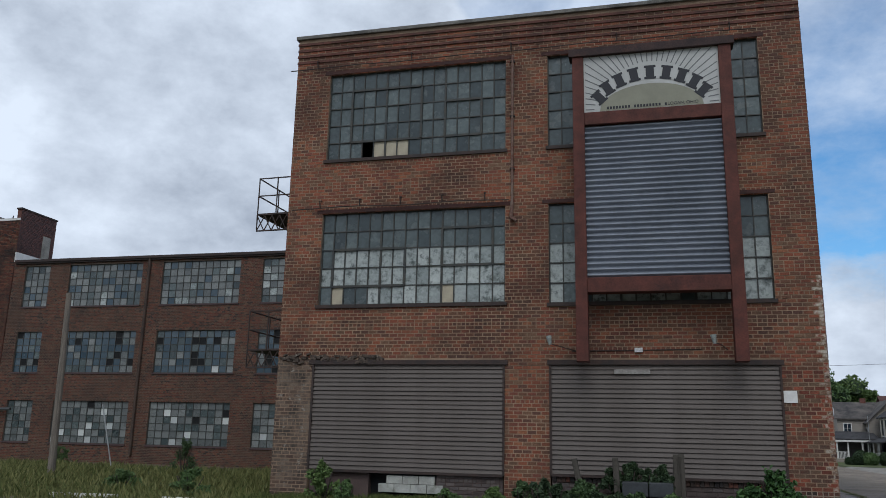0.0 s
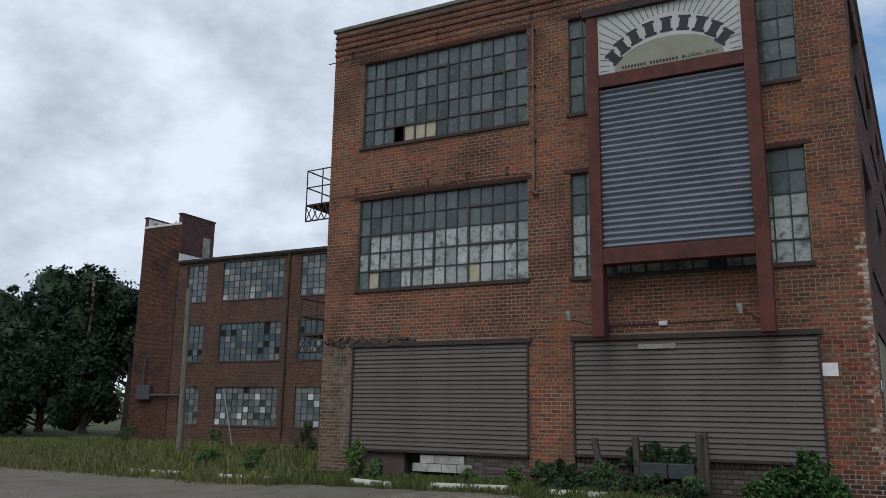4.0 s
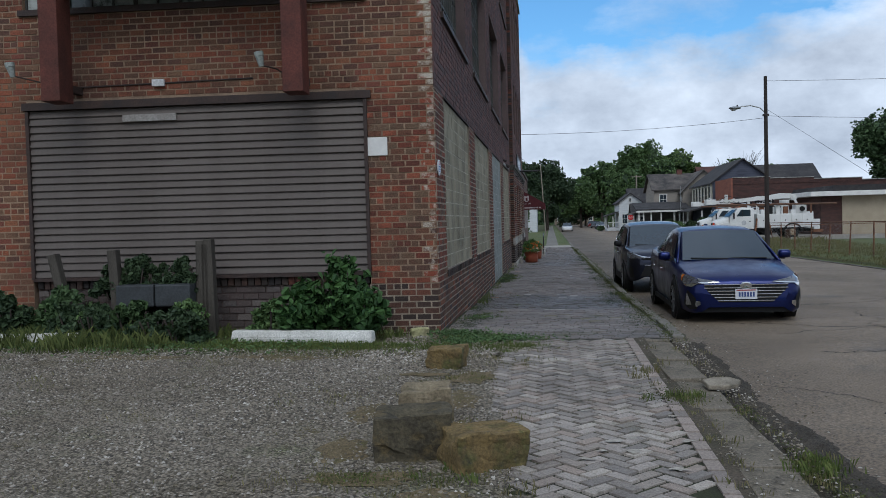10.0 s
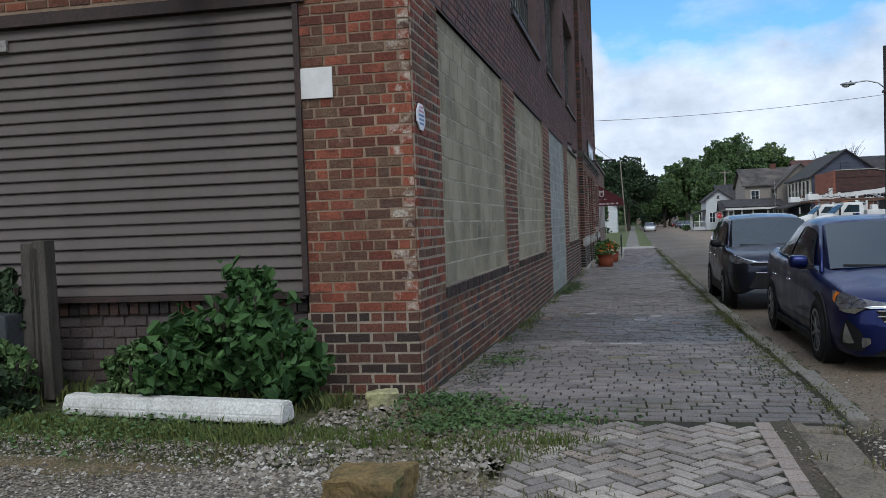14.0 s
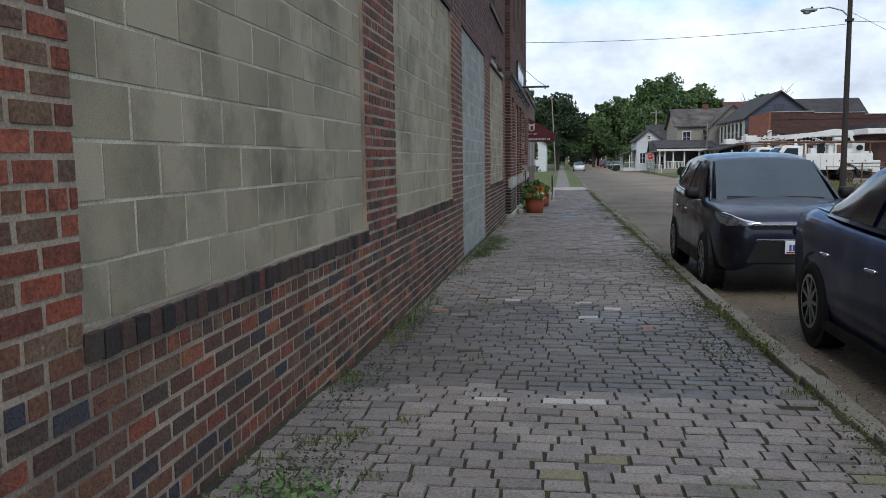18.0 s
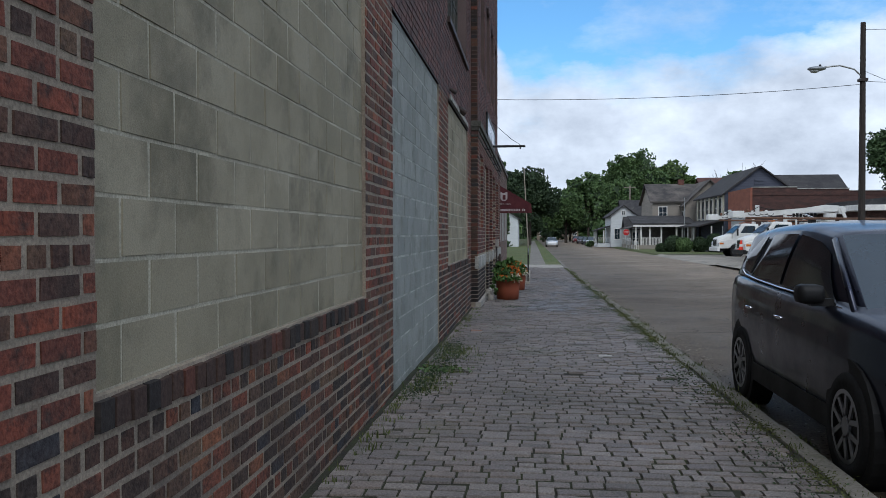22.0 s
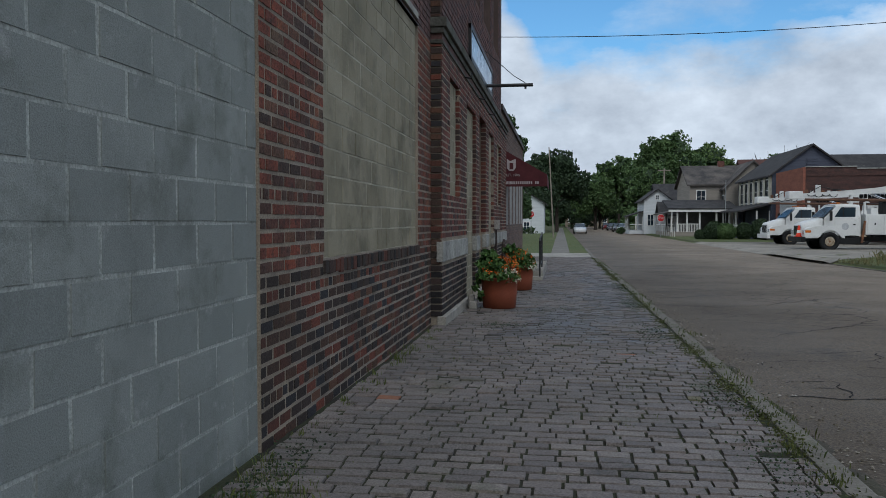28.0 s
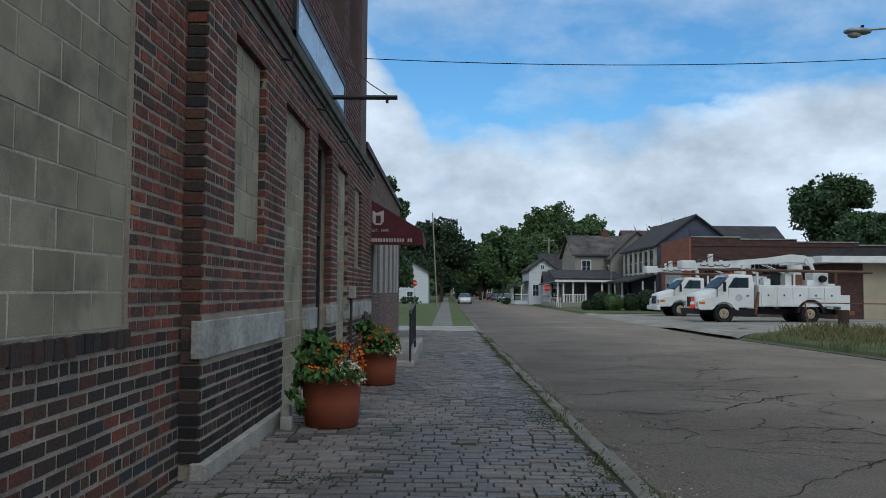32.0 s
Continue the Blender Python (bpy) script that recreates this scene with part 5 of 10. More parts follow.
rock("stone_block", -0.22, -0.42, 0.26, 0.22, 0.15, 20, 5, M("lichen_stone", (0.34, 0.33, 0.16), (0.24, 0.22, 0.13), scale=5, fine=30), "small yellow lichened stone by the wall corner")
rock("loose_brick", 0.42, -3.9, 0.2, 0.1, 0.08, 35, 6, M("pink_brick", (0.27, 0.15, 0.11), (0.2, 0.11, 0.08), scale=5), "broken reddish brick lying in the gravel")
# planter trough and posts before the shutter
pt = base("planter_trough", "old wooden plank fence piece with a grey trough", "planter", mw=FRONT)
old_wood = M("old_planks", (0.085, 0.075, 0.062), (0.05, 0.045, 0.038), rough=0.9, scale=3, fine=40, stretch=(4, 4, 0.6), bump=0.5)
for x, w, h, tilt in ((-5.20, 0.12, 1.22, -12), (-4.50, 0.13, 1.24, -3), (-3.30, 0.13, 1.34, 1), (-3.15, 0.12, 1.36, -1), (-3.22, 0.10, 1.30, 0)):
    part("post", box(B(), -w / 2, w / 2, -0.07, 0.07, 0, h, bevel=0.01), old_wood, pt, mw=Matrix.Translation((x, -0.45, 0.05)) @ Matrix.Rotation(radians(tilt), 4, "Y"))
for a, b in ((-4.42, -3.88), (-3.86, -3.36)):
    part("trough", box(B(), a, b, -0.72, -0.34, 0.50, 0.80, bevel=0.02), M("trough_grey", (0.055, 0.06, 0.065), (0.04, 0.043, 0.045), rough=0.55), pt)
part("rail", box(B(), -4.5, -3.1, -0.42, -0.36, 0.44, 0.52, bevel=0.006), old_wood, pt)

# ---- entrance bay of the side wall ----
EX = -0.15
E0, E1 = 21.45, 34.15
OPEN = [(22.25, 23.32, 1.50, 3.16), (24.32, 25.75, -0.6, 3.08), (26.45, 27.75, -0.6, 3.15), (28.45, 29.75, -0.6, 3.07), (30.8, 32.0, 1.55, 3.02)]
ent = base("entrance_front", "projecting brick entrance bay with stone bands and blocked openings", "wall", kind="structure")
part("wall_core", holed_wall(B(), E0 + 0.02, E1 - 0.02, -0.8, 3.66, 0.16, [(a - 0.02, b + 0.02, c - 0.02, d + 0.02) for a, b, c, d in OPEN], SIDE, EX - 0.006), mortar, ent)
ecells = courses(E0, E1, -0.18, 3.46, OPEN + [(E0, 24.32, 0.56, 0.84), (25.75, 26.45, 0.56, 0.84), (27.75, 28.45, 0.56, 0.84), (29.75, E1, 0.56, 0.84)], seed=31, back=0.09, proud=0.0105, joint=0.018)
lowd = [c for c in ecells if c[3] < 0.6]
hid = [c for c in ecells if c[3] >= 0.6]
SM = SIDE @ Matrix.Translation((0, EX, 0))
link("brick_base", boxes_mesh("brick_base", lowd, SM), M("brick_base_dark", DRK, rnd="island", ramp=((0.022, 0.019, 0.019), (0.034, 0.026, 0.024), (0.026, 0.022, 0.022), (0.055, 0.036, 0.032), (0.018, 0.017, 0.018)), spec=0.2, rough=0.8, scale=1, fine=60, bump=0.5), ent)["kind"] = "stuff"
link("brick_rest", boxes_mesh("brick_rest", hid, SM), M("brick_entrance", RED, rnd="island", ramp=((0.115, 0.040, 0.032), (0.145, 0.046, 0.034), (0.075, 0.040, 0.035), (0.17, 0.058, 0.040), (0.048, 0.033, 0.031), (0.10, 0.036, 0.030)), spec=0.2,
     rough=0.85, scale=0.9, c2=(0.055, 0.036, 0.033), fine=70, bump=0.5), ent)["kind"] = "stuff"
# quoin edge facing the walker
ret = courses(0.0, 0.16, -0.2, 3.46, [], seed=33, header=0, bl=0.3)
RM = Matrix.Translation((0.0, E0 + 0.012, 0))
link("brick_return", boxes_mesh("brick_return", [c for c in ret if c[3] < 0.6], RM), MATS["brick_base_dark"], ent)
link("brick_return", boxes_mesh("brick_return", [c for c in ret if c[3] >= 0.6], RM), brick_soot, ent)
for a, b in ((E0 - 0.02, 24.32), (25.75, 26.45), (27.75, 28.45), (29.75, E1)):
    part("stone_band", obox(B(), SIDE, a, b, EX - 0.03, EX + 0.06, 0.565, 0.835, bevel=0.008), stone, ent, "stained limestone band")
bm = B()
obox(bm, SIDE, E0 - 0.05, E1, EX - 0.08, 0.02, 3.67, 3.80, bevel=0.015)
obox(bm, SIDE, E0 - 0.03, E1, EX - 0.04, 0.02, 3.59, 3.67, bevel=0.01)
obox(bm, SIDE, E0 - 0.02, E1, EX - 0.025, 0.02, 3.46, 3.51, bevel=0.01)
part("cornice", bm, M("stone_blackened", (0.105, 0.102, 0.088), (0.055, 0.054, 0.047), rough=0.95, scale=2.5, fine=30, bump=0.6, tone=0.5, stain=((0.20, 0.195, 0.175), 3.0, 0.60, 0.72), stain2=((0.05, 0.06, 0.03), 1.5, 0.55, 0.7)), ent, "blackened limestone cornice")
part("cornice_band", obox(B(), SIDE, E0, E1, EX - 0.012, 0.02, 3.51, 3.59), M("band_brick", (0.11, 0.05, 0.042), (0.07, 0.042, 0.04), scale=3), ent)
for a, b in ((E0 - 0.03, 24.32), (25.75, 26.45), (27.75, 28.45), (29.75, E1)):
    part("footing", obox(B(), SIDE, a, b, EX - 0.07, EX + 0.05, -0.7, -0.16, bevel=0.015), concrete, ent, "pale rough concrete footing")
for i in (0, 1, 3, 4):
    a, b, z0, z1 = OPEN[i]
    f = base("block_infill", "pale painted block filling of an old entrance opening", "block wall", group="block infills", kind="structure")
    f.name = "infill_%d" % (5 + i)
    part("bed", obox(B(), SIDE, a, b, EX + 0.055, EX + 0.14, z0, z1), joint_grey, f)
    cells, k, z = [], 0, max(z0, -0.32)
    while z < z1 - 0.02:
        u = a - (0.0 if k % 2 else 0.2)
        while u < b:
            p, q = max(a, u), min(b, u + 0.415)
            if q - p > 0.05:
                cells.append((p + 0.005, q - 0.005, z + 0.005, min(z + 0.2085, z1) - 0.005, EX + 0.11, EX + 0.05 + 0.002 * hash01(i, k, u)))
            u += 0.415
        z += 0.2085
        k += 1
    pieces("block", cells, SIDE, block_grey, f, "block_unit_0", 0.012)
dr = base("door_1", "dark metal door deep in the brick entrance with a pale transom panel", "door", kind="structure")
black = M("black_door", (0.018, 0.018, 0.02), (0.03, 0.03, 0.03), rough=0.5, bump=0.05)
part("door_leaf", obox(B(), SIDE, 26.5, 27.7, 0.10, 0.16, -0.3, 1.85, bevel=0.01), black, dr)
part("door_frame", obox(obox(obox(B(), SIDE, 26.45, 26.52, 0.0, 0.2, -0.35, 3.15), SIDE, 27.68, 27.75, 0.0, 0.2, -0.35, 3.15), SIDE, 26.45, 27.75, 0.0, 0.2, 1.85, 1.93), black, dr)
part("transom_panel", obox(B(), SIDE, 26.52, 27.68, 0.12, 0.16, 1.93, 3.12), block_grey, dr, "pale painted transom panel")
part("door_handle", obox(B(), SIDE, 26.6, 26.66, 0.04, 0.10, 0.65, 0.9, bevel=0.01), M("steel_bright", (0.5, 0.5, 0.5), metal=0.8, rough=0.3, bump=0), dr)
bx = base("meter_box", "small pale utility box on the wall", "utility box", mw=SIDE)
part("box", box(B(), 29.95, 30.2, EX - 0.12, EX - 0.01, 0.92, 1.14, bevel=0.01), M("pale_metal", (0.3, 0.3, 0.3)), bx)
part("conduit", tube(B(), [(30.05, EX - 0.05, 0.92), (30.05, EX - 0.05, -0.25)], 0.025, 6), steel_dark, bx)
dpp = base("side_downpipe", "short black standpipe bent out from the wall", "pipe", mw=SIDE)
part("pipe", tube(B(), [(32.4, EX - 0.06, -0.3), (32.4, EX - 0.06, 0.5), (32.5, EX - 0.06, 0.6)], 0.05, 8), steel_dark, dpp)
# long sign board above the cornice, the arm of a lost hanging sign
lb = base("long_sign_board", "long blank pale blue sign board above the stone cornice", "sign", mw=SIDE)
# pale blue stands in for the sky mirrored in the board's face
part("board", box(B(), 24.63, 28.77, EX - 0.045, EX - 0.015, 3.93, 4.38), M("board_sky_tint", (0.50, 0.56, 0.66), (0.42, 0.48, 0.58), rough=0.25, scale=1, fine=5, bump=0, tone=0.06), lb)
bm = B()
for q in ((24.5, 24.63, 3.84, 4.46), (28.77, 28.85, 3.84, 4.46), (24.5, 28.85, 4.38, 4.46), (24.5, 28.85, 3.84, 3.93)):
    box(bm, q[0], q[1], EX - 0.06, EX - 0.012, q[2], q[3])
part("board_frame", bm, black, lb)
ha = base("iron_bracket", "black iron arm of a hanging sign with a wire stay", "bracket")
part("arm", tube(B(), [(0.0, 27.4, 3.88), (1.15, 27.4, 3.88)], 0.035, 8), black, ha)
part("stay_wire", tube(B(), [(0.0, 27.4, 4.75), (0.75, 27.4, 4.08), (1.0, 27.4, 3.92)], 0.008, 5), black, ha)
part("eye_bolt", box(B(), 0.98, 1.02, 27.38, 27.42, 3.80, 3.88), black, ha)
for k in range(4):
    hb = base("sign_bolt", "small black hook in the cornice", "hook", group="cornice hooks")
    y = 24.0 + k * 2.3
    part("hook", tube(B(), [(0.15, y, 3.46), (0.28, y, 3.44), (0.28, y, 3.52)], 0.015, 6), black, hb)
# bracket lamps over bay four
cl = base("wall_flood_lamps", "pale flashing strip with two small black lamps above the blocked bay", "lamp", mw=SIDE)
for a, b in ((16.75, 17.5), (17.55, 18.6), (18.75, 20.4)):
    part("flashing", box(B(), a, b, -0.035, -0.004, 3.50 + 0.004 * (b - 17), 3.58 + 0.004 * (b - 17), bevel=0.006), stone, cl, "pale peeling flashing")
part("lamp_head", cyl(B(), (16.72, -0.02, 3.66), (16.76, -0.12, 3.60), 0.025, 0.04, 10), steel_dark, cl)
part("lamp_head", cyl(B(), (18.35, -0.02, 3.60), (18.42, -0.13, 3.52), 0.05, 0.065, 10), steel_dark, cl)

# awning over the entrance
cloth = M("maroon_cloth", (0.085, 0.018, 0.022), (0.06, 0.014, 0.018), rough=0.75, scale=3, fine=200, bump=0.15, tone=0.15)
aw = base("awning", "maroon cloth awning with a pale emblem and lettering", "awning")
AY0, AY1, AX = 34.35, 37.2, 1.32
bm = B()
prism(bm, [(0.02, 3.22), (0.02, 2.30), (AX, 2.30), (AX, 2.46)], "y", AY0, AY1)
part("canopy", bm, cloth, aw)
bm = B()
box(bm, 0.03, AX + 0.01, AY0 - 0.012, AY0 - 0.004, 2.12, 2.36)
box(bm, AX + 0.004, AX + 0.012, AY0, AY1, 2.12, 2.36)
part("valance", bm, cloth, aw)
pale = M("awning_print", (0.42, 0.38, 0.38), rough=0.7, bump=0, tone=0.1)
bm = B()
for k in range(11):
    x = 0.42 + 0.062 * k
    if k != 8:
        box(bm, x, x + 0.042, AY0 - 0.018, AY0 - 0.013, 2.19, 2.27)
for k in range(8):
    x = 0.10 + 0.038 * k
    box(bm, x, x + 0.028, AY0 - 0.018, AY0 - 0.013, 2.19, 2.27)
part("lettering", bm, pale, aw)["kind"] = "stuff"
wall_text("date_line", "EST. 1895", 0.10, pale, aw, Matrix.Translation((0.34, AY0 - 0.006, 2.45)))
bm = B()
prism(bm, [(0.16, 2.92), (0.26, 2.86), (0.42, 2.92), (0.42, 2.66), (0.36, 2.58), (0.22, 2.58), (0.16, 2.66)], "y", AY0 - 0.006, AY0 - 0.001)
part("emblem", bm, pale, aw)
bm = B()
prism(bm, [(0.24, 2.80), (0.35, 2.80), (0.35, 2.62), (0.24, 2.62)], "y", AY0 - 0.009, AY0 - 0.006)
part("emblem_mark", bm, cloth, aw)
for y in (AY0 + 0.05, AY1 - 0.05):
    part("frame_bar", tube(B(), [(0.0, y, 2.33), (AX - 0.02, y, 2.33)], 0.015, 6), black, aw)

# step, railing
zl = ground_z(1, 32)
lnd = base("entrance_step", "grey concrete landing with one step", "step")
part("landing", box(B(), 0.18, 1.28, 31.3, 36.8, zl - 0.1, zl + 0.22, bevel=0.015), concrete, lnd)
part("tread", box(B(), 0.30, 1.28, 30.9, 31.3, zl - 0.1, zl + 0.10, bevel=0.015), concrete, lnd)
rl = base("step_railing", "black iron handrail beside the entrance step", "railing")
part("post", box(B(), 1.19, 1.23, 30.98, 31.02, zl + 0.08, zl + 1.05), black, rl)
part("post", box(B(), 1.19, 1.23, 33.2, 33.24, zl + 0.2, zl + 1.15), black, rl)
part("handrail", tube(B(), [(1.21, 30.85, zl + 0.98), (1.21, 31.0, zl + 1.05), (1.21, 33.3, zl + 1.16)], 0.022, 8), black, rl)
part("lower_rail", tube(B(), [(1.21, 31.0, zl + 0.35), (1.21, 33.2, zl + 0.42)], 0.014, 6), black, rl)
for k in range(1, 12):
    y = 31.0 + 2.2 * k / 12
    part("baluster", cyl(B(), (1.21, y, zl + 0.35), (1.21, y, zl + 1.05 + 0.008 * k), 0.009, n=6), black, rl)

# flower pots
terra = M("terracotta_plastic", (0.235, 0.062, 0.030), (0.19, 0.052, 0.027), rough=0.6, scale=2, fine=30, bump=0.06, tone=0.1)
leaf_pot = M("pot_leaves", (0.06, 0.12, 0.03), rnd="island", ramp=((0.035, 0.075, 0.02), (0.085, 0.16, 0.04)), rough=0.6, bump=0, tone=0.1)
petal_o = M("orange_petals", (0.55, 0.13, 0.02), rnd="island", ramp=((0.42, 0.07, 0.012), (0.62, 0.19, 0.02)), rough=0.6, bump=0, tone=0.1)
petal_w = M("white_petals", (0.65, 0.62, 0.50), (0.55, 0.52, 0.40), rough=0.6, bump=0, tone=0.1)


def flower_pot(x, y, seed, label):
    z = ground_z(x, y)
    t = base("flower_pot", label, "planter", mw=Matrix.Translation((x, y, z)), group="flower pots")
    bm = B()
    lathe(bm, [(0.24, 0), (0.265, 0.01), (0.285, 0.25), (0.295, 0.44), (0.31, 0.45), (0.31, 0.50), (0.295, 0.505), (0.27, 0.49), (0.26, 0.44)], 36)
    part("pot", bm, terra, t, smooth=True)
    part("soil", lathe(B(), [(0.27, 0.43), (0.27, 0.45)], 24), paver_joint, t)
    rng = np.random.default_rng(seed)
    pts = np.concatenate([blob_points((rng.uniform(-0.2, 0.2), rng.uniform(-0.2, 0.2), rng.uniform(0.52, 0.74)), (0.17, 0.17, 0.13), 150, rng, 0.3) for _ in range(9)])
    drop = blob_points((0.0, -0.1, 0.52), (0.36, 0.36, 0.08), 260, rng, 0.7)
    link("foliage", leaf_mesh("foliage", np.concatenate([pts, drop]), 0.055, seed), leaf_pot, t)
    tall = np.concatenate([blob_points((-0.12 + rng.uniform(-0.12, 0.1), rng.uniform(-0.1, 0.1), rng.uniform(0.7, 0.86)), (0.14, 0.14, 0.08), 26, rng, 0.2) for _ in range(5)])
    link("broad_leaves", leaf_mesh("broad_leaves", tall, 0.11, seed + 3, droop=0.5), leaf_pot, t)
    ivy = np.concatenate([blob_points((-0.33 + rng.uniform(-0.04, 0.04), -0.1 + rng.uniform(-0.15, 0.15), z_), (0.06, 0.08, 0.05), 22, rng, 0.1) for z_ in (0.5, 0.42, 0.33, 0.24, 0.15)])
    link("trailing_ivy", leaf_mesh("trailing_ivy", ivy, 0.05, seed + 4, droop=0.8), leaf_pot, t)
    c = blob_points((0, 0, 0.62), (0.34, 0.34, 0.22), 74, rng, 0.85)
    c = c[c[:, 2] > 0.5]
    fl = np.concatenate([p + rng.normal(size=(8, 3)) * 0.016 for p in c])
    link("blossoms", leaf_mesh("blossoms", fl, 0.032, seed + 1, aspect=1.1), petal_o, t)
    cw = blob_points((0.22, -0.18, 0.52), (0.14, 0.14, 0.14), 24, rng, 0.5)
    fw = np.concatenate([p + rng.normal(size=(7, 3)) * 0.015 for p in cw])
    link("blossoms", leaf_mesh("blossoms", fw, 0.03, seed + 2, aspect=1.1), petal_w, t, "small white blossoms")
    return t


flower_pot(0.74, 23.93, 70, "terracotta round pot overflowing with orange flowers and leaves")
flower_pot(0.86, 27.85, 80, "terracotta round pot of orange flowers near the entrance")
small = base("door_stones", "two small pale stones beside the flower pot", "stone")
part("stone", box(B(), 0.28, 0.40, 23.6, 23.72, -0.31, -0.17, bevel=0.03), concrete, small)
part("stone", box(B(), 0.24, 0.34, 23.82, 23.95, -0.31, -0.08, bevel=0.03), concrete, small)

# ---- parked cars ----
tyre_m = M("tyre", (0.010, 0.010, 0.011), (0.018, 0.018, 0.018), rough=0.85, scale=6, fine=60, bump=0.2)
rim_m = M("alloy", (0.34, 0.345, 0.36), (0.27, 0.275, 0.29), rough=0.35, metal=0.85, bump=0, tone=0.05)
plastic = M("black_trim", (0.009, 0.009, 0.010), (0.013, 0.013, 0.013), rough=0.6, spec=0.25, bump=0.05)
chrome = M("chrome", (0.7, 0.71, 0.73), rough=0.12, metal=1.0, bump=0, tone=0.02)
lens_m = M("head_lamp", (0.55, 0.57, 0.60), (0.35, 0.37, 0.40), rough=0.08, metal=0.35, bump=0, tone=0.05, scale=14, coat=1.0)
car_glass = M("car_glass", (0.016, 0.027, 0.039), (0.026, 0.041, 0.055), rough=0.04, bump=0, tone=0.02, spec=0.75, scale=1.5)
tint_glass = M("tinted_glass", (0.010, 0.012, 0.014), (0.014, 0.016, 0.018), rough=0.05, bump=0, tone=0.02, spec=0.4)
amber = M("amber_lens", (0.5, 0.14, 0.02), rough=0.2, bump=0)
red_lens = M("red_lens", (0.30, 0.015, 0.015), rough=0.2, bump=0)
plate_m = M("plate_white", (0.66, 0.67, 0.70), rough=0.4, bump=0, tone=0.03)
plate_ink = M("plate_ink", (0.05, 0.08, 0.22), rough=0.5, bump=0)


def wheel(parent, x, y, r, w, out, name="wheel", spokes=5, metal=None):
    wroot = part(name, cyl(B(), (0, -out * w * 0.46, 0), (0, out * w * 0.30, 0), r * 0.63, n=20), plastic, parent, mw=Matrix.Translation((x, y, r)))
    bm = B()
    prof = [(r * 0.62, -w / 2), (r * 0.9, -w / 2), (r * 0.98, -w * 0.38), (r, -w * 0.2), (r, w * 0.2), (r * 0.98, w * 0.38), (r * 0.9, w / 2), (r * 0.62, w / 2)]
    n = 30
    rings = [[bm.verts.new((a * math.cos(2 * math.pi * i / n), b, a * math.sin(2 * math.pi * i / n))) for i in range(n)] for a, b in prof]
    for a, b in zip(rings, rings[1:] + rings[:1]):
        for i in range(n):
            bm.faces.new((a[i], a[(i + 1) % n], b[(i + 1) % n], b[i]))
    part("tyre", bm, tyre_m, wroot, smooth=True)
    bm = B()
    ys = out * w / 2
    for k in range(spokes):
        m = Matrix.Rotation(2 * math.pi * k / spokes, 4, "Y")
        for off in ((0.0,) if spokes > 5 else (-0.085, 0.085)):
            obox(bm, m @ Matrix.Rotation(-off * 1.6, 4, "Y"), r * 0.10, r * 0.62, min(ys * 0.84, ys * 0.98), max(ys * 0.84, ys * 0.98), r * (off - 0.045), r * (off + 0.045))
    if not spokes:
        lathe(bm, [(r * 0.50, w * 0.40), (r * 0.46, w * 0.28), (r * 0.30, w * 0.22), (r * 0.22, w * 0.34), (0.0, w * 0.36)], 24, Matrix.Rotation(radians(-90 * out), 4, "X"))
        for k in range(8):
            a = 2 * math.pi * k / 8
            part("hand_hole", cyl(B(), (r * 0.41 * math.cos(a), ys * 0.50, r * 0.41 * math.sin(a)), (r * 0.41 * math.cos(a), ys * 0.56, r * 0.41 * math.sin(a)), r * 0.065, n=8), plastic, wroot)
        part("hub_cap", cyl(B(), (0, ys * 0.6, 0), (0, ys * 0.85, 0), r * 0.15, r * 0.11, n=12), rusty, wroot)
    cyl(bm, (0, ys * 0.65, 0), (0, ys * (1.0 if spokes else 0.7), 0), r * 0.17, n=14)
    nrim = 30
    for a0, a1 in ((r * 0.58, r * 0.66),) if spokes else ():
        for i in range(nrim):
            t0, t1 = 2 * math.pi * i / nrim, 2 * math.pi * (i + 1) / nrim
            bm.faces.new([bm.verts.new((q * math.cos(t), ys * 1.01, q * math.sin(t))) for q, t in ((a0, t0), (a0, t1), (a1, t1), (a1, t0))])
    part("rim", bm, metal or rim_m, wroot)
    return wroot


def body_section(x, w, lo, top, crown=0.03):
    half = [(w * 0.88, lo), (w * 0.96, lo + 0.05), (w * 0.99, lo + 0.2), (w, (lo + top) / 2 + 0.06), (w * 0.985, top - 0.13), (w * 0.95, top - 0.045), (w * 0.86, top), (w * 0.45, top + crown), (0, top + crown * 1.2)]
    pts = [(x, -a, b) for a, b in half] + [(x, a, b) for a, b in half[-2::-1]]
    return pts


def half_profile(x, w, lo, top, crown=0.03):
    return body_section(x, w, lo, top, crown)[:9]


def skin(S, rows, s, off, m, name, parent, label=""):
    """A panel that follows the body's surface: rows of (x, low, high) on the profile, set off outwards."""
    def at(x, p):
        for a, b in zip(S[:-1], S[1:]):
            if b[0] <= x <= a[0]:
                t = (a[0] - x) / (a[0] - b[0])
                st = [u + (v_ - u) * t for u, v_ in zip(a[:4], b[:4])]
                h = half_profile(*st)
                k = min(int(p), 7)
                q = Vector(h[k]).lerp(Vector(h[k + 1]), p - k)
                return Vector((q.x + off * 0.8, s * (-q.y + (off if p < 5.5 else 0.0)), q.z + (off if p > 4.5 else 0.0)))
        return Vector((x, 0, 0))
    bm = B()
    loft(bm, [[at(x, lo), at(x, (lo + hi) / 2), at(x, hi)] for x, lo, hi in rows], cap=False)
    return part(name, bm, m, parent, label, smooth=True)


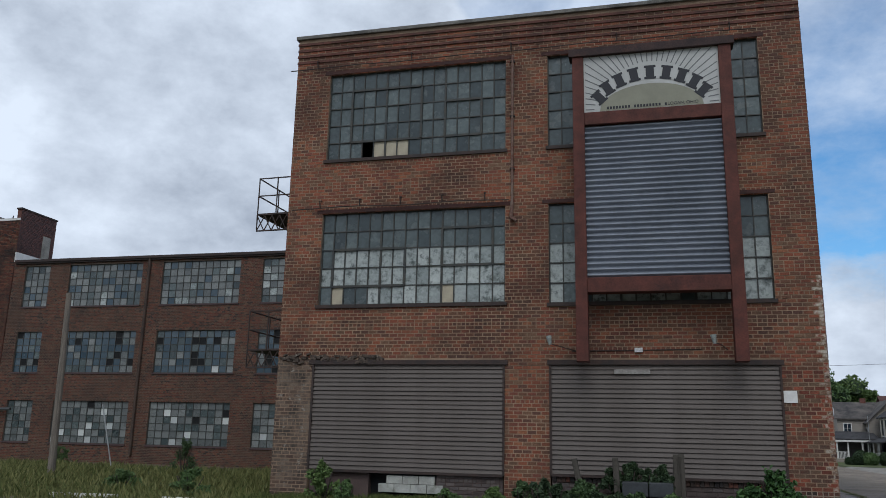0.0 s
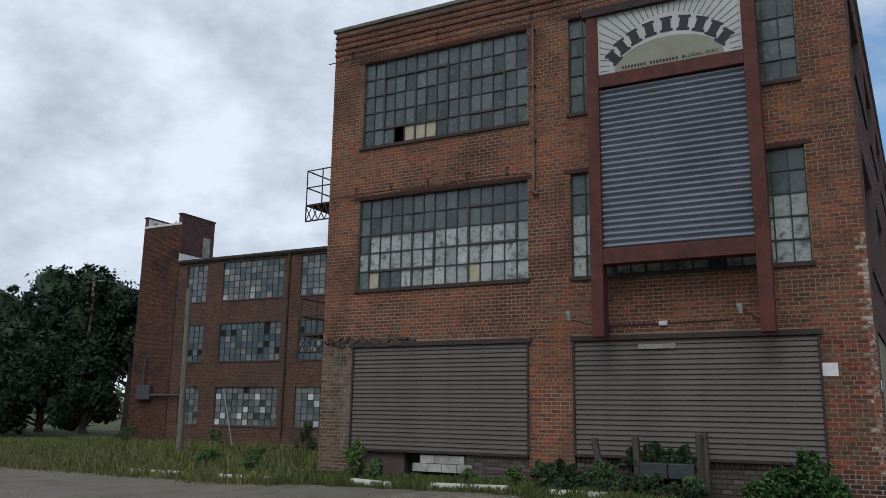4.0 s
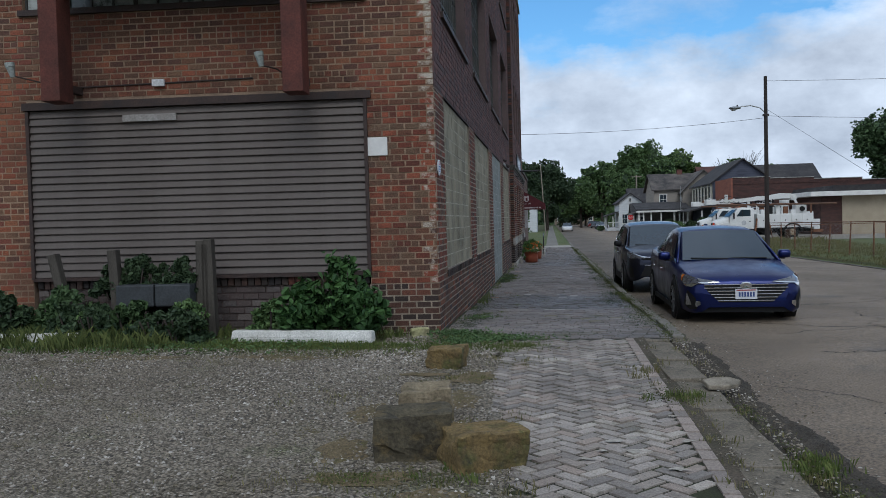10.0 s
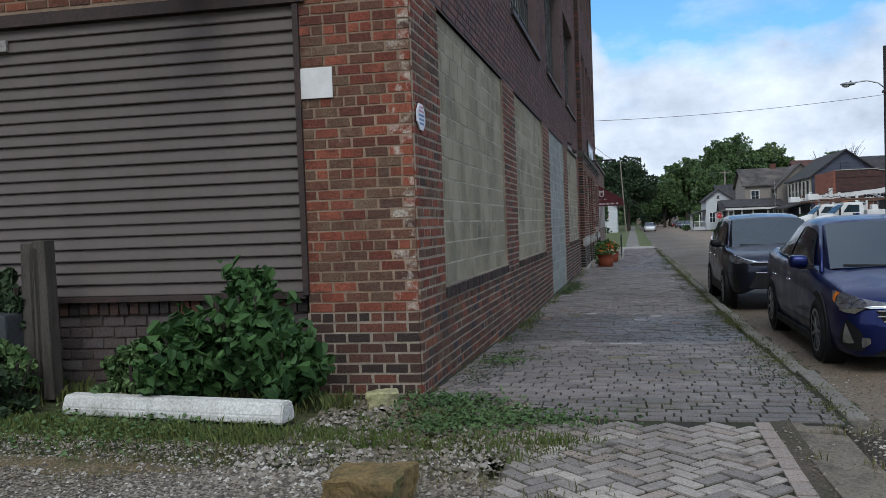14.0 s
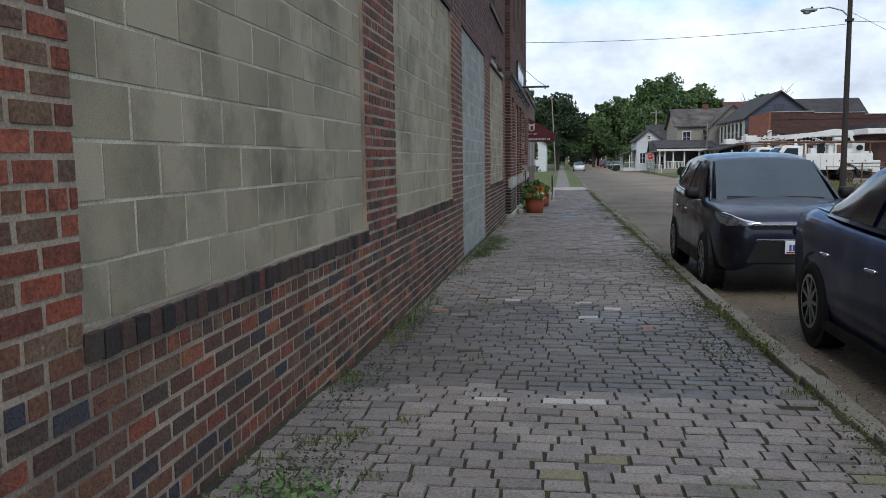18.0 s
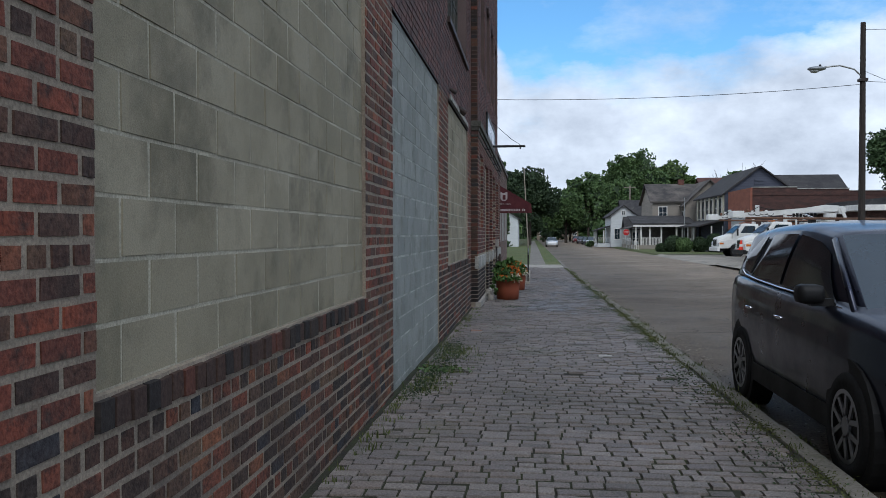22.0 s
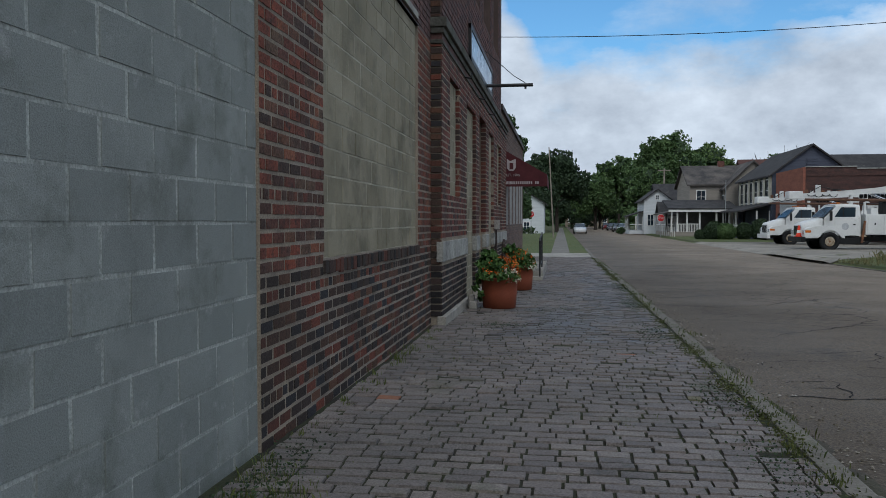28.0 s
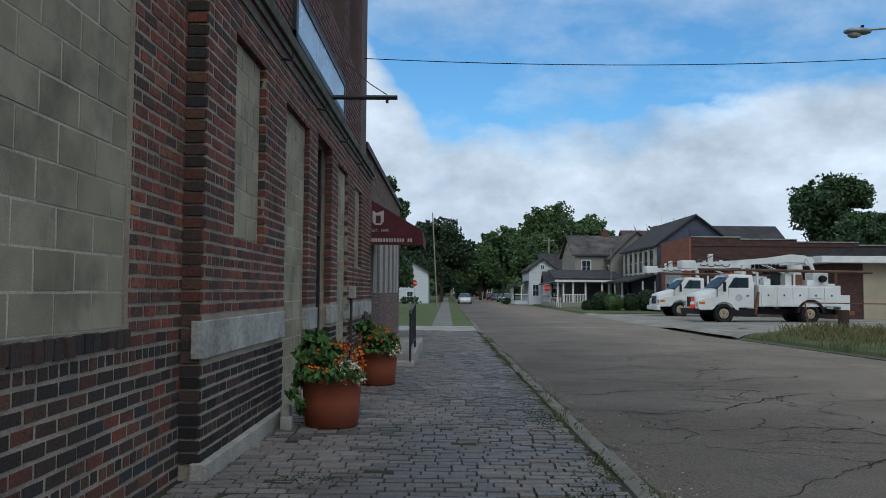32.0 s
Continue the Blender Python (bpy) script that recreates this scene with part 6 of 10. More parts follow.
def car(name, label, m, paint, S, G, WIN, wb, r, tw, kind):
    """S: body stations (x, half width, low edge, top edge); G: glasshouse stations (x, belt half width, belt z, roof half width, roof z)."""
    c = base(name, label, "car", mw=m, group="parked cars")
    bm = loft(B(), [body_section(*s) for s in S])
    part("body", bm, paint, c, smooth=True)

    def sec(x, wb_, zb, wr, zr):
        half = [(wb_, zb), (wr + (wb_ - wr) * 0.12, zr - 0.07), (wr * 0.985, zr - 0.038), (wr * 0.92, zr - 0.016), (wr * 0.75, zr), (wr * 0.40, zr + 0.014), (0, zr + 0.019)]
        return [(x, -a, b) for a, b in half] + [(x, a, b) for a, b in half[-2::-1]]

    # the roof line bends smoothly from station to station
    fine_G = [G[0]]
    for k in range(1, len(G) - 2):
        a, b, c_, d = (G[max(1, k - 1)], G[k], G[k + 1], G[min(len(G) - 2, k + 2)])
        for t in (0.0, 0.25, 0.5, 0.75):
            fine_G.append(tuple(q + 0.5 * t * (r_ - p + t * (2 * p - 5 * q + 4 * r_ - w + t * (3 * (q - r_) + w - p))) for p, q, r_, w in zip(a, b, c_, d)))
    G = fine_G + list(G[-2:])

    def at(x):
        for p, q in zip(G[:-1], G[1:]):
            if q[0] <= x <= p[0]:
                t = (p[0] - x) / (p[0] - q[0])
                return [a + (b - a) * t for a, b in zip(p, q)]
        return list(G[0] if x > G[0][0] else G[-1])

    part("cabin", loft(B(), [sec(*g) for g in G], cap=False), paint, c, smooth=True)
    for s in (-1, 1):
        for poly in WIN:
            xs_ = sorted({p[0] for p in poly} | set(np.linspace(min(p[0] for p in poly), max(p[0] for p in poly), 9)))
            rows = []
            for x in xs_:
                cut = []
                for (xa, fa), (xb, fb) in zip(poly, poly[1:] + poly[:1]):
                    if min(xa, xb) - 1e-9 <= x <= max(xa, xb) + 1e-9:
                        cut += [fa, fb] if abs(xa - xb) < 1e-9 else [fa + (fb - fa) * (x - xa) / (xb - xa)]
                q = sec(*at(x))
                lo, hi = Vector(q[0]).lerp(Vector(q[1]), min(cut)), Vector(q[0]).lerp(Vector(q[1]), max(cut) + 1e-4)
                rows.append([(w.x, s * (-w.y + 0.009 + 0.014 * math.sin(math.pi * t)), w.z + 0.003) for t, w in ((t, lo.lerp(hi, t)) for t in (0.0, 0.25, 0.5, 0.75, 1.0))])
            part("side_window", loft(B(), rows, cap=False), tint_glass, c, "dark tinted window", smooth=True)
    for (p, q), nm, d in (((G[0], G[1]), "windscreen", 1), ((G[-2], G[-1]), "rear_window", -1)):
        bm = B()
        loft(bm, [[(p[0] + (q[0] - p[0]) * t + d * 0.010, k * (0.965 if d > 0 else 0.74) * (p[3] + (q[3] - p[3]) * t), p[4] + (q[4] - p[4]) * t + 0.008 - 0.020 * abs(k) + 0.012) for k in (-1, -0.6, 0, 0.6, 1)] for t in ((0.02, 0.5, 0.96) if d > 0 else (0.05, 0.5, 0.85))], cap=False)
        part(nm, bm, car_glass if d > 0 else tint_glass, c, smooth=True)
    f0, f1, b0 = G[0], G[1], G[-1]
    for s in (-1, 1):
        for p, q, t, nm in (((f0[0], s * f0[1], f0[2]), (f1[0], s * (f1[3] + 0.02), f1[4] - 0.055), 0.022, "front_pillar"),):
            part(nm, tube(B(), [p, q], t, 8), paint, c, smooth=True)
        g = G[len(G) // 2]
        if kind == "sedan":
            trim = [(f0[0] - 0.1, s * (f0[1] + 0.02), f0[2] + 0.015), (b0[0] + 0.1, s * (b0[1] + 0.02), b0[2] + 0.015)]
        else:
            trim = []
            for x, f in ((0.98, 0.02), (0.4, 0.02), (-0.3, 0.01), (-1.0, 0.02), (-1.45, 0.05), (-1.66, 0.14), (-1.76, 0.30), (-1.775, 0.48)):
                q = sec(*at(x))
                w = Vector(q[0]).lerp(Vector(q[1]), f)
                trim.append((w.x, s * (-w.y + 0.016), w.z + 0.004))
        part("belt_trim", tube(B(), trim, 0.008, 6), chrome, c)
        hx, hy, hz = f0[0] - 0.36, s * (S[4][1] + 0.065), f0[2] + 0.10
        part("wing_mirror", box(B(), hx - 0.08, hx + 0.09, hy - 0.095, hy + 0.095, hz - 0.065, hz + 0.07, bevel=0.05), paint if kind == "sedan" else plastic, c, smooth=True)
        part("mirror_foot", box(B(), hx - 0.03, hx + 0.05, min(hy, s * S[4][1] * 0.9), max(hy, s * S[4][1] * 0.9), hz - 0.08, hz - 0.03), plastic, c)
        for dx in (-0.15, -1.07):
            part("door_handle", box(B(), dx - 0.085, dx + 0.085, s * S[5][1] - 0.015, s * S[5][1] + 0.022, S[5][3] - 0.215, S[5][3] - 0.188, bevel=0.0125), chrome, c, smooth=True)
        for dx in (f0[0] - 0.18, -0.32, -1.25):
            skin(S, [(dx + 0.004, 1.6, 5.6), (dx - 0.004, 1.6, 5.6)], s, 0.003, plastic, "door_seam", c)
        part("sill_trim", box(B(), -wb / 2 + r, wb / 2 - r, s * S[5][1] * 0.97 - 0.02, s * S[5][1] * 0.97 + 0.02, S[5][2] - 0.02, S[5][2] + (0.06 if kind == "sedan" else 0.14)), plastic, c)
        for x in (wb / 2, -wb / 2):
            yy = s * (S[5][1] - tw / 2 + 0.002)
            part("wheel_arch", cyl(B(), (x, yy - tw * 0.45, r + 0.015), (x, yy + tw * 0.46, r + 0.015), r * 1.16, n=26), plastic, c)
            wheel(c, x, yy + s * 0.010, r, tw, s, spokes=9 if kind == "sedan" else 5)
    return c


blue_paint = M("blue_metallic", (0.010, 0.018, 0.094), (0.009, 0.015, 0.082), rough=0.36, metal=0.75, bump=0, tone=0.04, coat=0.35, spec=0.2)
grey_paint = M("slate_metallic", (0.024, 0.027, 0.046), (0.021, 0.024, 0.040), rough=0.34, metal=0.85, bump=0, tone=0.04, coat=0.5, spec=0.2)
TO_CAMERA = Matrix.Rotation(radians(-90), 4, "Z")
sed_S = [(2.30, 0.60, 0.28, 0.61, 0.01), (2.26, 0.72, 0.21, 0.66, 0.02), (2.14, 0.81, 0.18, 0.71), (1.87, 0.87, 0.17, 0.77), (1.35, 0.895, 0.18, 0.86), (0.9, 0.90, 0.18, 0.93), (0.0, 0.90, 0.18, 0.95),
         (-1.0, 0.90, 0.18, 0.98), (-1.6, 0.89, 0.19, 1.02), (-2.05, 0.84, 0.22, 1.03), (-2.24, 0.76, 0.28, 0.98), (-2.29, 0.66, 0.36, 0.86)]
sed_G = [(1.14, 0.80, 0.88, 0.745, 0.91), (0.30, 0.82, 0.95, 0.600, 1.385), (-0.25, 0.83, 0.96, 0.60, 1.435), (-0.85, 0.82, 0.98, 0.59, 1.41), (-1.35, 0.80, 1.00, 0.57, 1.27), (-1.85, 0.72, 1.02, 0.60, 1.05)]
sed_W = [[(0.82, 0.10), (0.34, 0.86), (0.10, 0.93), (-0.28, 0.94), (-0.28, 0.07)], [(-0.36, 0.07), (-0.36, 0.94), (-0.80, 0.92), (-1.10, 0.80), (-1.42, 0.45), (-1.36, 0.10)]]
ZR = road_z(4.4, 4.3)
sedan = car("sedan", "dark blue sedan parked at the kerb with chrome grille", Matrix.Translation((4.60, 4.20, ZR)) @ TO_CAMERA @ Matrix.Diagonal((1.07, 1.06, 1.07, 1)), blue_paint, sed_S, sed_G, sed_W, 2.70, 0.325, 0.21, "sedan")
lamp_dark = M("lamp_housing", (0.03, 0.032, 0.036), (0.10, 0.10, 0.11), rough=0.06, scale=18, bump=0, tone=0.1, coat=1.0, spec=0.8)
bm = B()
prism(bm, [(-0.60, 0.615), (0.60, 0.615), (0.55, 0.52), (0.38, 0.355), (-0.38, 0.355), (-0.55, 0.52)], "x", 2.2, 2.306)
part("grille", bm, plastic, sedan)
for k in range(6):
    z = 0.612 - 0.047 * k
    w = 0.595 if z > 0.52 else 0.55 - (0.52 - z) * 1.03
    part("grille_bar", box(B(), 2.30, 2.318, -w, w, z - 0.006, z + 0.006, bevel=0.003), chrome, sedan)
for s in (-1, 1):
    skin(sed_S, [(2.29, 6.2, 6.7), (2.262, 5.2, 6.45), (2.20, 4.5, 6.15), (2.10, 4.1, 5.85), (1.98, 4.0, 5.6), (1.86, 4.3, 5.35), (1.76, 4.8, 5.1)], s, 0.008, lamp_dark, "head_light", sedan, "dark glossy headlight")
    skin(sed_S, [(2.292, 6.0, 6.7), (2.262, 5.05, 5.6), (2.20, 4.3, 4.75), (2.10, 3.95, 4.25), (2.0, 3.85, 4.0)], s, 0.014, chrome, "light_strip", sedan)
    skin(sed_S, [(1.90, 4.2, 5.3), (1.83, 4.4, 5.2)], s, 0.013, amber, "side_marker", sedan)
    skin(sed_S, [(2.262, 1.0, 2.0), (2.22, 1.0, 2.7), (2.14, 1.1, 3.3), (2.05, 1.3, 2.4), (1.98, 1.5, 1.8)], s, 0.006, plastic, "fog_pocket", sedan)
    skin(sed_S, [(2.19, 1.5, 1.55), (2.14, 1.5, 2.9), (2.08, 1.5, 2.1), (2.04, 1.5, 1.6)], s, 0.012, chrome, "fog_light", sedan, "triangular chrome fog light trim")
    # chrome patch added to make a glint low on the bumper
    skin(sed_S, [(2.28, 1.2, 1.5), (2.262, 1.15, 1.75), (2.25, 1.2, 1.5)], s, 0.010, chrome, "bumper_glint", sedan, "small chrome bumper insert")
    part("wiper", tube(B(), [(1.13, s * 0.30 + 0.30, 0.935), (1.10, s * 0.30 - 0.28, 0.950)], 0.012, 6), plastic, sedan)
bm = B()
prism(bm, [(-0.60, 0.27), (0.60, 0.27), (0.68, 0.20), (-0.68, 0.20)], "x", 2.0, 2.235)
part("lower_intake", bm, plastic, sedan)
pl_ = part("number_plate", box(B(), 2.312, 2.328, -0.155, 0.155, 0.40, 0.55, bevel=0.004), plate_m, sedan, "white number plate with blue marks")
for k in range(6):
    part("plate_mark", box(B(), 2.3285, 2.331, -0.11 + 0.04 * k, -0.083 + 0.04 * k, 0.435, 0.505), plate_ink, pl_)
part("plate_mark", box(B(), 2.3285, 2.331, -0.14, 0.14, 0.525, 0.54), red_lens, pl_)
bm = B()
lathe(bm, [(0.0, 0), (0.085, 0.0), (0.085, 0.012), (0.06, 0.014), (0.0, 0.012)], 24, Matrix.Translation((2.306, 0, 0.60)) @ Matrix.Rotation(radians(90), 4, "Y") @ Matrix.Diagonal((0.62, 1, 1, 1)))
part("badge", bm, chrome, sedan)
part("antenna_fin", box(B(), -0.8, -0.62, -0.02, 0.02, 1.41, 1.48, bevel=0.015), blue_paint, sedan)

suv_S = [(2.26, 0.56, 0.40, 0.80, 0.01), (2.21, 0.70, 0.34, 0.88, 0.02), (2.08, 0.80, 0.30, 0.94), (1.80, 0.87, 0.28, 0.99), (1.30, 0.915, 0.28, 1.06), (0.85, 0.92, 0.28, 1.10), (0.0, 0.92, 0.28, 1.12),
         (-1.0, 0.92, 0.28, 1.16), (-1.6, 0.91, 0.29, 1.18), (-1.95, 0.865, 0.36, 1.18), (-2.12, 0.80, 0.42, 1.14), (-2.21, 0.73, 0.48, 1.02), (-2.23, 0.66, 0.52, 0.9)]
suv_G = [(1.14, 0.80, 1.05, 0.75, 1.07), (0.38, 0.84, 1.10, 0.64, 1.58), (-0.3, 0.85, 1.12, 0.645, 1.66), (-1.2, 0.845, 1.15, 0.63, 1.65), (-1.86, 0.82, 1.17, 0.635, 1.60), (-2.14, 0.74, 1.17, 0.68, 1.22)]
suv_W = [[(0.86, 0.10), (0.42, 0.84), (0.20, 0.92), (-0.28, 0.94), (-0.28, 0.06)], [(-0.36, 0.06), (-0.36, 0.94), (-1.08, 0.93), (-1.22, 0.08)], [(-1.34, 0.10), (-1.22, 0.90), (-1.48, 0.88), (-1.74, 0.52), (-1.66, 0.16)]]
ZS = road_z(4.25, 10.7)
suv = car("suv", "dark slate grey sport utility car parked behind the sedan", Matrix.Translation((4.28, 10.58, ZS)) @ TO_CAMERA @ Matrix.Diagonal((1.0, 1.0, 1.03, 1)), grey_paint, suv_S, suv_G, suv_W, 2.66, 0.355, 0.22, "suv")
bm = B()
prism(bm, [(-0.56, 0.835), (0.56, 0.835), (0.52, 0.795), (-0.52, 0.795)], "x", 2.16, 2.265)
prism(bm, [(-0.46, 0.66), (0.46, 0.66), (0.58, 0.42), (-0.58, 0.42)], "x", 2.12, 2.264)
part("grille", bm, plastic, suv)
part("grille_bar", box(B(), 2.255, 2.272, -0.53, 0.53, 0.836, 0.850, bevel=0.004), chrome, suv)
part("grille_bar", box(B(), 2.258, 2.272, -0.47, 0.47, 0.662, 0.682, bevel=0.005), chrome, suv)
for s in (-1, 1):
    skin(suv_S, [(2.235, 5.6, 6.4), (2.19, 4.8, 6.0), (2.10, 4.3, 5.7), (1.95, 4.2, 5.5), (1.82, 4.5, 5.35), (1.72, 4.9, 5.15)], s, 0.008, lamp_dark, "head_light", suv, "dark glossy headlight")
    skin(suv_S, [(2.235, 6.2, 6.5), (2.19, 5.85, 6.08), (2.05, 5.62, 5.78), (1.85, 5.40, 5.52)], s, 0.012, chrome, "light_strip", suv)
    skin(suv_S, [(2.16, 1.2, 2.4), (2.09, 1.2, 3.0), (2.0, 1.3, 2.6)], s, 0.006, plastic, "fog_pocket", suv)
    skin(suv_S, [(-1.88, 4.3, 4.8), (-2.0, 3.9, 5.1), (-2.11, 3.8, 5.2), (-2.19, 4.0, 5.2)], s, 0.006, red_lens, "tail_light", suv, "dark red tail light")
    part("wiper", tube(B(), [(1.12, s * 0.30 + 0.30, 1.095), (1.09, s * 0.30 - 0.28, 1.115)], 0.013, 6), plastic, suv)
pl_ = part("number_plate", box(B(), 2.268, 2.286, -0.155, 0.155, 0.52, 0.67, bevel=0.004), plate_m, suv, "white number plate")
for k in range(6):
    part("plate_mark", box(B(), 2.287, 2.289, -0.11 + 0.038 * k, -0.085 + 0.038 * k, 0.555, 0.625), plate_ink, pl_)
part("plate_mark", box(B(), 2.287, 2.289, -0.14, 0.14, 0.53, 0.545), red_lens, pl_)
bm = B()
lathe(bm, [(0.0, 0), (0.075, 0.0), (0.075, 0.012), (0.0, 0.012)], 24, Matrix.Translation((2.262, 0, 0.78)) @ Matrix.Rotation(radians(90), 4, "Y") @ Matrix.Diagonal((0.68, 1, 1, 1)))
part("badge", bm, chrome, suv)

# ---- utility trucks ----
truck_white = M("truck_white", (0.68, 0.68, 0.66), (0.58, 0.58, 0.56), rough=0.4, scale=1, fine=12, bump=0, tone=0.05, stain=((0.30, 0.25, 0.18), 1.6, 0.62, 0.85))
truck_rim = M("rust_stained_rim", (0.44, 0.39, 0.30), (0.22, 0.15, 0.09), rough=0.7, scale=5, fine=30, metal=0.2)
rusty = M("rusty_steel", (0.20, 0.09, 0.045), (0.11, 0.055, 0.035), rough=0.8, scale=3, fine=30)


def bucket_truck(x, y, label, turn=0.0):
    z = ground_z(1, y) - 0.10
    t = base("bucket_truck", label, "truck", mw=Matrix.Translation((x, y, z)) @ Matrix.Rotation(radians(180 + turn), 4, "Z"), group="utility trucks")
    bm = B()
    loft(bm, [[(X, -w, 0.80), (X, -w, zt - 0.26), (X, -w * 0.96, zt - 0.12), (X, -w * 0.82, zt - 0.03), (X, 0, zt + 0.02), (X, w * 0.82, zt - 0.03), (X, w * 0.96, zt - 0.12), (X, w, zt - 0.26), (X, w, 0.80)] for X, w, zt in ((1.46, 0.60, 1.46), (1.43, 0.70, 1.57), (1.32, 0.77, 1.65), (0.9, 0.83, 1.77), (0.3, 0.93, 1.94))])
    part("hood", bm, truck_white, t, smooth=True)
    gr = part("grille", box(B(), 1.42, 1.475, -0.55, 0.55, 0.90, 1.48, bevel=0.01), chrome, t)
    for k in range(7):
        part("grille_slot", box(B(), 1.474, 1.482, -0.48 + 0.14 * k, -0.40 + 0.14 * k, 0.95, 1.43), plastic, gr)
    part("front_bumper", box(B(), 1.38, 1.62, -1.14, 1.14, 0.52, 0.82, bevel=0.03), truck_white if y > 65 else plastic, t)
    for s in (-1, 1):
        part("head_light", box(B(), 1.40, 1.47, s * 0.92 - 0.14, s * 0.92 + 0.14, 0.98, 1.20, bevel=0.01), lens_m, t)
        part("turn_light", box(B(), 1.08, 1.40, s * 1.10 - 0.04, s * 1.10 + 0.04, 1.06, 1.2, bevel=0.01), amber, t)
        bm = B()
        n = 14
        pts = [(1.44, 0.74), (1.45, 1.12), (1.38, 1.27), (1.2, 1.36), (0.7, 1.43), (0.2, 1.46), (-0.3, 1.42), (-0.62, 1.30), (-0.78, 1.06), (-0.84, 0.74)] + [(0.68 * math.cos(a), 0.55 + 0.68 * math.sin(a)) for a in np.linspace(math.pi - 0.29, 0.29, n)]
        prism(bm, pts, "y", min(s * 0.70, s * 1.13), max(s * 0.70, s * 1.13))
        bmesh.ops.bevel(bm, geom=[e for e in bm.edges if abs(e.verts[0].co.y - e.verts[1].co.y) < 1e-6 and e.verts[0].co.y * s > 0.9], offset=0.035, segments=2, affect="EDGES")
        part("fender", bm, truck_white, t)
        part("door", box(B(), -1.5, -0.28, s * 1.04 - 0.025, s * 1.04 + 0.025, 0.92, 1.92, bevel=0.012), truck_white, t)
        bm = B()
        prism(bm, [(-1.42, 1.97), (-1.42, 2.52), (-0.62, 2.52), (-0.26, 1.97)], "y", s * 1.025 - 0.012, s * 1.025 + 0.012)
        part("side_window", bm, car_glass, t)
        part("window_post", box(B(), -0.78, -0.72, s * 1.035 - 0.012, s * 1.035 + 0.012, 1.95, 2.54), plastic, t)
        part("mirror", box(B(), 0.0, 0.1, s * 1.34 - 0.12, s * 1.34 + 0.08, 1.75, 2.3, bevel=0.02), plastic, t)
        part("mirror_arm", tube(B(), [(0.0, s * 1.0, 2.1), (0.05, s * 1.3, 2.1)], 0.015, 5), plastic, t)
        part("door_handle", box(B(), -1.42, -1.28, s * 1.07 - 0.01, s * 1.07 + 0.01, 1.5, 1.56), plastic, t)
        part("door_emblem", cyl(B(), (-0.85, s * 1.064, 1.42), (-0.85, s * 1.072, 1.42), 0.2, n=18), M("emblem_grey", (0.46, 0.47, 0.48)), t)
        part("step_box", box(B(), -1.75, -0.35, s * 0.98 - 0.14, s * 0.98 + 0.1, 0.42, 0.78, bevel=0.02), plastic, t)
        for k in range(5):
            a = -2.02 - 0.9 * k
            part("locker_door", box(B(), a - 0.84, a - 0.05, s * 1.16 - 0.02, s * 1.16 + 0.02, 1.0 if k != 3 else 1.42, 2.02, bevel=0.014), truck_white, t)
            part("locker_latch", box(B(), a - 0.48, a - 0.40, s * 1.185 - 0.008, s * 1.185 + 0.008, 1.52, 1.62), plastic, t)
        bm = B()
        pts = [(-4.87 + 0.80 * math.cos(a), 0.55 + 0.80 * math.sin(a)) for a in np.linspace(0.1, math.pi - 0.1, n)] + [(-4.87 + 0.66 * math.cos(a), 0.55 + 0.66 * math.sin(a)) for a in np.linspace(math.pi - 0.1, 0.1, n)]
        prism(bm, pts, "y", s * 0.75, s * 1.2)
        part("rear_fender", bm, plastic, t)
        wheel(t, 0.0, s * 0.98, 0.55, 0.28, s, spokes=0, metal=truck_rim)
        wheel(t, -4.87, s * 0.98, 0.55, 0.28, s, spokes=0, metal=truck_rim)
        wheel(t, -4.87, s * 0.66, 0.55, 0.26, s, spokes=6)
    bm = B()
    loft(bm, [[(X, -1.03, 0.88), (X, -1.03, 1.92), (X2, -0.93, zt - 0.12), (X2, -0.82, zt), (X2, 0.82, zt), (X2, 0.93, zt - 0.12), (X, 1.03, 1.92), (X, 1.03, 0.88)] for X, X2, zt in ((0.32, -0.36, 2.68), (-0.5, -0.7, 2.74), (-1.72, -1.70, 2.68))])
    part("cab", bm, truck_white, t)
    bm = B()
    loft(bm, [[(0.31, -0.92, 1.98), (0.31, 0.92, 1.98)], [(-0.29, -0.84, 2.57), (-0.29, 0.84, 2.57)]], cap=False)
    bmesh.ops.solidify(bm, geom=list(bm.faces), thickness=0.02)
    part("windscreen", bm, car_glass, t)
    part("cab_light", box(B(), -0.75, -0.6, -0.5, 0.5, 2.74, 2.82, bevel=0.015), amber, t)
    part("chassis", box(B(), -7.0, 1.2, -0.45, 0.45, 0.55, 0.8), plastic, t)
    part("utility_body", box(B(), -6.6, -1.95, -1.14, 1.14, 0.94, 2.12, bevel=0.02), truck_white, t, "white utility body with lockers")
    part("rear_locker", box(B(), -7.15, -6.62, -1.1, -0.35, 0.75, 2.25, bevel=0.02), truck_white, t)
    part("rear_locker", box(B(), -7.15, -6.62, 0.35, 1.1, 0.75, 1.6, bevel=0.02), truck_white, t)
    part("rear_bumper", box(B(), -7.4, -6.6, -1.1, 1.1, 0.50, 0.72), rusty, t)
    part("turret", lathe(B(), [(0.46, 2.1), (0.46, 2.25), (0.34, 2.35), (0.32, 2.95), (0.40, 3.05), (0.40, 3.3)], 16, Matrix.Translation((-4.6, 0, 0))), truck_white, t)
    part("winch_box", box(B(), -6.3, -5.4, -0.45, 0.45, 2.12, 2.85, bevel=0.05), truck_white, t)
    part("winch_drum", cyl(B(), (-5.9, -0.6, 2.5), (-5.9, 0.6, 2.5), 0.2, n=14), plastic, t)
    bm = B()
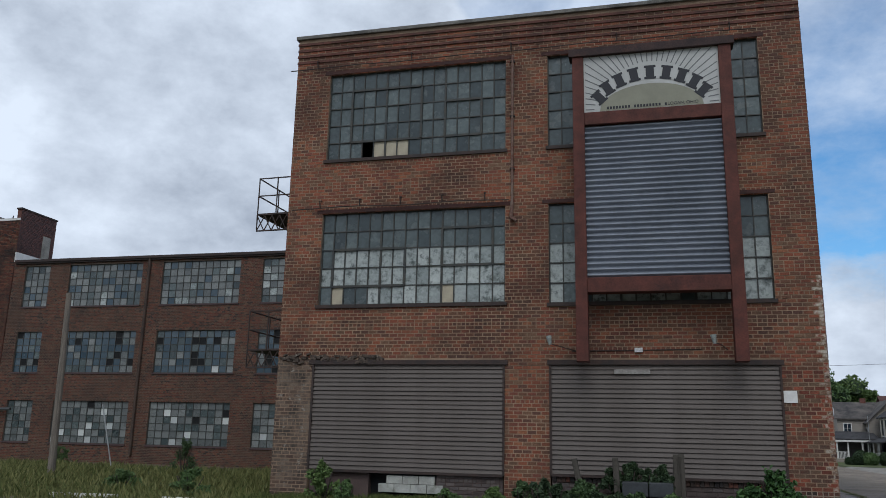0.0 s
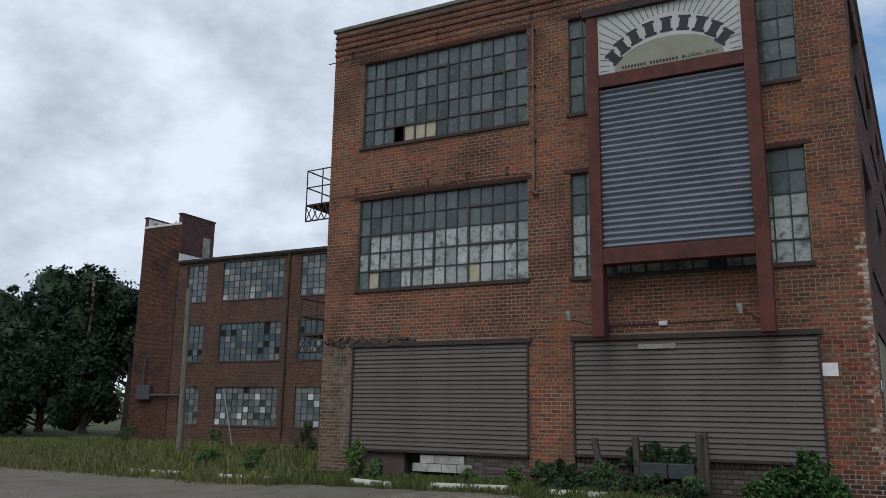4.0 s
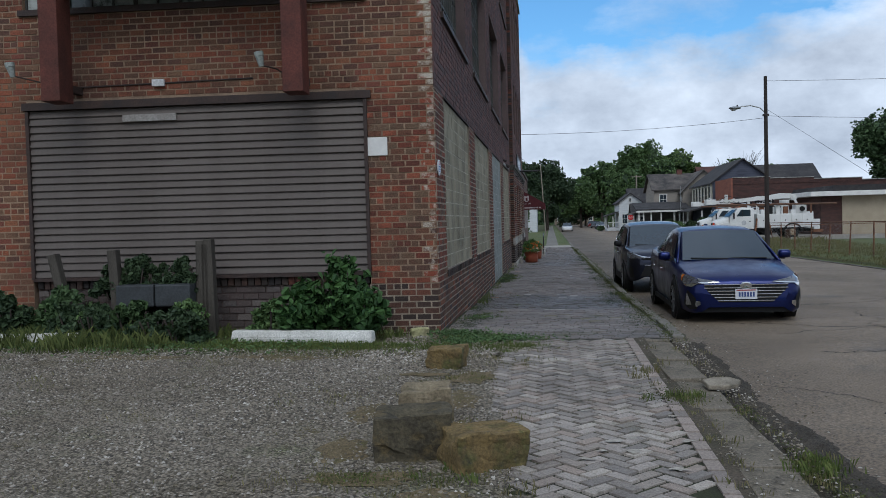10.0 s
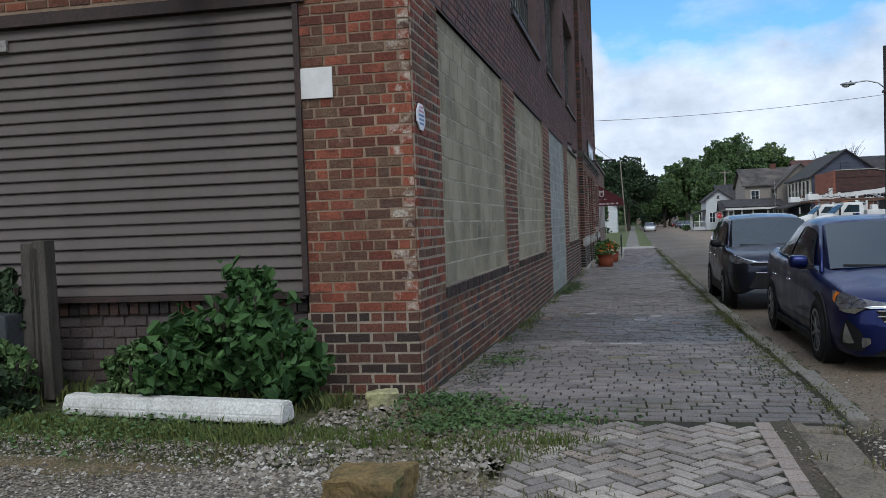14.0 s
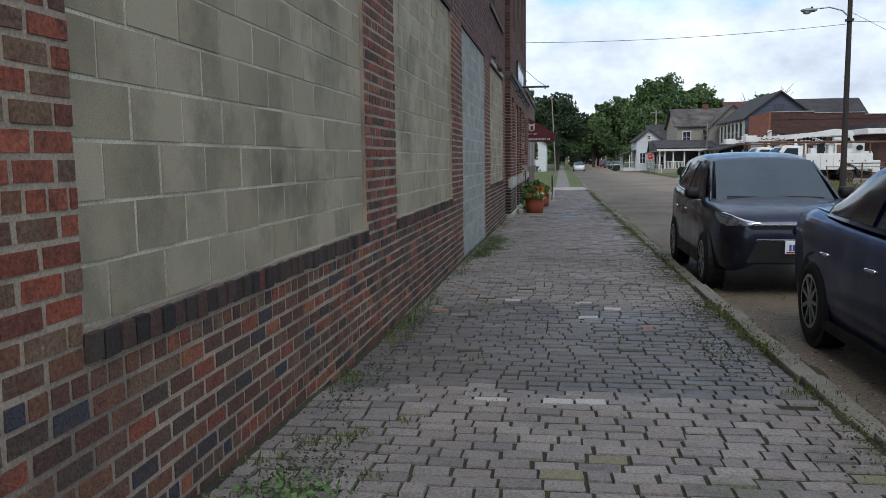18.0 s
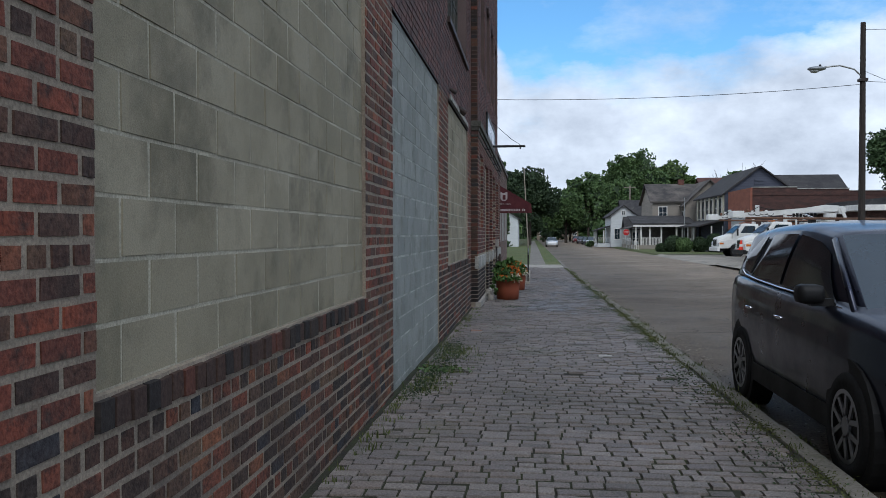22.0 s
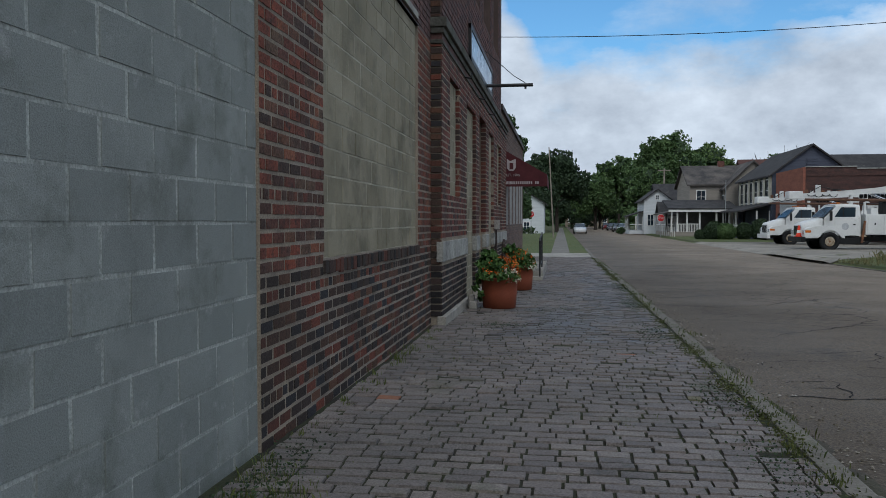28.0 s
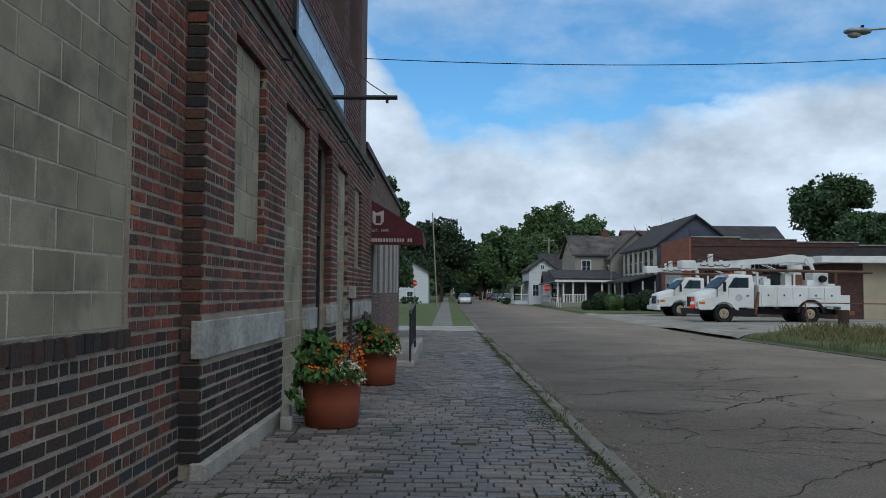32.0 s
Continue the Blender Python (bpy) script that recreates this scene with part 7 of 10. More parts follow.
    loft(bm, [[(X, -w, zc - h), (X, -w, zc + h), (X, w, zc + h), (X, w, zc - h), (X, -w, zc - h)] for X, zc, h, w in ((-5.5, 3.42, 0.16, 0.16), (-5.1, 3.62, 0.2, 0.2), (-4.3, 3.66, 0.22, 0.2), (-3.0, 3.52, 0.16, 0.16), (-1.0, 3.36, 0.15, 0.15), (1.3, 3.22, 0.13, 0.13))])
    part("boom", bm, truck_white, t, "folded white boom")
    part("boom_joint", cyl(B(), (-5.3, -0.3, 3.5), (-5.3, 0.3, 3.5), 0.26, n=14), truck_white, t)
    part("boom_link", obox(B(), Matrix.Translation((-5.3, 0.28, 3.45)) @ Matrix.Rotation(radians(24), 4, "Y"), -0.1, 0.1, -0.06, 0.06, -0.9, 0.3, bevel=0.02), truck_white, t)
    part("hydraulic_ram", cyl(B(), (-4.5, 0.0, 2.6), (-2.6, 0.0, 3.35), 0.07, 0.06, 8), chrome, t)
    part("work_platform", box(B(), 1.28, 2.08, -0.38, 0.38, 3.02, 3.48, bevel=0.05), truck_white, t, "white work platform at the boom tip")
    part("boom_saddle", box(B(), -1.65, -1.5, -0.12, 0.12, 2.12, 3.3), truck_white, t)
    for k in range(7):
        part("cable_coil", cyl(B(), (-2.2 - 0.24 * k, -0.32, 3.2), (-2.36 - 0.24 * k, -0.28, 3.2), 0.13, 0.13, 10), plastic, t)
    hz = random.Random(int(y))
    for k in range(9):
        a = 0.9 - 0.32 * k
        part("hose_fitting", box(B(), a - 0.07, a + 0.08, -0.3 + 0.05 * (k % 3), -0.12, 3.2 + hz.uniform(0, 0.2), 3.45 + hz.uniform(0, 0.25), bevel=0.015), (rusty, truck_white, plastic)[k % 3], t)
    part("hose", tube(B(), [(0.9, 0.2, 3.4), (0.3, 0.25, 3.75), (-0.4, 0.2, 3.6), (-1.2, 0.22, 3.55)], 0.025, 6), plastic, t)
    for s in (-1, 1):
        part("utility_pole_load", cyl(B(), (-8.6, s * 0.85, 2.88), (1.35, s * 0.85, 2.98), 0.085, 0.07, 10), M("pole_load_wood", (0.14, 0.078, 0.05), (0.085, 0.052, 0.038), rough=0.9, scale=2, fine=30), t, "long brown pole carried on the side rack") if s > 0 else None
        for a in (-2.0, -4.1, -6.5):
            part("rack_post", box(B(), a - 0.05, a + 0.05, s * 0.85 - 0.05, s * 0.85 + 0.05, 2.1, 2.84), rusty if a < -6 else truck_white, t)
    for k in range(5):
        a = -2.6 - 0.62 * k
        part("control_box", box(B(), a - hz.uniform(0.12, 0.24), a + 0.2, 0.25, 0.75, 2.12, 2.35 + hz.uniform(0.0, 0.5), bevel=0.03), (truck_white, plastic, truck_white, rusty, truck_white)[k], t)
    part("cable_reel", cyl(B(), (-5.9, 0.60, 2.5), (-5.9, 0.72, 2.5), 0.17, n=16), plastic, t)
    part("jib_mast", box(B(), 0.18, 0.42, -0.12, 0.12, 3.3, 3.86, bevel=0.03), truck_white, t)
    for k in range(4):
        a = 0.75 - 0.42 * k
        part("hose", tube(B(), [(a + 0.22 * math.cos(v), 0.2, 3.30 - (0.10 + 0.06 * (k % 2)) * math.sin(v)) for v in np.linspace(0, math.pi, 8)], 0.022, 6), plastic, t)
    part("outrigger", obox(B(), Matrix.Translation((-1.85, 1.12, 1.2)) @ Matrix.Rotation(radians(-8), 4, "Y"), -0.05, 0.05, -0.06, 0.06, -0.72, 0.55), rusty, t)
    part("ladder_rail", tube(B(), [(-4.2, 0.4, 2.7), (-1.9, 0.4, 2.75)], 0.03, 6), plastic, t)
    return t


bucket_truck(17.0, 61.2, "white bucket truck with folded boom and a brown pole", 4)
bucket_truck(17.6, 71.5, "second white bucket truck parked behind the first", 3)
cone = base("traffic_cone", "orange and white traffic cone standing on a truck bumper", "cone", mw=Matrix.Translation((15.5, 60.6, ground_z(1, 61) + 0.72)))
oran = M("cone_orange", (0.72, 0.055, 0.022), rough=0.5, bump=0)
part("cone_body", lathe(B(), [(0.17, 0.03), (0.13, 0.2), (0.10, 0.36), (0.05, 0.62), (0.03, 0.66)], 16), oran, cone)
part("cone_foot", box(B(), -0.2, 0.2, -0.2, 0.2, 0, 0.035), oran, cone)
part("reflective_band", lathe(B(), [(0.128, 0.22), (0.102, 0.38)], 16), white_paint, cone)

# far parked cars
def far_car(x, y, col, label, turn=0):
    z = road_z(min(max(x, 3.5), 12), min(y, 300))
    m = M("far_paint_" + label.split()[0], col, rough=0.3, metal=0.2, bump=0, tone=0.04, coat=0.8)
    c = base("parked_car", label, "car", mw=Matrix.Translation((x, y, z)) @ Matrix.Rotation(radians(-90 + turn), 4, "Z"), group="far parked cars")
    part("body", loft(B(), [body_section(*s) for s in sed_S]), m, c, smooth=True)
    bm = B()
    loft(bm, [[(X, -a, zb), (X, -w, zr), (X, w, zr), (X, a, zb)] for X, a, zb, w, zr in sed_G], cap=False)
    part("glasshouse", bm, car_glass, c)
    part("roof", loft(B(), [[(X, -w - 0.02, zr + 0.01), (X, 0, zr + 0.03), (X, w + 0.02, zr + 0.01)] for X, a, zb, w, zr in sed_G[1:-1]], cap=False), m, c)
    for s in (-1, 1):
        part("head_light", box(B(), 2.0, 2.2, s * 0.7 - 0.1, s * 0.7 + 0.1, 0.6, 0.7), lens_m, c)
        for X in (1.35, -1.35):
            part("wheel", cyl(B(), (X, s * 0.72, 0.32), (X, s * 0.92, 0.32), 0.32, n=14), tyre_m, c)


far_car(4.4, 128, (0.6, 0.6, 0.6), "silver car parked far down the street")
far_car(11.0, 136, (0.66, 0.66, 0.66), "white car parked far down the street")
far_car(11.2, 150, (0.05, 0.055, 0.07), "dark car parked far down the street")
far_car(11.2, 166, (0.10, 0.10, 0.12), "grey car parked far down the street")
far_car(11.2, 184, (0.28, 0.03, 0.03), "red car parked far down the street")

# ---- poles, wires, signs ----
pole_m = M("creosote_pole", (0.05, 0.042, 0.038), (0.032, 0.028, 0.026), rough=0.9, scale=2, fine=40, stretch=(5, 5, 0.5), bump=0.5)
wire_m = M("black_cable", (0.012, 0.012, 0.012), rough=0.7, bump=0)


def sag(a, b, drop, n=14):
    a, b = Vector(a), Vector(b)
    return [tuple(a.lerp(b, i / n) - Vector((0, 0, drop * 4 * (i / n) * (1 - i / n)))) for i in range(n + 1)]


sl = base("street_lamp_pole", "dark wooden utility pole with a curved street lamp arm", "street lamp")
PX, PY = 13.4, 35.0
part("pole", cyl(B(), (PX, PY, -0.6), (PX, PY, 9.05), 0.135, 0.09, 12), pole_m, sl)
arm = [(PX, PY, 7.05), (PX - 0.3, PY, 7.35), (PX - 0.8, PY, 7.50), (PX - 1.35, PY, 7.45)]
part("lamp_arm", tube(B(), arm, 0.03, 8), M("galv", (0.35, 0.36, 0.36)), sl)
bm = B()
bmesh.ops.create_uvsphere(bm, u_segments=16, v_segments=8, radius=1.0, matrix=Matrix.Translation((PX - 1.62, PY, 7.40)) @ Matrix.Diagonal((0.34, 0.17, 0.09, 1)))
part("lamp_head", bm, M("lamp_grey", (0.26, 0.28, 0.30), rough=0.4, metal=0.3, bump=0), sl, smooth=True)
bm = B()
bmesh.ops.create_uvsphere(bm, u_segments=14, v_segments=8, radius=1.0, matrix=Matrix.Translation((PX - 1.7, PY, 7.33)) @ Matrix.Diagonal((0.17, 0.12, 0.09, 1)))
part("lamp_lens", bm, M("lamp_lens", (0.4, 0.42, 0.42), rough=0.2, bump=0), sl, smooth=True)
part("photo_cell", cyl(B(), (PX - 1.5, PY, 7.46), (PX - 1.5, PY, 7.55), 0.04, n=10), plastic, sl)
part("hardware", box(B(), PX - 0.14, PX + 0.14, PY - 0.14, PY + 0.14, 6.9, 7.0), steel_dark, sl)


def wire(a, b, drop, label="thin overhead cable across the street", r=0.010):
    w = base("overhead_wire", label, "wire", group="overhead wires")
    part("cable", tube(B(), sag(a, b, drop), r, 5), wire_m, w)


wire((PX, PY, 6.80), (-0.1, 33.6, 6.27), 0.18)
wire((PX, PY, 8.8), (60, 30, 9.8), 0.9)
wire((PX, PY, 6.9), (60, 32, 6.6), 0.8)
wire((PX, PY, 7.3), (17.5, 20, -0.1), 0.0, "thin guy wire of the lamp pole", 0.008)


def upole(x, y, h, label, arms=1, lean=0.0, r=0.16):
    p = base("utility_pole", label, "utility pole", group="far utility poles")
    z = ground_z(1, min(y, 48)) - 0.2
    part("pole", cyl(B(), (x, y, z), (x + lean, y, z + h), r, r * 0.7, 8), wood_pole, p)
    for k in range(arms):
        part("cross_arm", box(B(), x + lean - 0.9, x + lean + 0.9, y - 0.06, y + 0.06, z + h - 0.35 - 0.7 * k, z + h - 0.23 - 0.7 * k), wood_pole, p)
        for d in (-0.8, -0.4, 0.4, 0.8):
            part("insulator", cyl(B(), (x + lean + d, y, z + h - 0.23 - 0.7 * k), (x + lean + d, y, z + h - 0.1 - 0.7 * k), 0.04, n=6), plastic, p)


upole(16.3, 130, 9.4, "grey wooden utility pole down the street")
upole(54, 92, 9.6, "wooden utility pole with cross arms behind the low building", 2)
upole(1.0, 92, 9.2, "slim pale pole beside the far pavement", 0, -0.5, 0.075)
upole(-47, 33, 9.5, "wooden utility pole with cross arm among trees", 1)
fp = base("flag_pole", "slim pale metal pole before the grey house", "pole")
part("pole", cyl(B(), (18.6, 98, -0.5), (18.6, 98, 5.4), 0.05, 0.035, 8), M("galv", (0.35, 0.36, 0.36)), fp)

sign_red = M("stop_red", (0.50, 0.025, 0.03), (0.44, 0.02, 0.025), rough=0.4, bump=0, tone=0.04)


def stop_sign(x, y, zc, label):
    z = ground_z(1, min(y, 48)) - 0.1
    s = base("stop_sign", label, "stop sign", group="stop signs", mw=Matrix.Translation((x, y, 0)))
    oct8 = lambda r: [(r * math.cos(radians(22.5 + 45 * k)), zc + r * math.sin(radians(22.5 + 45 * k))) for k in range(8)]
    part("post", box(B(), -0.03, 0.03, 0.0, 0.04, z, zc + 0.35), M("galv", (0.35, 0.36, 0.36)), s)
    part("plate_edge", prism(B(), oct8(0.41), "y", -0.02, -0.01), white_paint, s)
    part("plate", prism(B(), oct8(0.385), "y", -0.026, -0.021), sign_red, s)
    wall_text("legend", "STOP", 0.30, white_paint, s, Matrix.Translation((0, -0.031, zc)))


stop_sign(12.45, 101, 1.5, "red octagonal stop sign beside the lawn")
stop_sign(-1.9, 110, 2.0, "red octagonal stop sign at the far pavement")

# ---- far pavement, lawns, kerbs ----
fw = sheet("pavement_far", [1.22, 2.18], [53, 70, 90, 140, 220], lambda x, y: ground_z(1, y) - 0.02, M("footpath_concrete", (0.18, 0.167, 0.145), (0.13, 0.12, 0.105), rough=0.95, scale=0.8, fine=40, tone=0.3), "pale concrete pavement running on past the annex")
cr = sheet("crossing", [-8, -2, 0, 2, 3.2], [48.2, 50, 53], lambda x, y: ground_z(1, y) - 0.03, concrete, "worn concrete driveway across the pavement")
APX = [12.15, 12.42, 12.6, 12.75, 13.15, 14, 16, 18, 22, 30, 44]


def lawn_z(x, y):
    return ground_z(1, y) - 0.03 + (0.05 if x > 13 else -0.16 if 12.3 < x < 12.55 else -0.05 if 12.3 < x < 13 else 0.0)


co = []
for t in np.linspace(0, 1, 14):
    for x in APX:
        y0 = 45.0 + 1.25 * max(0.0, min(x, 18.0) - 12.4)
        y = y0 + (78.0 - y0) * t
        co.append((x, y, max(ground_z(1, y) - 0.010 - 0.11 * max(0.0, min(1.0, (12.75 - x) / 0.45)), lawn_z(x, y) + 0.02 if y < 53 else -9.0)))
apron_me = quads_mesh("apron", co, [(j * 11 + i, j * 11 + i + 1, j * 11 + i + 12, j * 11 + i + 11) for j in range(13) for i in range(10)])
tagged(link("apron", apron_me, M("apron_concrete", (0.27, 0.245, 0.205), (0.19, 0.172, 0.145), rough=0.92, scale=0.5, fine=40, bump=0.5, stain=((0.11, 0.10, 0.085), 0.4, 0.5, 0.75))), "worn concrete yard before the brick garage", "ground", kind="structure")
for x0, x1, y0, y1, nm in ((-9, 1.22, 53, 130, "lawn_strip"), (2.18, 3.15, 53, 220, "verge"), (12.5, 19, 76, 130, "lawn_far"), (12.4, 60, -60, 52, "lawn_side")):
    xs, ys = sorted({*np.linspace(x0, x1, 6), *((12.7, 13.1) if x1 > 13 else ())}), np.linspace(y0, y1, 12)
    sheet(nm, list(xs), list(ys), lawn_z, M("lawn_green", (0.066, 0.092, 0.030), (0.105, 0.112, 0.045), rough=1.0, scale=0.5, fine=30, bump=0.8, dist=0.04, tone=0.4), "mown green lawn beside the street")

# ---- houses ----
def house(name, label, x0, x1, y0, y1, z0, zw, zr, ridge, wall_mat, roof_mat, wins, over=0.35, porch=None, chim=None):
    """Walls, gabled roof (ridge 'x' or 'y'), windows as (face, a, b, c, d): face 'S' looks to -y and 'W' to -x."""
    h = base(name, label, "house", group="houses")
    xm, ym = (x0 + x1) / 2, (y0 + y1) / 2
    bm = box(B(), x0, x1, y0, y1, z0, zw)
    if ridge == "y":
        prism(bm, [(x0, zw), (x1, zw), (xm, zr)], "y", y0, y1)
    else:
        prism(bm, [(y0, zw), (y1, zw), (ym, zr)], "x", x0, x1)
    part("wall", bm, wall_mat, h)
    bm = B()
    sl_ = (zr - zw) / ((x1 - x0) / 2 if ridge == "y" else (y1 - y0) / 2)
    d = over * sl_
    if ridge == "y":
        for a, s in ((x0, -1), (x1, 1)):
            prism(bm, [(a + s * over, zw - d), (xm, zr), (xm, zr + 0.16), (a + s * over, zw - d + 0.16)], "y", y0 - over, y1 + over)
    else:
        for a, s in ((y0, -1), (y1, 1)):
            prism(bm, [(a + s * over, zw - d), (ym, zr), (ym, zr + 0.16), (a + s * over, zw - d + 0.16)], "x", x0 - over, x1 + over)
    part("roof", bm, roof_mat, h)
    for f, a, b, c, e in wins:
        if f == "S":
            w = part("window", box(B(), a, b, y0 - 0.03, y0 + 0.02, c, e), car_glass, h)
            bm = B()
            for q in ((a - 0.1, a, c, e), (b, b + 0.1, c, e), (a - 0.1, b + 0.1, e, e + 0.1), (a - 0.1, b + 0.1, c - 0.1, c), ((a + b) / 2 - 0.02, (a + b) / 2 + 0.02, c, e), (a, b, (c + e) / 2 - 0.02, (c + e) / 2 + 0.02)):
                box(bm, q[0], q[1], y0 - 0.07, y0 + 0.01, q[2], q[3])
        else:
            w = part("window", box(B(), x0 - 0.03, x0 + 0.02, a, b, c, e), car_glass, h)
            bm = B()
            for q in ((a - 0.1, a, c, e), (b, b + 0.1, c, e), (a - 0.1, b + 0.1, e, e + 0.1), (a - 0.1, b + 0.1, c - 0.1, c), (a, b, (c + e) / 2 - 0.02, (c + e) / 2 + 0.02)):
                box(bm, x0 - 0.07, x0 + 0.01, q[0], q[1], q[2], q[3])
        part("frame", bm, white_paint, w)
    if porch:
        px0, px1, py0, py1, pz, n = porch
        bm = B()
        prism(bm, [(px0 - 0.3, pz), (px1 + 0.3, pz + 0.75), (px1 + 0.3, pz + 0.9), (px0 - 0.3, pz + 0.15)], "y", py0 - 0.3, py1 + 0.3)
        part("porch_roof", bm, roof_mat, h)
        part("porch_floor", box(B(), px0, px1, py0, py1, z0, z0 + 0.5), wall_mat, h)
        for k in range(n):
            yy = py0 + (py1 - py0) * k / max(1, n - 1)
            part("porch_post", box(B(), px0 - 0.07, px0 + 0.07, yy - 0.07, yy + 0.07, z0 + 0.5, pz + 0.1), white_paint, h)
        for k in range(3):
            xx = px0 + (px1 - px0) * k / 2
            part("porch_post", box(B(), xx - 0.07, xx + 0.07, py0 - 0.07, py0 + 0.07, z0 + 0.5, pz + 0.1), white_paint, h)
        part("porch_rail", box(B(), px0 - 0.04, px0 + 0.04, py0, py1, z0 + 1.25, z0 + 1.33), white_paint, h)
        part("porch_rail", box(B(), px0, px1, py0 - 0.04, py0 + 0.04, z0 + 1.25, z0 + 1.33), white_paint, h)
        for k in range(16):
            yy = py0 + (py1 - py0) * k / 15
            part("baluster", box(B(), px0 - 0.03, px0 + 0.03, yy - 0.03, yy + 0.03, z0 + 0.5, z0 + 1.25), white_paint, h)
    if chim:
        part("chimney", box(B(), chim[0] - 0.35, chim[0] + 0.35, chim[1] - 0.35, chim[1] + 0.35, zw, chim[2]), MATS["brick_plain"], h)
    return h


clap = lambda n, c, c2: M(n, c, c2, rough=0.75, scale=0.8, fine=14, stretch=(0.4, 0.4, 9), bump=0.4, dist=0.02, tone=0.12)
grey_clap, white_clap, slate_clap = clap("grey_siding", (0.30, 0.268, 0.23), (0.25, 0.225, 0.195)), clap("white_siding", (0.60, 0.62, 0.63), (0.50, 0.52, 0.53)), clap("slate_siding", (0.085, 0.094, 0.125), (0.068, 0.076, 0.104))
shingle = M("shingles", (0.055, 0.052, 0.052), (0.035, 0.034, 0.036), rough=0.95, scale=0.9, fine=14, bump=0.6, dist=0.03, tone=0.35, stain=((0.12, 0.115, 0.10), 0.8, 0.6, 0.75))
shingle_old = M("old_shingles", (0.12, 0.105, 0.092), (0.045, 0.042, 0.042), rough=0.95, scale=0.7, fine=14, bump=0.6, dist=0.03, tone=0.4, stain=((0.33, 0.33, 0.32), 0.5, 0.68, 0.74))
GZ = -0.55
house("dark_gable_house", "two-storey house with slate-blue gable and dark shingle roof", 20.9, 27.8, 88.8, 103, GZ, 5.45, 8.05, "y", slate_clap, shingle, [("W", 90 + 2.1 * k, 91 + 2.1 * k, 3.0, 5.0) for k in range(6)],
      porch=(18.6, 20.9, 89.5, 102.5, 2.0, 5))
gv = base("gable_vent", "square slate-blue louvred vent in the gable", "vent")
for k in range(6):
    part("slat", box(B(), 23.85, 24.75, 88.70, 88.80, 6.0 + 0.15 * k, 6.12 + 0.15 * k), slate_clap, gv)
cream = M("cream_trim", (0.50, 0.47, 0.38), (0.42, 0.39, 0.31), rough=0.7)
trim_h = base("house_front_trim", "cream wall strips between the tall upper windows", "trim", kind="structure")
for k in range(7):
    part("strip", box(B(), 20.80, 20.92, 88.9 + 2.1 * k, 89.75 + 2.1 * k, 2.7, 5.3), cream, trim_h)
house("long_roof_house", "rear wing with a long dark shingle roof", 27.0, 34.2, 92, 100, GZ, 5.2, 7.6, "x", slate_clap, shingle, [])
house("grey_house", "grey two-storey clapboard house with patched old roof and white porch", 16.2, 24.0, 106, 116, GZ, 5.3, 7.6, "x", grey_clap, shingle_old, [("S", 17.0, 17.9, 3.2, 4.6)], porch=(13.4, 16.2, 104, 114, 1.9, 5), chim=(20.5, 111, 8.3))
house("grey_cross_gable", "grey clapboard cross gable with a round vent window", 19.8, 25.5, 104, 112, GZ, 4.9, 7.7, "y", grey_clap, shingle_old, [("W", 105, 106, 2.6, 4.0)])
rv = base("satellite_dish", "dark round dish on the grey gable wall", "dish")
part("dish", cyl(B(), (22.45, 103.75, 4.0), (22.45, 103.9, 4.0), 0.42, 0.46, 20), plastic, rv)
part("rim", cyl(B(), (22.45, 103.86, 4.0), (22.45, 103.93, 4.0), 0.5, 0.52, 20), grey_clap, rv)
fpz = base("front_porch", "open white-posted porch with dark shingle roof before the grey house", "porch")
part("porch_roof", prism(B(), [(99.3, 2.38), (105.0, 3.42), (105.0, 3.54), (99.3, 2.52)], "x", 13.0, 20.2), shingle, fpz)
part("fascia", box(B(), 13.05, 20.15, 99.32, 99.42, 2.12, 2.36), white_paint, fpz)
part("porch_floor", box(B(), 13.3, 20.0, 99.6, 104.0, GZ, GZ + 0.55), grey_clap, fpz)
part("back_wall", box(B(), 14.6, 20.0, 103.7, 103.95, GZ, 2.9), M("porch_wall_grey", (0.15, 0.145, 0.14), (0.11, 0.105, 0.10), rough=0.8), fpz)
for x in (13.4, 14.0, 15.0, 16.3, 18.0, 19.8):
    part("porch_post", box(B(), x - 0.08, x + 0.08, 99.65, 99.8, GZ + 0.5, 2.2), white_paint, fpz)
part("porch_rail", box(B(), 14.0, 16.3, 99.68, 99.76, GZ + 1.35, GZ + 1.43), white_paint, fpz)
for k in range(14):
    part("baluster", box(B(), 14.1 + 0.165 * k, 14.16 + 0.165 * k, 99.69, 99.75, GZ + 0.55, GZ + 1.36), white_paint, fpz)
house("white_house", "narrow white clapboard house with a dark gabled roof", 12.4, 15.9, 119, 128, GZ, 3.9, 5.25, "y", white_clap, shingle, [("S", 13.9, 14.3, 4.0, 4.5), ("S", 12.9, 13.6, 0.6, 2.0)], porch=(10.6, 12.4, 120, 126, 1.7, 4))
house("dark_roof_wing", "white side wing under a steep dark roof", 14.4, 18.6, 121.5, 128, GZ, 4.0, 6.1, "x", white_clap, shingle, [])
house("low_porch_wing", "low white porch wing with a dark roof", 14.2, 18.4, 115.5, 119, GZ, 2.1, 3.5, "x", white_clap, shingle, [("S", 15.0, 15.7, 0.3, 1.5), ("S", 16.6, 17.3, 0.3, 1.5)])
house("brown_roof_house", "far house with a red-brown roof behind the gables", 25.0, 31.0, 118, 126, GZ, 6.3, 9.1, "x", grey_clap, M("brown_shingles", (0.10, 0.05, 0.042), (0.07, 0.038, 0.034), rough=0.95, scale=0.8, fine=14, tone=0.3), [])
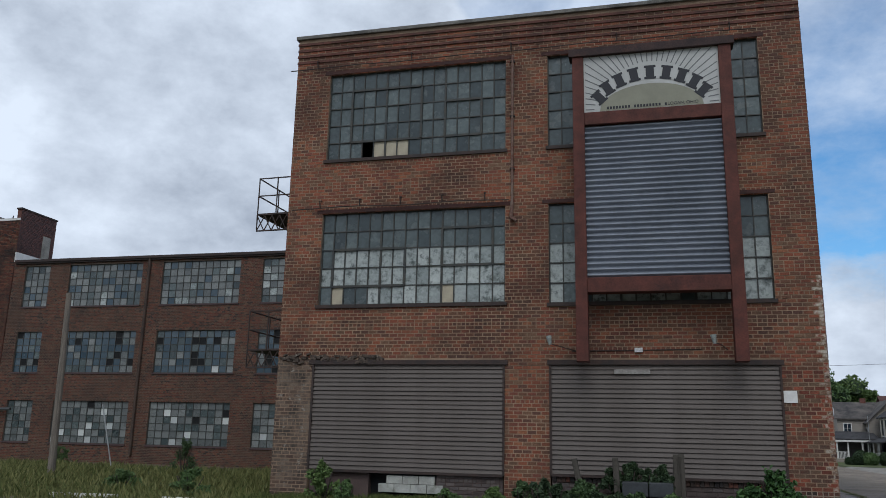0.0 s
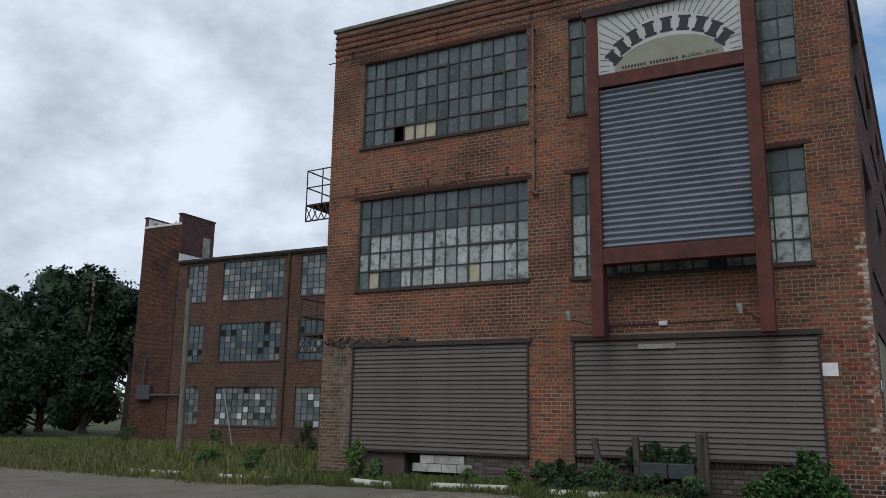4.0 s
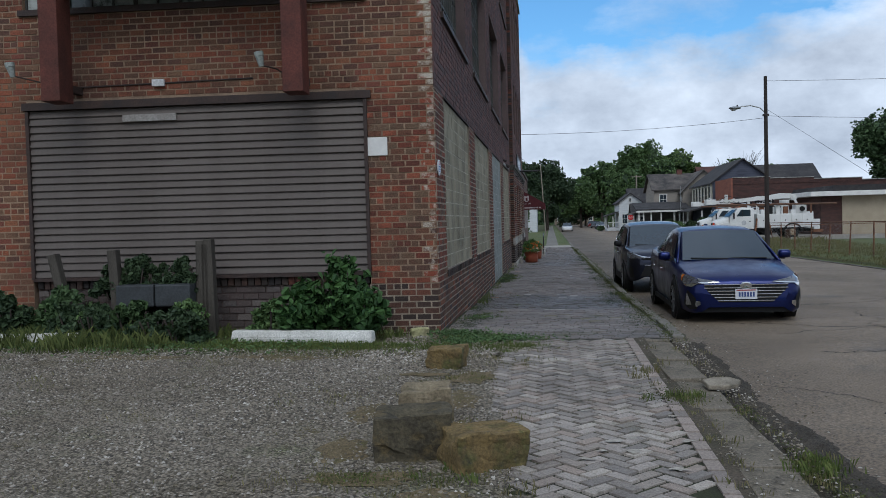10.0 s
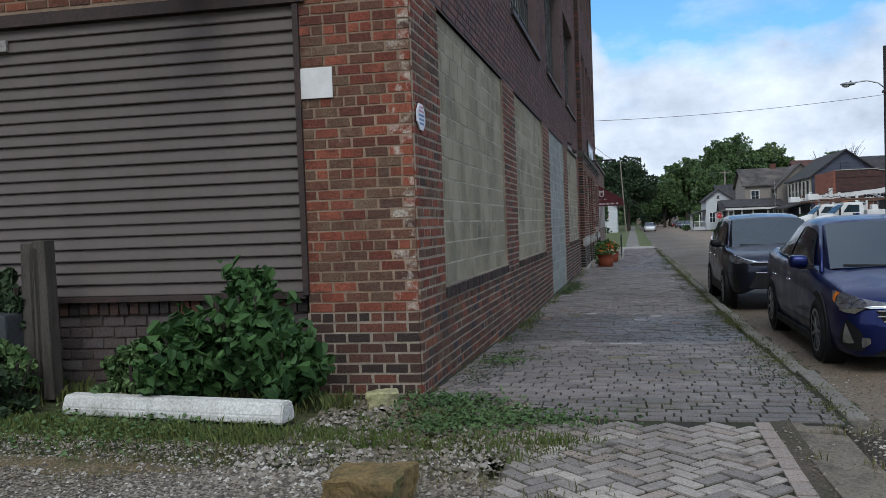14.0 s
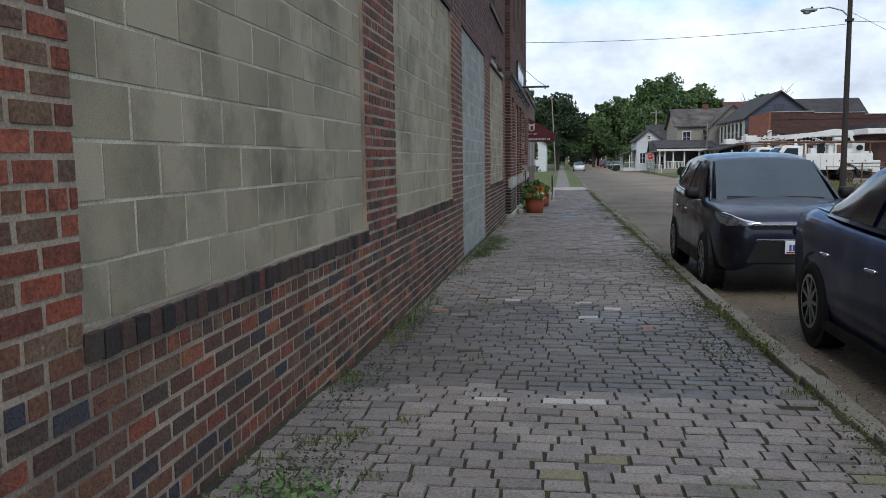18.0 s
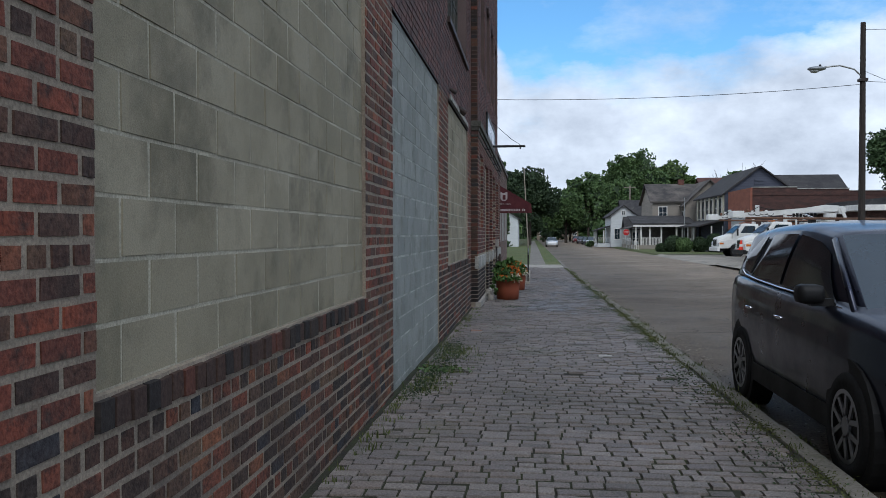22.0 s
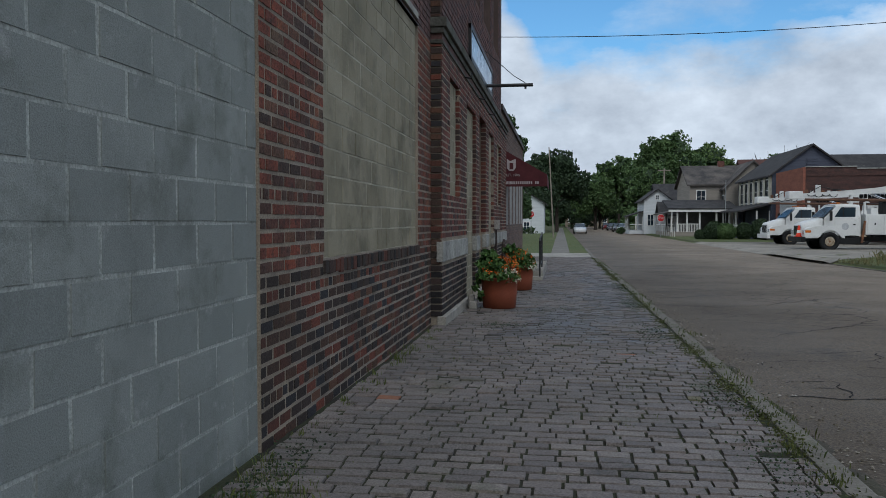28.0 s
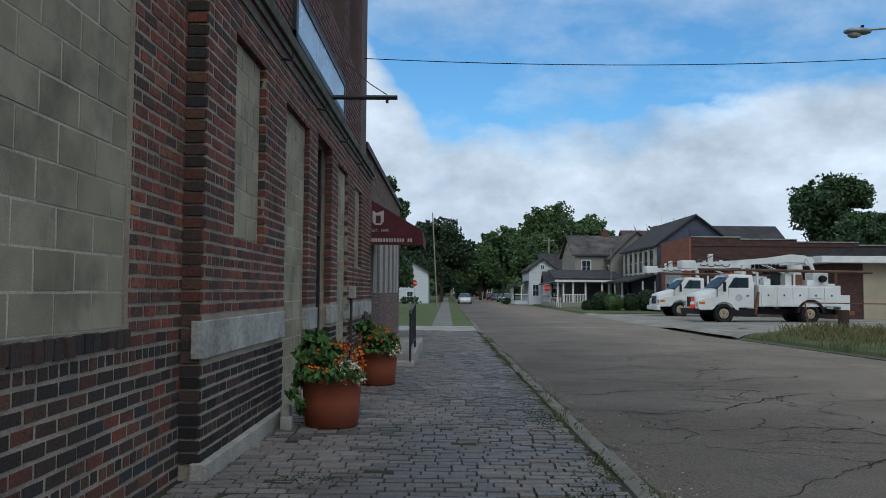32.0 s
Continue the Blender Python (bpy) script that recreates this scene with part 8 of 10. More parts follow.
house("white_corner_house", "white two-storey house beyond the lawn", -7.5, -0.6, 122, 131, GZ, 3.6, 5.7, "y", white_clap, shingle, [("S", -3.3, -2.6, 1.9, 3.3), ("S", -3.3, -2.6, -0.2, 1.0)])
house("far_house", "pale far house across the end of the street", 3, 16, 262, 272, GZ, 4.0, 6.5, "x", M("far_tan", (0.20, 0.165, 0.125)), M("far_roof_dark", (0.075, 0.05, 0.045)), [("S", 4 + 2.6 * k, 5 + 2.6 * k, 0.8, 2.4) for k in range(5)])

# brick garage and the low tan building
br = base("brick_garage", "one-storey red brick garage with stepped parapet", "building")
pb = M("garage_brick", (0.088, 0.044, 0.037), (0.052, 0.034, 0.031), rough=0.9, scale=1.2, fine=9, stretch=(1, 1, 3), bump=0.3, tone=0.4)
pb2 = M("garage_brick_front", (0.27, 0.10, 0.065), (0.21, 0.085, 0.06), rough=0.9, scale=1.2, fine=9, stretch=(1, 1, 3), bump=0.3, tone=0.3)
part("wall", box(B(), 21.3, 44, 80, 88.2, GZ, 4.85), pb, br)
part("wall_street", box(B(), 21.1, 21.29, 79.9, 88.2, GZ, 5.5), pb2, br, "orange-red brick street face")
for a, b, c in ((21.3, 25.2, 5.5), (25.2, 29.7, 5.34), (29.7, 34.6, 5.14), (34.6, 44.0, 4.92)):
    part("parapet", box(B(), a, b, 79.95, 80.2, 4.8, c), pb, br)
    part("coping", box(B(), a, b, 79.88, 80.25, c, c + 0.08), stone, br)
gd = part("garage_door", box(B(), 21.0, 21.12, 81.6, 86.4, GZ, 3.3), M("garage_door_grey", (0.42, 0.43, 0.44)), br)
for k in range(4):
    part("door_panel", box(B(), 20.96, 21.0, 81.7, 86.3, GZ + 0.1 + 0.95 * k, GZ + 0.95 + 0.95 * k), MATS["garage_door_grey"], gd)
tb = base("tan_building", "long low tan block building with white fascia", "building")
tan_m = M("tan_block", (0.40, 0.34, 0.25), (0.33, 0.28, 0.205), rough=0.85, scale=0.7, fine=20, bump=0.2, tone=0.12, stain=((0.24, 0.20, 0.15), 0.5, 0.6, 0.8))
part("wall", box(B(), 28.0, 60, 66.5, 78, GZ, 3.0), tan_m, tb)
part("brick_pier", box(B(), 26.2, 28.0, 66.6, 78, GZ, 3.0), pb, tb)
part("fascia", box(B(), 25.0, 60.4, 65.6, 78.2, 3.0, 3.42, bevel=0.03), white_paint, tb)
part("roof_edge", box(B(), 26.9, 60.4, 65.7, 78.1, 3.42, 3.75), shingle, tb)
part("roof", box(B(), 27.0, 60.3, 65.8, 78.0, 3.75, 3.95), shingle, tb)
for k in range(3):
    w = part("window", box(B(), 33 + 7 * k, 34.6 + 7 * k, 66.44, 66.52, 0.5, 2.2), car_glass, tb)
    part("frame", box(B(), 32.9 + 7 * k, 34.7 + 7 * k, 66.40, 66.50, 0.4, 0.5), white_paint, w)

# chain link fence on the far side of the street
fence = base("chain_fence", "rusty chain link fence with leaning posts beside the street", "fence")
FXY = [(13.9 + 0.02 * k, 14 + 2.6 * k) for k in range(10)]
for k, (x, y) in enumerate(FXY):
    z = ground_z(1, y)
    part("post", cyl(B(), (x, y, z - 0.1), (x + 0.1 * hash01(k), y + 0.1 * (hash01(k, 1) - 0.5), z + 1.45), 0.03, n=8), rusty, fence)
part("top_rail", tube(B(), [(x, y, ground_z(1, y) + 1.42) for x, y in FXY], 0.02, 6), rusty, fence)
bm = B()
for (x0, y0), (x1, y1) in zip(FXY[:-1], FXY[1:]):
    z = ground_z(1, y0)
    n = 16
    for k in range(-8, n):
        for s in (0, 1):
            t0, t1 = k / n, (k + 8) / n
            a, b = (t0, t1) if s == 0 else (t1, t0)
            za, zb = 0.0, 1.42
            lo, hi = max(0, min(a, b)), min(1, max(a, b))
            if hi <= lo:
                continue
            f = lambda t: (x0, y0 + (y1 - y0) * t, z + za + (zb - za) * (t - a) / (b - a))
            p, q = f(lo), f(hi)
            bm.faces.new([bm.verts.new(v) for v in ((p[0], p[1] - 0.004, p[2]), (p[0], p[1] + 0.004, p[2]), (q[0], q[1] + 0.004, q[2]), (q[0], q[1] - 0.004, q[2]))])
part("mesh_wire", bm, M("galv", (0.35, 0.36, 0.36)), fence)
yf = base("pipe_rail_fence", "thin rusty pipe rail on a leaning post in the grass", "fence")
part("post", cyl(B(), (18.2, 52.2, -0.6), (17.95, 52.1, 0.72), 0.035, n=8), rusty, yf)
part("post", cyl(B(), (25.5, 50.5, -0.6), (25.5, 50.5, 0.72), 0.035, n=8), rusty, yf)
part("rail", tube(B(), [(17.95, 52.1, 0.66), (21.5, 51.3, 0.64), (25.5, 50.5, 0.68)], 0.025, 6), rusty, yf)
stump = part("timber_post", box(B(), -0.17, 0.17, -0.15, 0.15, 0, 0.95, bevel=0.02), M("rotten_timber", (0.075, 0.045, 0.03), (0.045, 0.03, 0.024), rough=0.95, scale=3, fine=30, stretch=(4, 4, 0.7), bump=0.6), None, mw=Matrix.Translation((18.6, 49.9, ground_z(1, 50) - 0.05)))
tagged(stump, "short rotten brown timber post standing in grass", "post")
wf = base("wire_yard_fence", "low white wire fence before the grey house", "fence")
for k in range(8):
    part("post", cyl(B(), (13.2, 96 + 1.6 * k, GZ), (13.2, 96 + 1.6 * k, GZ + 1.1), 0.03, n=6), white_paint, wf)
part("rail", tube(B(), [(13.2, 96, GZ + 1.05), (13.2, 107.2, GZ + 1.05)], 0.02, 6), white_paint, wf)

# ---- plants ----
def leafmat(n, a, b):
    return M(n, a, rnd="island", ramp=(a, b), rough=0.65, bump=0, tone=0.15, scale=0.6, c2=tuple(0.6 * v for v in a))


leaf_dark, leaf_mid, leaf_light = leafmat("leaf_dark", (0.038, 0.070, 0.028), (0.080, 0.128, 0.048)), leafmat("leaf_mid", (0.056, 0.104, 0.036), (0.118, 0.178, 0.062)), leafmat("leaf_light", (0.074, 0.128, 0.036), (0.145, 0.205, 0.066))
# darker leaf green; inside tree crowns it carries the shade among leaves
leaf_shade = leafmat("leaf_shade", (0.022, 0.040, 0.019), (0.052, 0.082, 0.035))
# leaf green for the west trees, with their backlit dimness in the colour
leaf_backlit = leafmat("leaf_backlit", (0.013, 0.024, 0.012), (0.034, 0.054, 0.024))
leaf_vine = leafmat("leaf_vine", (0.016, 0.046, 0.012), (0.062, 0.128, 0.034))
grass_m = M("grass_blades", (0.09, 0.13, 0.03), rnd="island", ramp=((0.040, 0.062, 0.014), (0.130, 0.148, 0.046)), rough=0.8, bump=0, tone=0.1)
grass_dry = M("grass_dry", (0.2, 0.17, 0.08), rnd="island", ramp=((0.075, 0.085, 0.026), (0.205, 0.175, 0.088)), rough=0.8, bump=0, tone=0.1)
bark = M("bark", (0.075, 0.06, 0.048), (0.045, 0.038, 0.032), rough=0.95, scale=2, fine=12, stretch=(3, 3, 0.6), bump=0.8, dist=0.03)


def tree(x, y, h, r, label, mat, seed, n=9000, leaf=0.42, trunk=0.35, base_h=0.28, z=None, squash=1.0, group="street trees"):
    rng = np.random.default_rng(seed)
    z = ground_z(1, min(max(y, 0), 48)) - 0.1 if z is None else z
    t = base("tree", label, "tree", mw=Matrix.Translation((x, y, z)), group=group)
    bm = B()
    cyl(bm, (0, 0, -0.2), (0, 0, h * base_h), trunk, trunk * 0.75, 10)
    cyl(bm, (0, 0, h * base_h), (0.03 * h, 0.0, h * 0.62), trunk * 0.75, trunk * 0.3, 8)
    lobes = []
    n, leaf = int(n * 2.6), leaf * 0.61
    for k in range(17):
        a, e = rng.uniform(0, 2 * math.pi), rng.uniform(0.0, 1.0)
        q = np.array([math.cos(a) * r * (0.62 - 0.25 * e), math.sin(a) * r * (0.62 - 0.25 * e), h * (base_h + 0.12 + (0.66 - base_h) * e)])
        lobes.append((q, r * rng.uniform(0.28, 0.48) * (1 - 0.25 * e)))
        cyl(bm, (0.01 * h, 0, h * (base_h + 0.25 * e)), tuple(q * 0.92), trunk * 0.30, trunk * 0.06, 6)
    lobes.append((np.array([0.1 * r, 0, h * 0.80]), r * 0.36))
    part("trunk", bm, bark, t)
    # dark cores fill the crown: shade between the leaves put into colour
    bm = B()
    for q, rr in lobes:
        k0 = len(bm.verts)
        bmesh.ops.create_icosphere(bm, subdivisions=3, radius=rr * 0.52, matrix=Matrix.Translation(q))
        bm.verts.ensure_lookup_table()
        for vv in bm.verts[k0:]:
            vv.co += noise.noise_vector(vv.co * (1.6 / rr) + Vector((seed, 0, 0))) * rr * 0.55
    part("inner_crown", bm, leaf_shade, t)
    pts = []
    for q, rr in lobes:
        m = int(n / len(lobes))
        sub = [np.asarray(q) + np.clip(rng.normal(size=(m // 2, 3)), -1.7, 1.7) * np.array([rr * 0.46, rr * 0.46, rr * 0.40 * squash])]
        for _ in range(18):
            w = rr * rng.uniform(0.12, 0.34)
            d = rng.normal(size=3)
            sub.append(blob_points(q + d / np.linalg.norm(d) * rr * rng.uniform(0.5, 1.0), (w, w, w * 0.7 * squash), m // 36, rng, 0.0))
        pts += sub
    pts = np.concatenate(pts)
    hi = pts[:, 2] > 0.9 * h
    pts[hi, 2] = 0.9 * h + 0.14 * h * np.tanh((pts[hi, 2] - 0.9 * h) / (0.14 * h))
    link("crown", leaf_mesh("crown", pts, leaf, seed + 1), mat, t)
    return t


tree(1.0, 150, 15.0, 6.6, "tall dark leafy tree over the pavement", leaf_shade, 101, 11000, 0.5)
tree(-4.5, 165, 11.5, 6.0, "dark leafy tree behind the white house", leaf_dark, 102, 8000, 0.5)
tree(14.5, 195, 17.0, 8.5, "broad green tree at the street's end", leaf_mid, 103, 10000, 0.65)
tree(6.0, 235, 13.0, 8.0, "dark tree closing the street", leaf_dark, 104, 8000, 0.65)
tree(22.0, 168, 19.5, 9.0, "large round green tree behind the houses", leaf_mid, 105, 14000, 0.6)
tree(30.0, 176, 18.0, 8.0, "large light green tree behind the houses", leaf_light, 106, 11000, 0.6)
tree(17.0, 150, 12.5, 5.5, "green tree between the houses", leaf_mid, 107, 8000, 0.5)
tree(8.5, 175, 11.5, 5.5, "green tree down the street", leaf_mid, 108, 8000, 0.55)
tree(37.0, 152, 14.5, 5.0, "slim green tree behind the roofs", leaf_mid, 109, 6000, 0.5)
tree(44.0, 156, 13.0, 5.5, "green tree behind the gable house", leaf_mid, 110, 6000, 0.5)
tree(61.0, 140, 22.0, 9.5, "large dark tree behind the low tan building", leaf_dark, 111, 15000, 0.6)
tree(72.0, 138, 15.0, 8.0, "dark tree at the yard's edge", leaf_dark, 112, 9000, 0.6)
tree(64.0, 128, 9.0, 5.0, "pale green tree beyond the fence", leaf_light, 113, 6000, 0.5)
tree(-2.9, 76, 12.0, 2.3, "narrow dark conifer behind the annex", leaf_dark, 114, 6000, 0.3, trunk=0.2, base_h=0.1)
tree(-8.0, 90, 9.0, 5.0, "dark tree behind the annex lawn", leaf_dark, 118, 7000, 0.45)
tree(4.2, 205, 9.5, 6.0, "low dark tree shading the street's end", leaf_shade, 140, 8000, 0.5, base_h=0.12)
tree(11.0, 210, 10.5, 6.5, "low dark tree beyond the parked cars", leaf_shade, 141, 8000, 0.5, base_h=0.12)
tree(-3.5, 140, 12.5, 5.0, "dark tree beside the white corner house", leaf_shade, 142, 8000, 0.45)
bt = base("bare_tree", "leafless branching tree behind the roofs", "tree", mw=Matrix.Translation((41, 168, -0.6)))
bm = B()
rb = random.Random(8)
cyl(bm, (0, 0, 0), (0, 0, 6), 0.3, 0.2, 7)
for k in range(46):
    a, e = rb.uniform(0, 6.28), rb.uniform(0.5, 1.0)
    p = Vector((math.cos(a) * 1.2 * e, math.sin(a) * 1.2 * e, 6 + 3 * e * rb.random()))
    q = Vector((math.cos(a) * 5 * e, math.sin(a) * 5 * e, 9 + 6.5 * rb.random() * e))
    tube(bm, [(0, 0, 5.5), tuple(p), tuple(q)], 0.05, 4)
    for j in range(3):
        tube(bm, [tuple(p.lerp(q, 0.5)), tuple(q + Vector((rb.uniform(-1.5, 1.5), rb.uniform(-1.5, 1.5), rb.uniform(0.2, 1.6))))], 0.025, 4)
part("bare_crown", bm, M("grey_twigs", (0.13, 0.12, 0.12), rough=0.9), bt)
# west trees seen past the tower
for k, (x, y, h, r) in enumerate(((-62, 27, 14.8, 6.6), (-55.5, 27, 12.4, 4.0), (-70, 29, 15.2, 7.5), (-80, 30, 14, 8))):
    tree(x, y, h, r, "broad dark tree west of the stair tower", leaf_backlit, 120 + k, 9000, 0.42, z=0.3, base_h=0.25, group="west trees")
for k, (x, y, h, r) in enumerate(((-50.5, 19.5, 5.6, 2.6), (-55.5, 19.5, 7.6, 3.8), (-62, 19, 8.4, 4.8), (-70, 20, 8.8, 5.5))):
    tree(x, y, h, r, "dense dark green thicket beside the stair tower", leaf_backlit, 130 + k, 9000, 0.34, z=0.2, base_h=0.02, group="west thicket")
up_ = base("utility_pole", "grey wooden utility pole with crossarm behind the trees", "pole", mw=Matrix.Translation((-58.6, 25.0, 0)))
part("shaft", cyl(B(), (0, 0, 0), (0.1, 0, 12.6), 0.17, 0.12, 8), wood_pole, up_)
part("crossarm", box(B(), -1.2, 1.3, -0.06, 0.06, 12.1, 12.22), wood_pole, up_)
# a treeline closing the far sides
rng = np.random.default_rng(77)
far = []
for k in range(150):
    a = rng.uniform(-0.15, math.pi + 0.35)
    d = rng.uniform(300, 420)
    c = (d * math.cos(a), d * math.sin(a), rng.uniform(2, 7))
    far.append(blob_points(c, (rng.uniform(10, 20), rng.uniform(10, 20), rng.uniform(6, 11)), 260, rng, 0.5))
for k in range(70):
    a = rng.uniform(math.pi, 2 * math.pi)
    d = rng.uniform(120, 220)
    far.append(blob_points((d * math.cos(a), d * math.sin(a), rng.uniform(3, 7)), (rng.uniform(8, 16), rng.uniform(8, 16), rng.uniform(5, 9)), 160, rng, 0.5))
tl = link("treeline", leaf_mesh("treeline", np.concatenate(far), 2.2, 5), leaf_mid)
tagged(tl, "far belt of green woods on the horizon", "woods", kind="stuff")


def bush(x, y, rx, ry, h, label, mat, seed, n=900, leaf=0.07, z=None, group="shrubs", clipped=False):
    rng = np.random.default_rng(seed)
    z = ground_z(x, y) if z is None else z
    t = base("shrub", label, "shrub", mw=Matrix.Translation((x, y, z)), group=group)
    bm = B()
    for k in range(7):
        a = rng.uniform(0, 6.28)
        tube(bm, [(0.05 * math.cos(a), 0.05 * math.sin(a), -0.05), (rx * 0.5 * math.cos(a), ry * 0.5 * math.sin(a), h * 0.7)], 0.012, 5)
    part("stem", bm, bark, t)
    pts = []
    if leaf > 0.07 and not clipped:
        # shoots fanning out from the root, leaves in pairs along each
        for k in range(26):
            az_, out = rng.uniform(0, 6.28), rng.uniform(0.1, 1.0)
            tip = np.array([rx * out * math.cos(az_), ry * out * math.sin(az_), h * (1.0 - 0.62 * out ** 1.5) * rng.uniform(0.75, 1.0)])
            s_ = np.sqrt(rng.uniform(0.04, 1.0, n // 26))[:, None]
            pts.append(tip * s_ * np.array([1, 1, 1.0]) + np.array([0, 0, 0.12 * h]) * (s_ - s_ ** 2) + rng.normal(size=(n // 26, 3)) * 0.05)
    for k in range(16 if not pts else 0):
        e = k / 16
        sp = 0.85 * (1 - 0.75 * e)
        pts.append(blob_points((rng.uniform(-sp, sp) * rx, rng.uniform(-sp, sp) * ry, h * (0.1 + 0.82 * e)), (rx * 0.36 * (1 - 0.5 * e), ry * 0.36 * (1 - 0.5 * e), h * 0.13), n // 16, rng, 0.1))
    if clipped:
        pts = [blob_points((0, 0, h * 0.5), (rx, ry, h * 0.52), n, rng, 0.75), blob_points((0, 0, h * 0.3), (rx * 0.9, ry * 0.9, h * 0.3), n // 2, rng, 0.6)]
        ball = B()
        bmesh.ops.create_icosphere(ball, subdivisions=2, radius=1.0, matrix=Matrix.Translation((0, 0, h * 0.48)) @ Matrix.Diagonal((rx * 0.8, ry * 0.8, h * 0.45, 1)))
        part("inner_foliage", ball, mat, t)
    pts = np.concatenate(pts)
    pts[:, 2] = np.clip(pts[:, 2], 0.02, h)
    link("foliage", leaf_mesh("foliage", pts, leaf, seed + 1, folded=not clipped, droop=0.45), mat, t)
    return t


# hedges before the houses
for k, (x, r, h) in enumerate(((14.1, 0.50, 0.95), (15.0, 0.66, 1.5), (16.3, 0.95, 1.55), (17.9, 0.72, 1.6), (19.3, 0.92, 1.95), (15.6, 0.8, 1.75))):
    bush(x, 86 + 1.6 * (k == 5), r, r, h, "clipped round green bush before the house", leaf_mid if k == 2 else leaf_shade, 200 + k, 2400, 0.10, z=-0.6, clipped=True)
bush(9.5, 118, 0.8, 0.8, 1.2, "round green bush beside the porch", leaf_dark, 215, 700, 0.13, z=-0.6)
for k in range(4):
    bush(-2.2 - 1.3 * k, 118, 0.9, 0.8, 1.1, "green bush along the white house", leaf_dark, 216 + k, 700, 0.13, z=-0.6)
# weeds along the front
for k in range(9):
    bush(-6.5 + 0.40 * k, -1.05 - 0.12 * (k % 3), 0.42, 0.34, (0.62 if k < 4 else 0.36) + 0.22 * hash01("fw", k), "dense dark green weeds before the old trough", leaf_shade if k % 3 else leaf_dark, 340 + k, 1500, 0.055, group="wall weeds")
for k in range(4):
    bush(-4.62 + 0.36 * k, -0.60, 0.30, 0.20, 0.46 + 0.10 * (k % 2), "dark vine spilling over the wooden trough", leaf_shade, 360 + k, 1500, 0.05, z=0.62, group="wall weeds")
for k, (x, y, rx, ry, h, mt) in enumerate(((-1.28, -0.56, 0.58, 0.38, 1.28, leaf_vine), (-1.85, -0.66, 0.48, 0.35, 0.82, leaf_vine), (-0.92, -0.62, 0.36, 0.32, 0.66, leaf_vine), (-2.25, -0.72, 0.35, 0.30, 0.55, leaf_mid), (-4.15, -0.50, 0.62, 0.16, 1.18, leaf_shade), (-3.3, -0.95, 0.45, 0.35, 0.55, leaf_mid),
                                           (-5.2, -0.85, 0.70, 0.45, 0.75, leaf_dark), (-6.1, -0.95, 0.55, 0.40, 0.60, leaf_mid), (-4.6, -1.2, 0.5, 0.3, 0.45, leaf_mid), (-11.3, -1.15, 0.50, 0.40, 1.05, leaf_light), (-10.6, -1.3, 0.4, 0.3, 0.6, leaf_mid),
                                           (-8.2, -1.1, 0.5, 0.3, 0.4, leaf_mid), (-7.2, -0.9, 0.4, 0.3, 0.5, leaf_light), (-15.5, -0.2, 0.8, 0.5, 0.75, leaf_mid), (-18.5, 1.0, 0.8, 0.6, 0.6, leaf_mid), (-24, 12, 0.6, 0.6, 1.6, leaf_dark), (-21, 17.8, 0.6, 0.5, 1.3, leaf_mid),
                                           (-35, 17.0, 0.9, 0.6, 1.0, leaf_mid), (-40, 15, 1.3, 0.8, 1.0, leaf_dark))):
    bush(x, y, rx, ry, h, "rank green weed growing by the factory wall" if mt is not leaf_vine else "broad-leaved green weed against the shutter", mt, 300 + k, 1500 if mt is leaf_vine else 1500, 0.075 if mt is leaf_vine else 0.05, group="wall weeds")


def blades(name, spots, seed, label, mat, h=0.16, w=0.010):
    """Tufts of bent grass blades; spots are (x, y, spread, count, height factor)."""
    rng = np.random.default_rng(seed)
    vs, k = [], 0
    for x, y, s, n, f in spots:
        px, py = x + rng.normal(size=n) * s, y + rng.normal(size=n) * s
        a, ln = rng.uniform(0, 6.28, n), h * f * rng.uniform(0.5, 1.5, n)
        lean = rng.uniform(0.1, 0.7, n)
        z = np.array([ground_z(p, q) for p, q in zip(px, py)])
        ca, sa = np.cos(a), np.sin(a)
        v = np.empty((n, 4, 3))
        ww = w * rng.uniform(0.6, 1.4, n)
        v[:, 0] = np.stack([px - sa * ww, py + ca * ww, z - 0.02], 1)
        v[:, 1] = np.stack([px + sa * ww, py - ca * ww, z - 0.02], 1)
        v[:, 2] = np.stack([px + ca * ln * lean * 0.4 + sa * ww * 0.6, py + sa * ln * lean * 0.4 - ca * ww * 0.6, z + ln * 0.65], 1)
        v[:, 3] = np.stack([px + ca * ln * lean, py + sa * ln * lean, z + ln], 1)
        vs.append(v)
    v = np.concatenate(vs)
    me = quads_mesh(name, v.reshape(-1, 3), np.arange(4 * len(v)).reshape(-1, 4))
    return tagged(link(name, me, mat), label, "grass", kind="stuff")


rg = random.Random(4)
spots = [(rg.uniform(-13.2, -3.4), -0.1 - abs(rg.gauss(0.9, 0.55)), 0.11, 70, rg.uniform(0.35, 1.3)) for _ in range(420)]
spots += [(rg.uniform(-3.6, -0.4), -0.25 - 0.5 * rg.random(), 0.07, 30, rg.uniform(0.3, 0.8)) for _ in range(50)] + [(rg.uniform(-3.6, -0.5), -1.35 - 0.4 * rg.random(), 0.08, 24, rg.uniform(0.12, 0.3)) for _ in range(60)]
for x0, y0, x1, y1 in ((-8.6, -2.15, -6.95, -1.75), (-6.1, -1.55, -4.6, -1.45), (-10.95, -1.8, -9.7, -2.1), (-14.95, -2.1, -13.1, -1.95)):
    spots += [(x0 + (x1 - x0) * t_ + rg.gauss(0, 0.03), y0 + (y1 - y0) * t_ - 0.13 - abs(rg.gauss(0, 0.10)), 0.05, 34, rg.uniform(0.3, 0.95)) for t_ in np.linspace(-0.1, 1.1, 22)]
blades("grass_front", spots, 11, "ragged grass along the factory front", grass_m, w=0.0055)
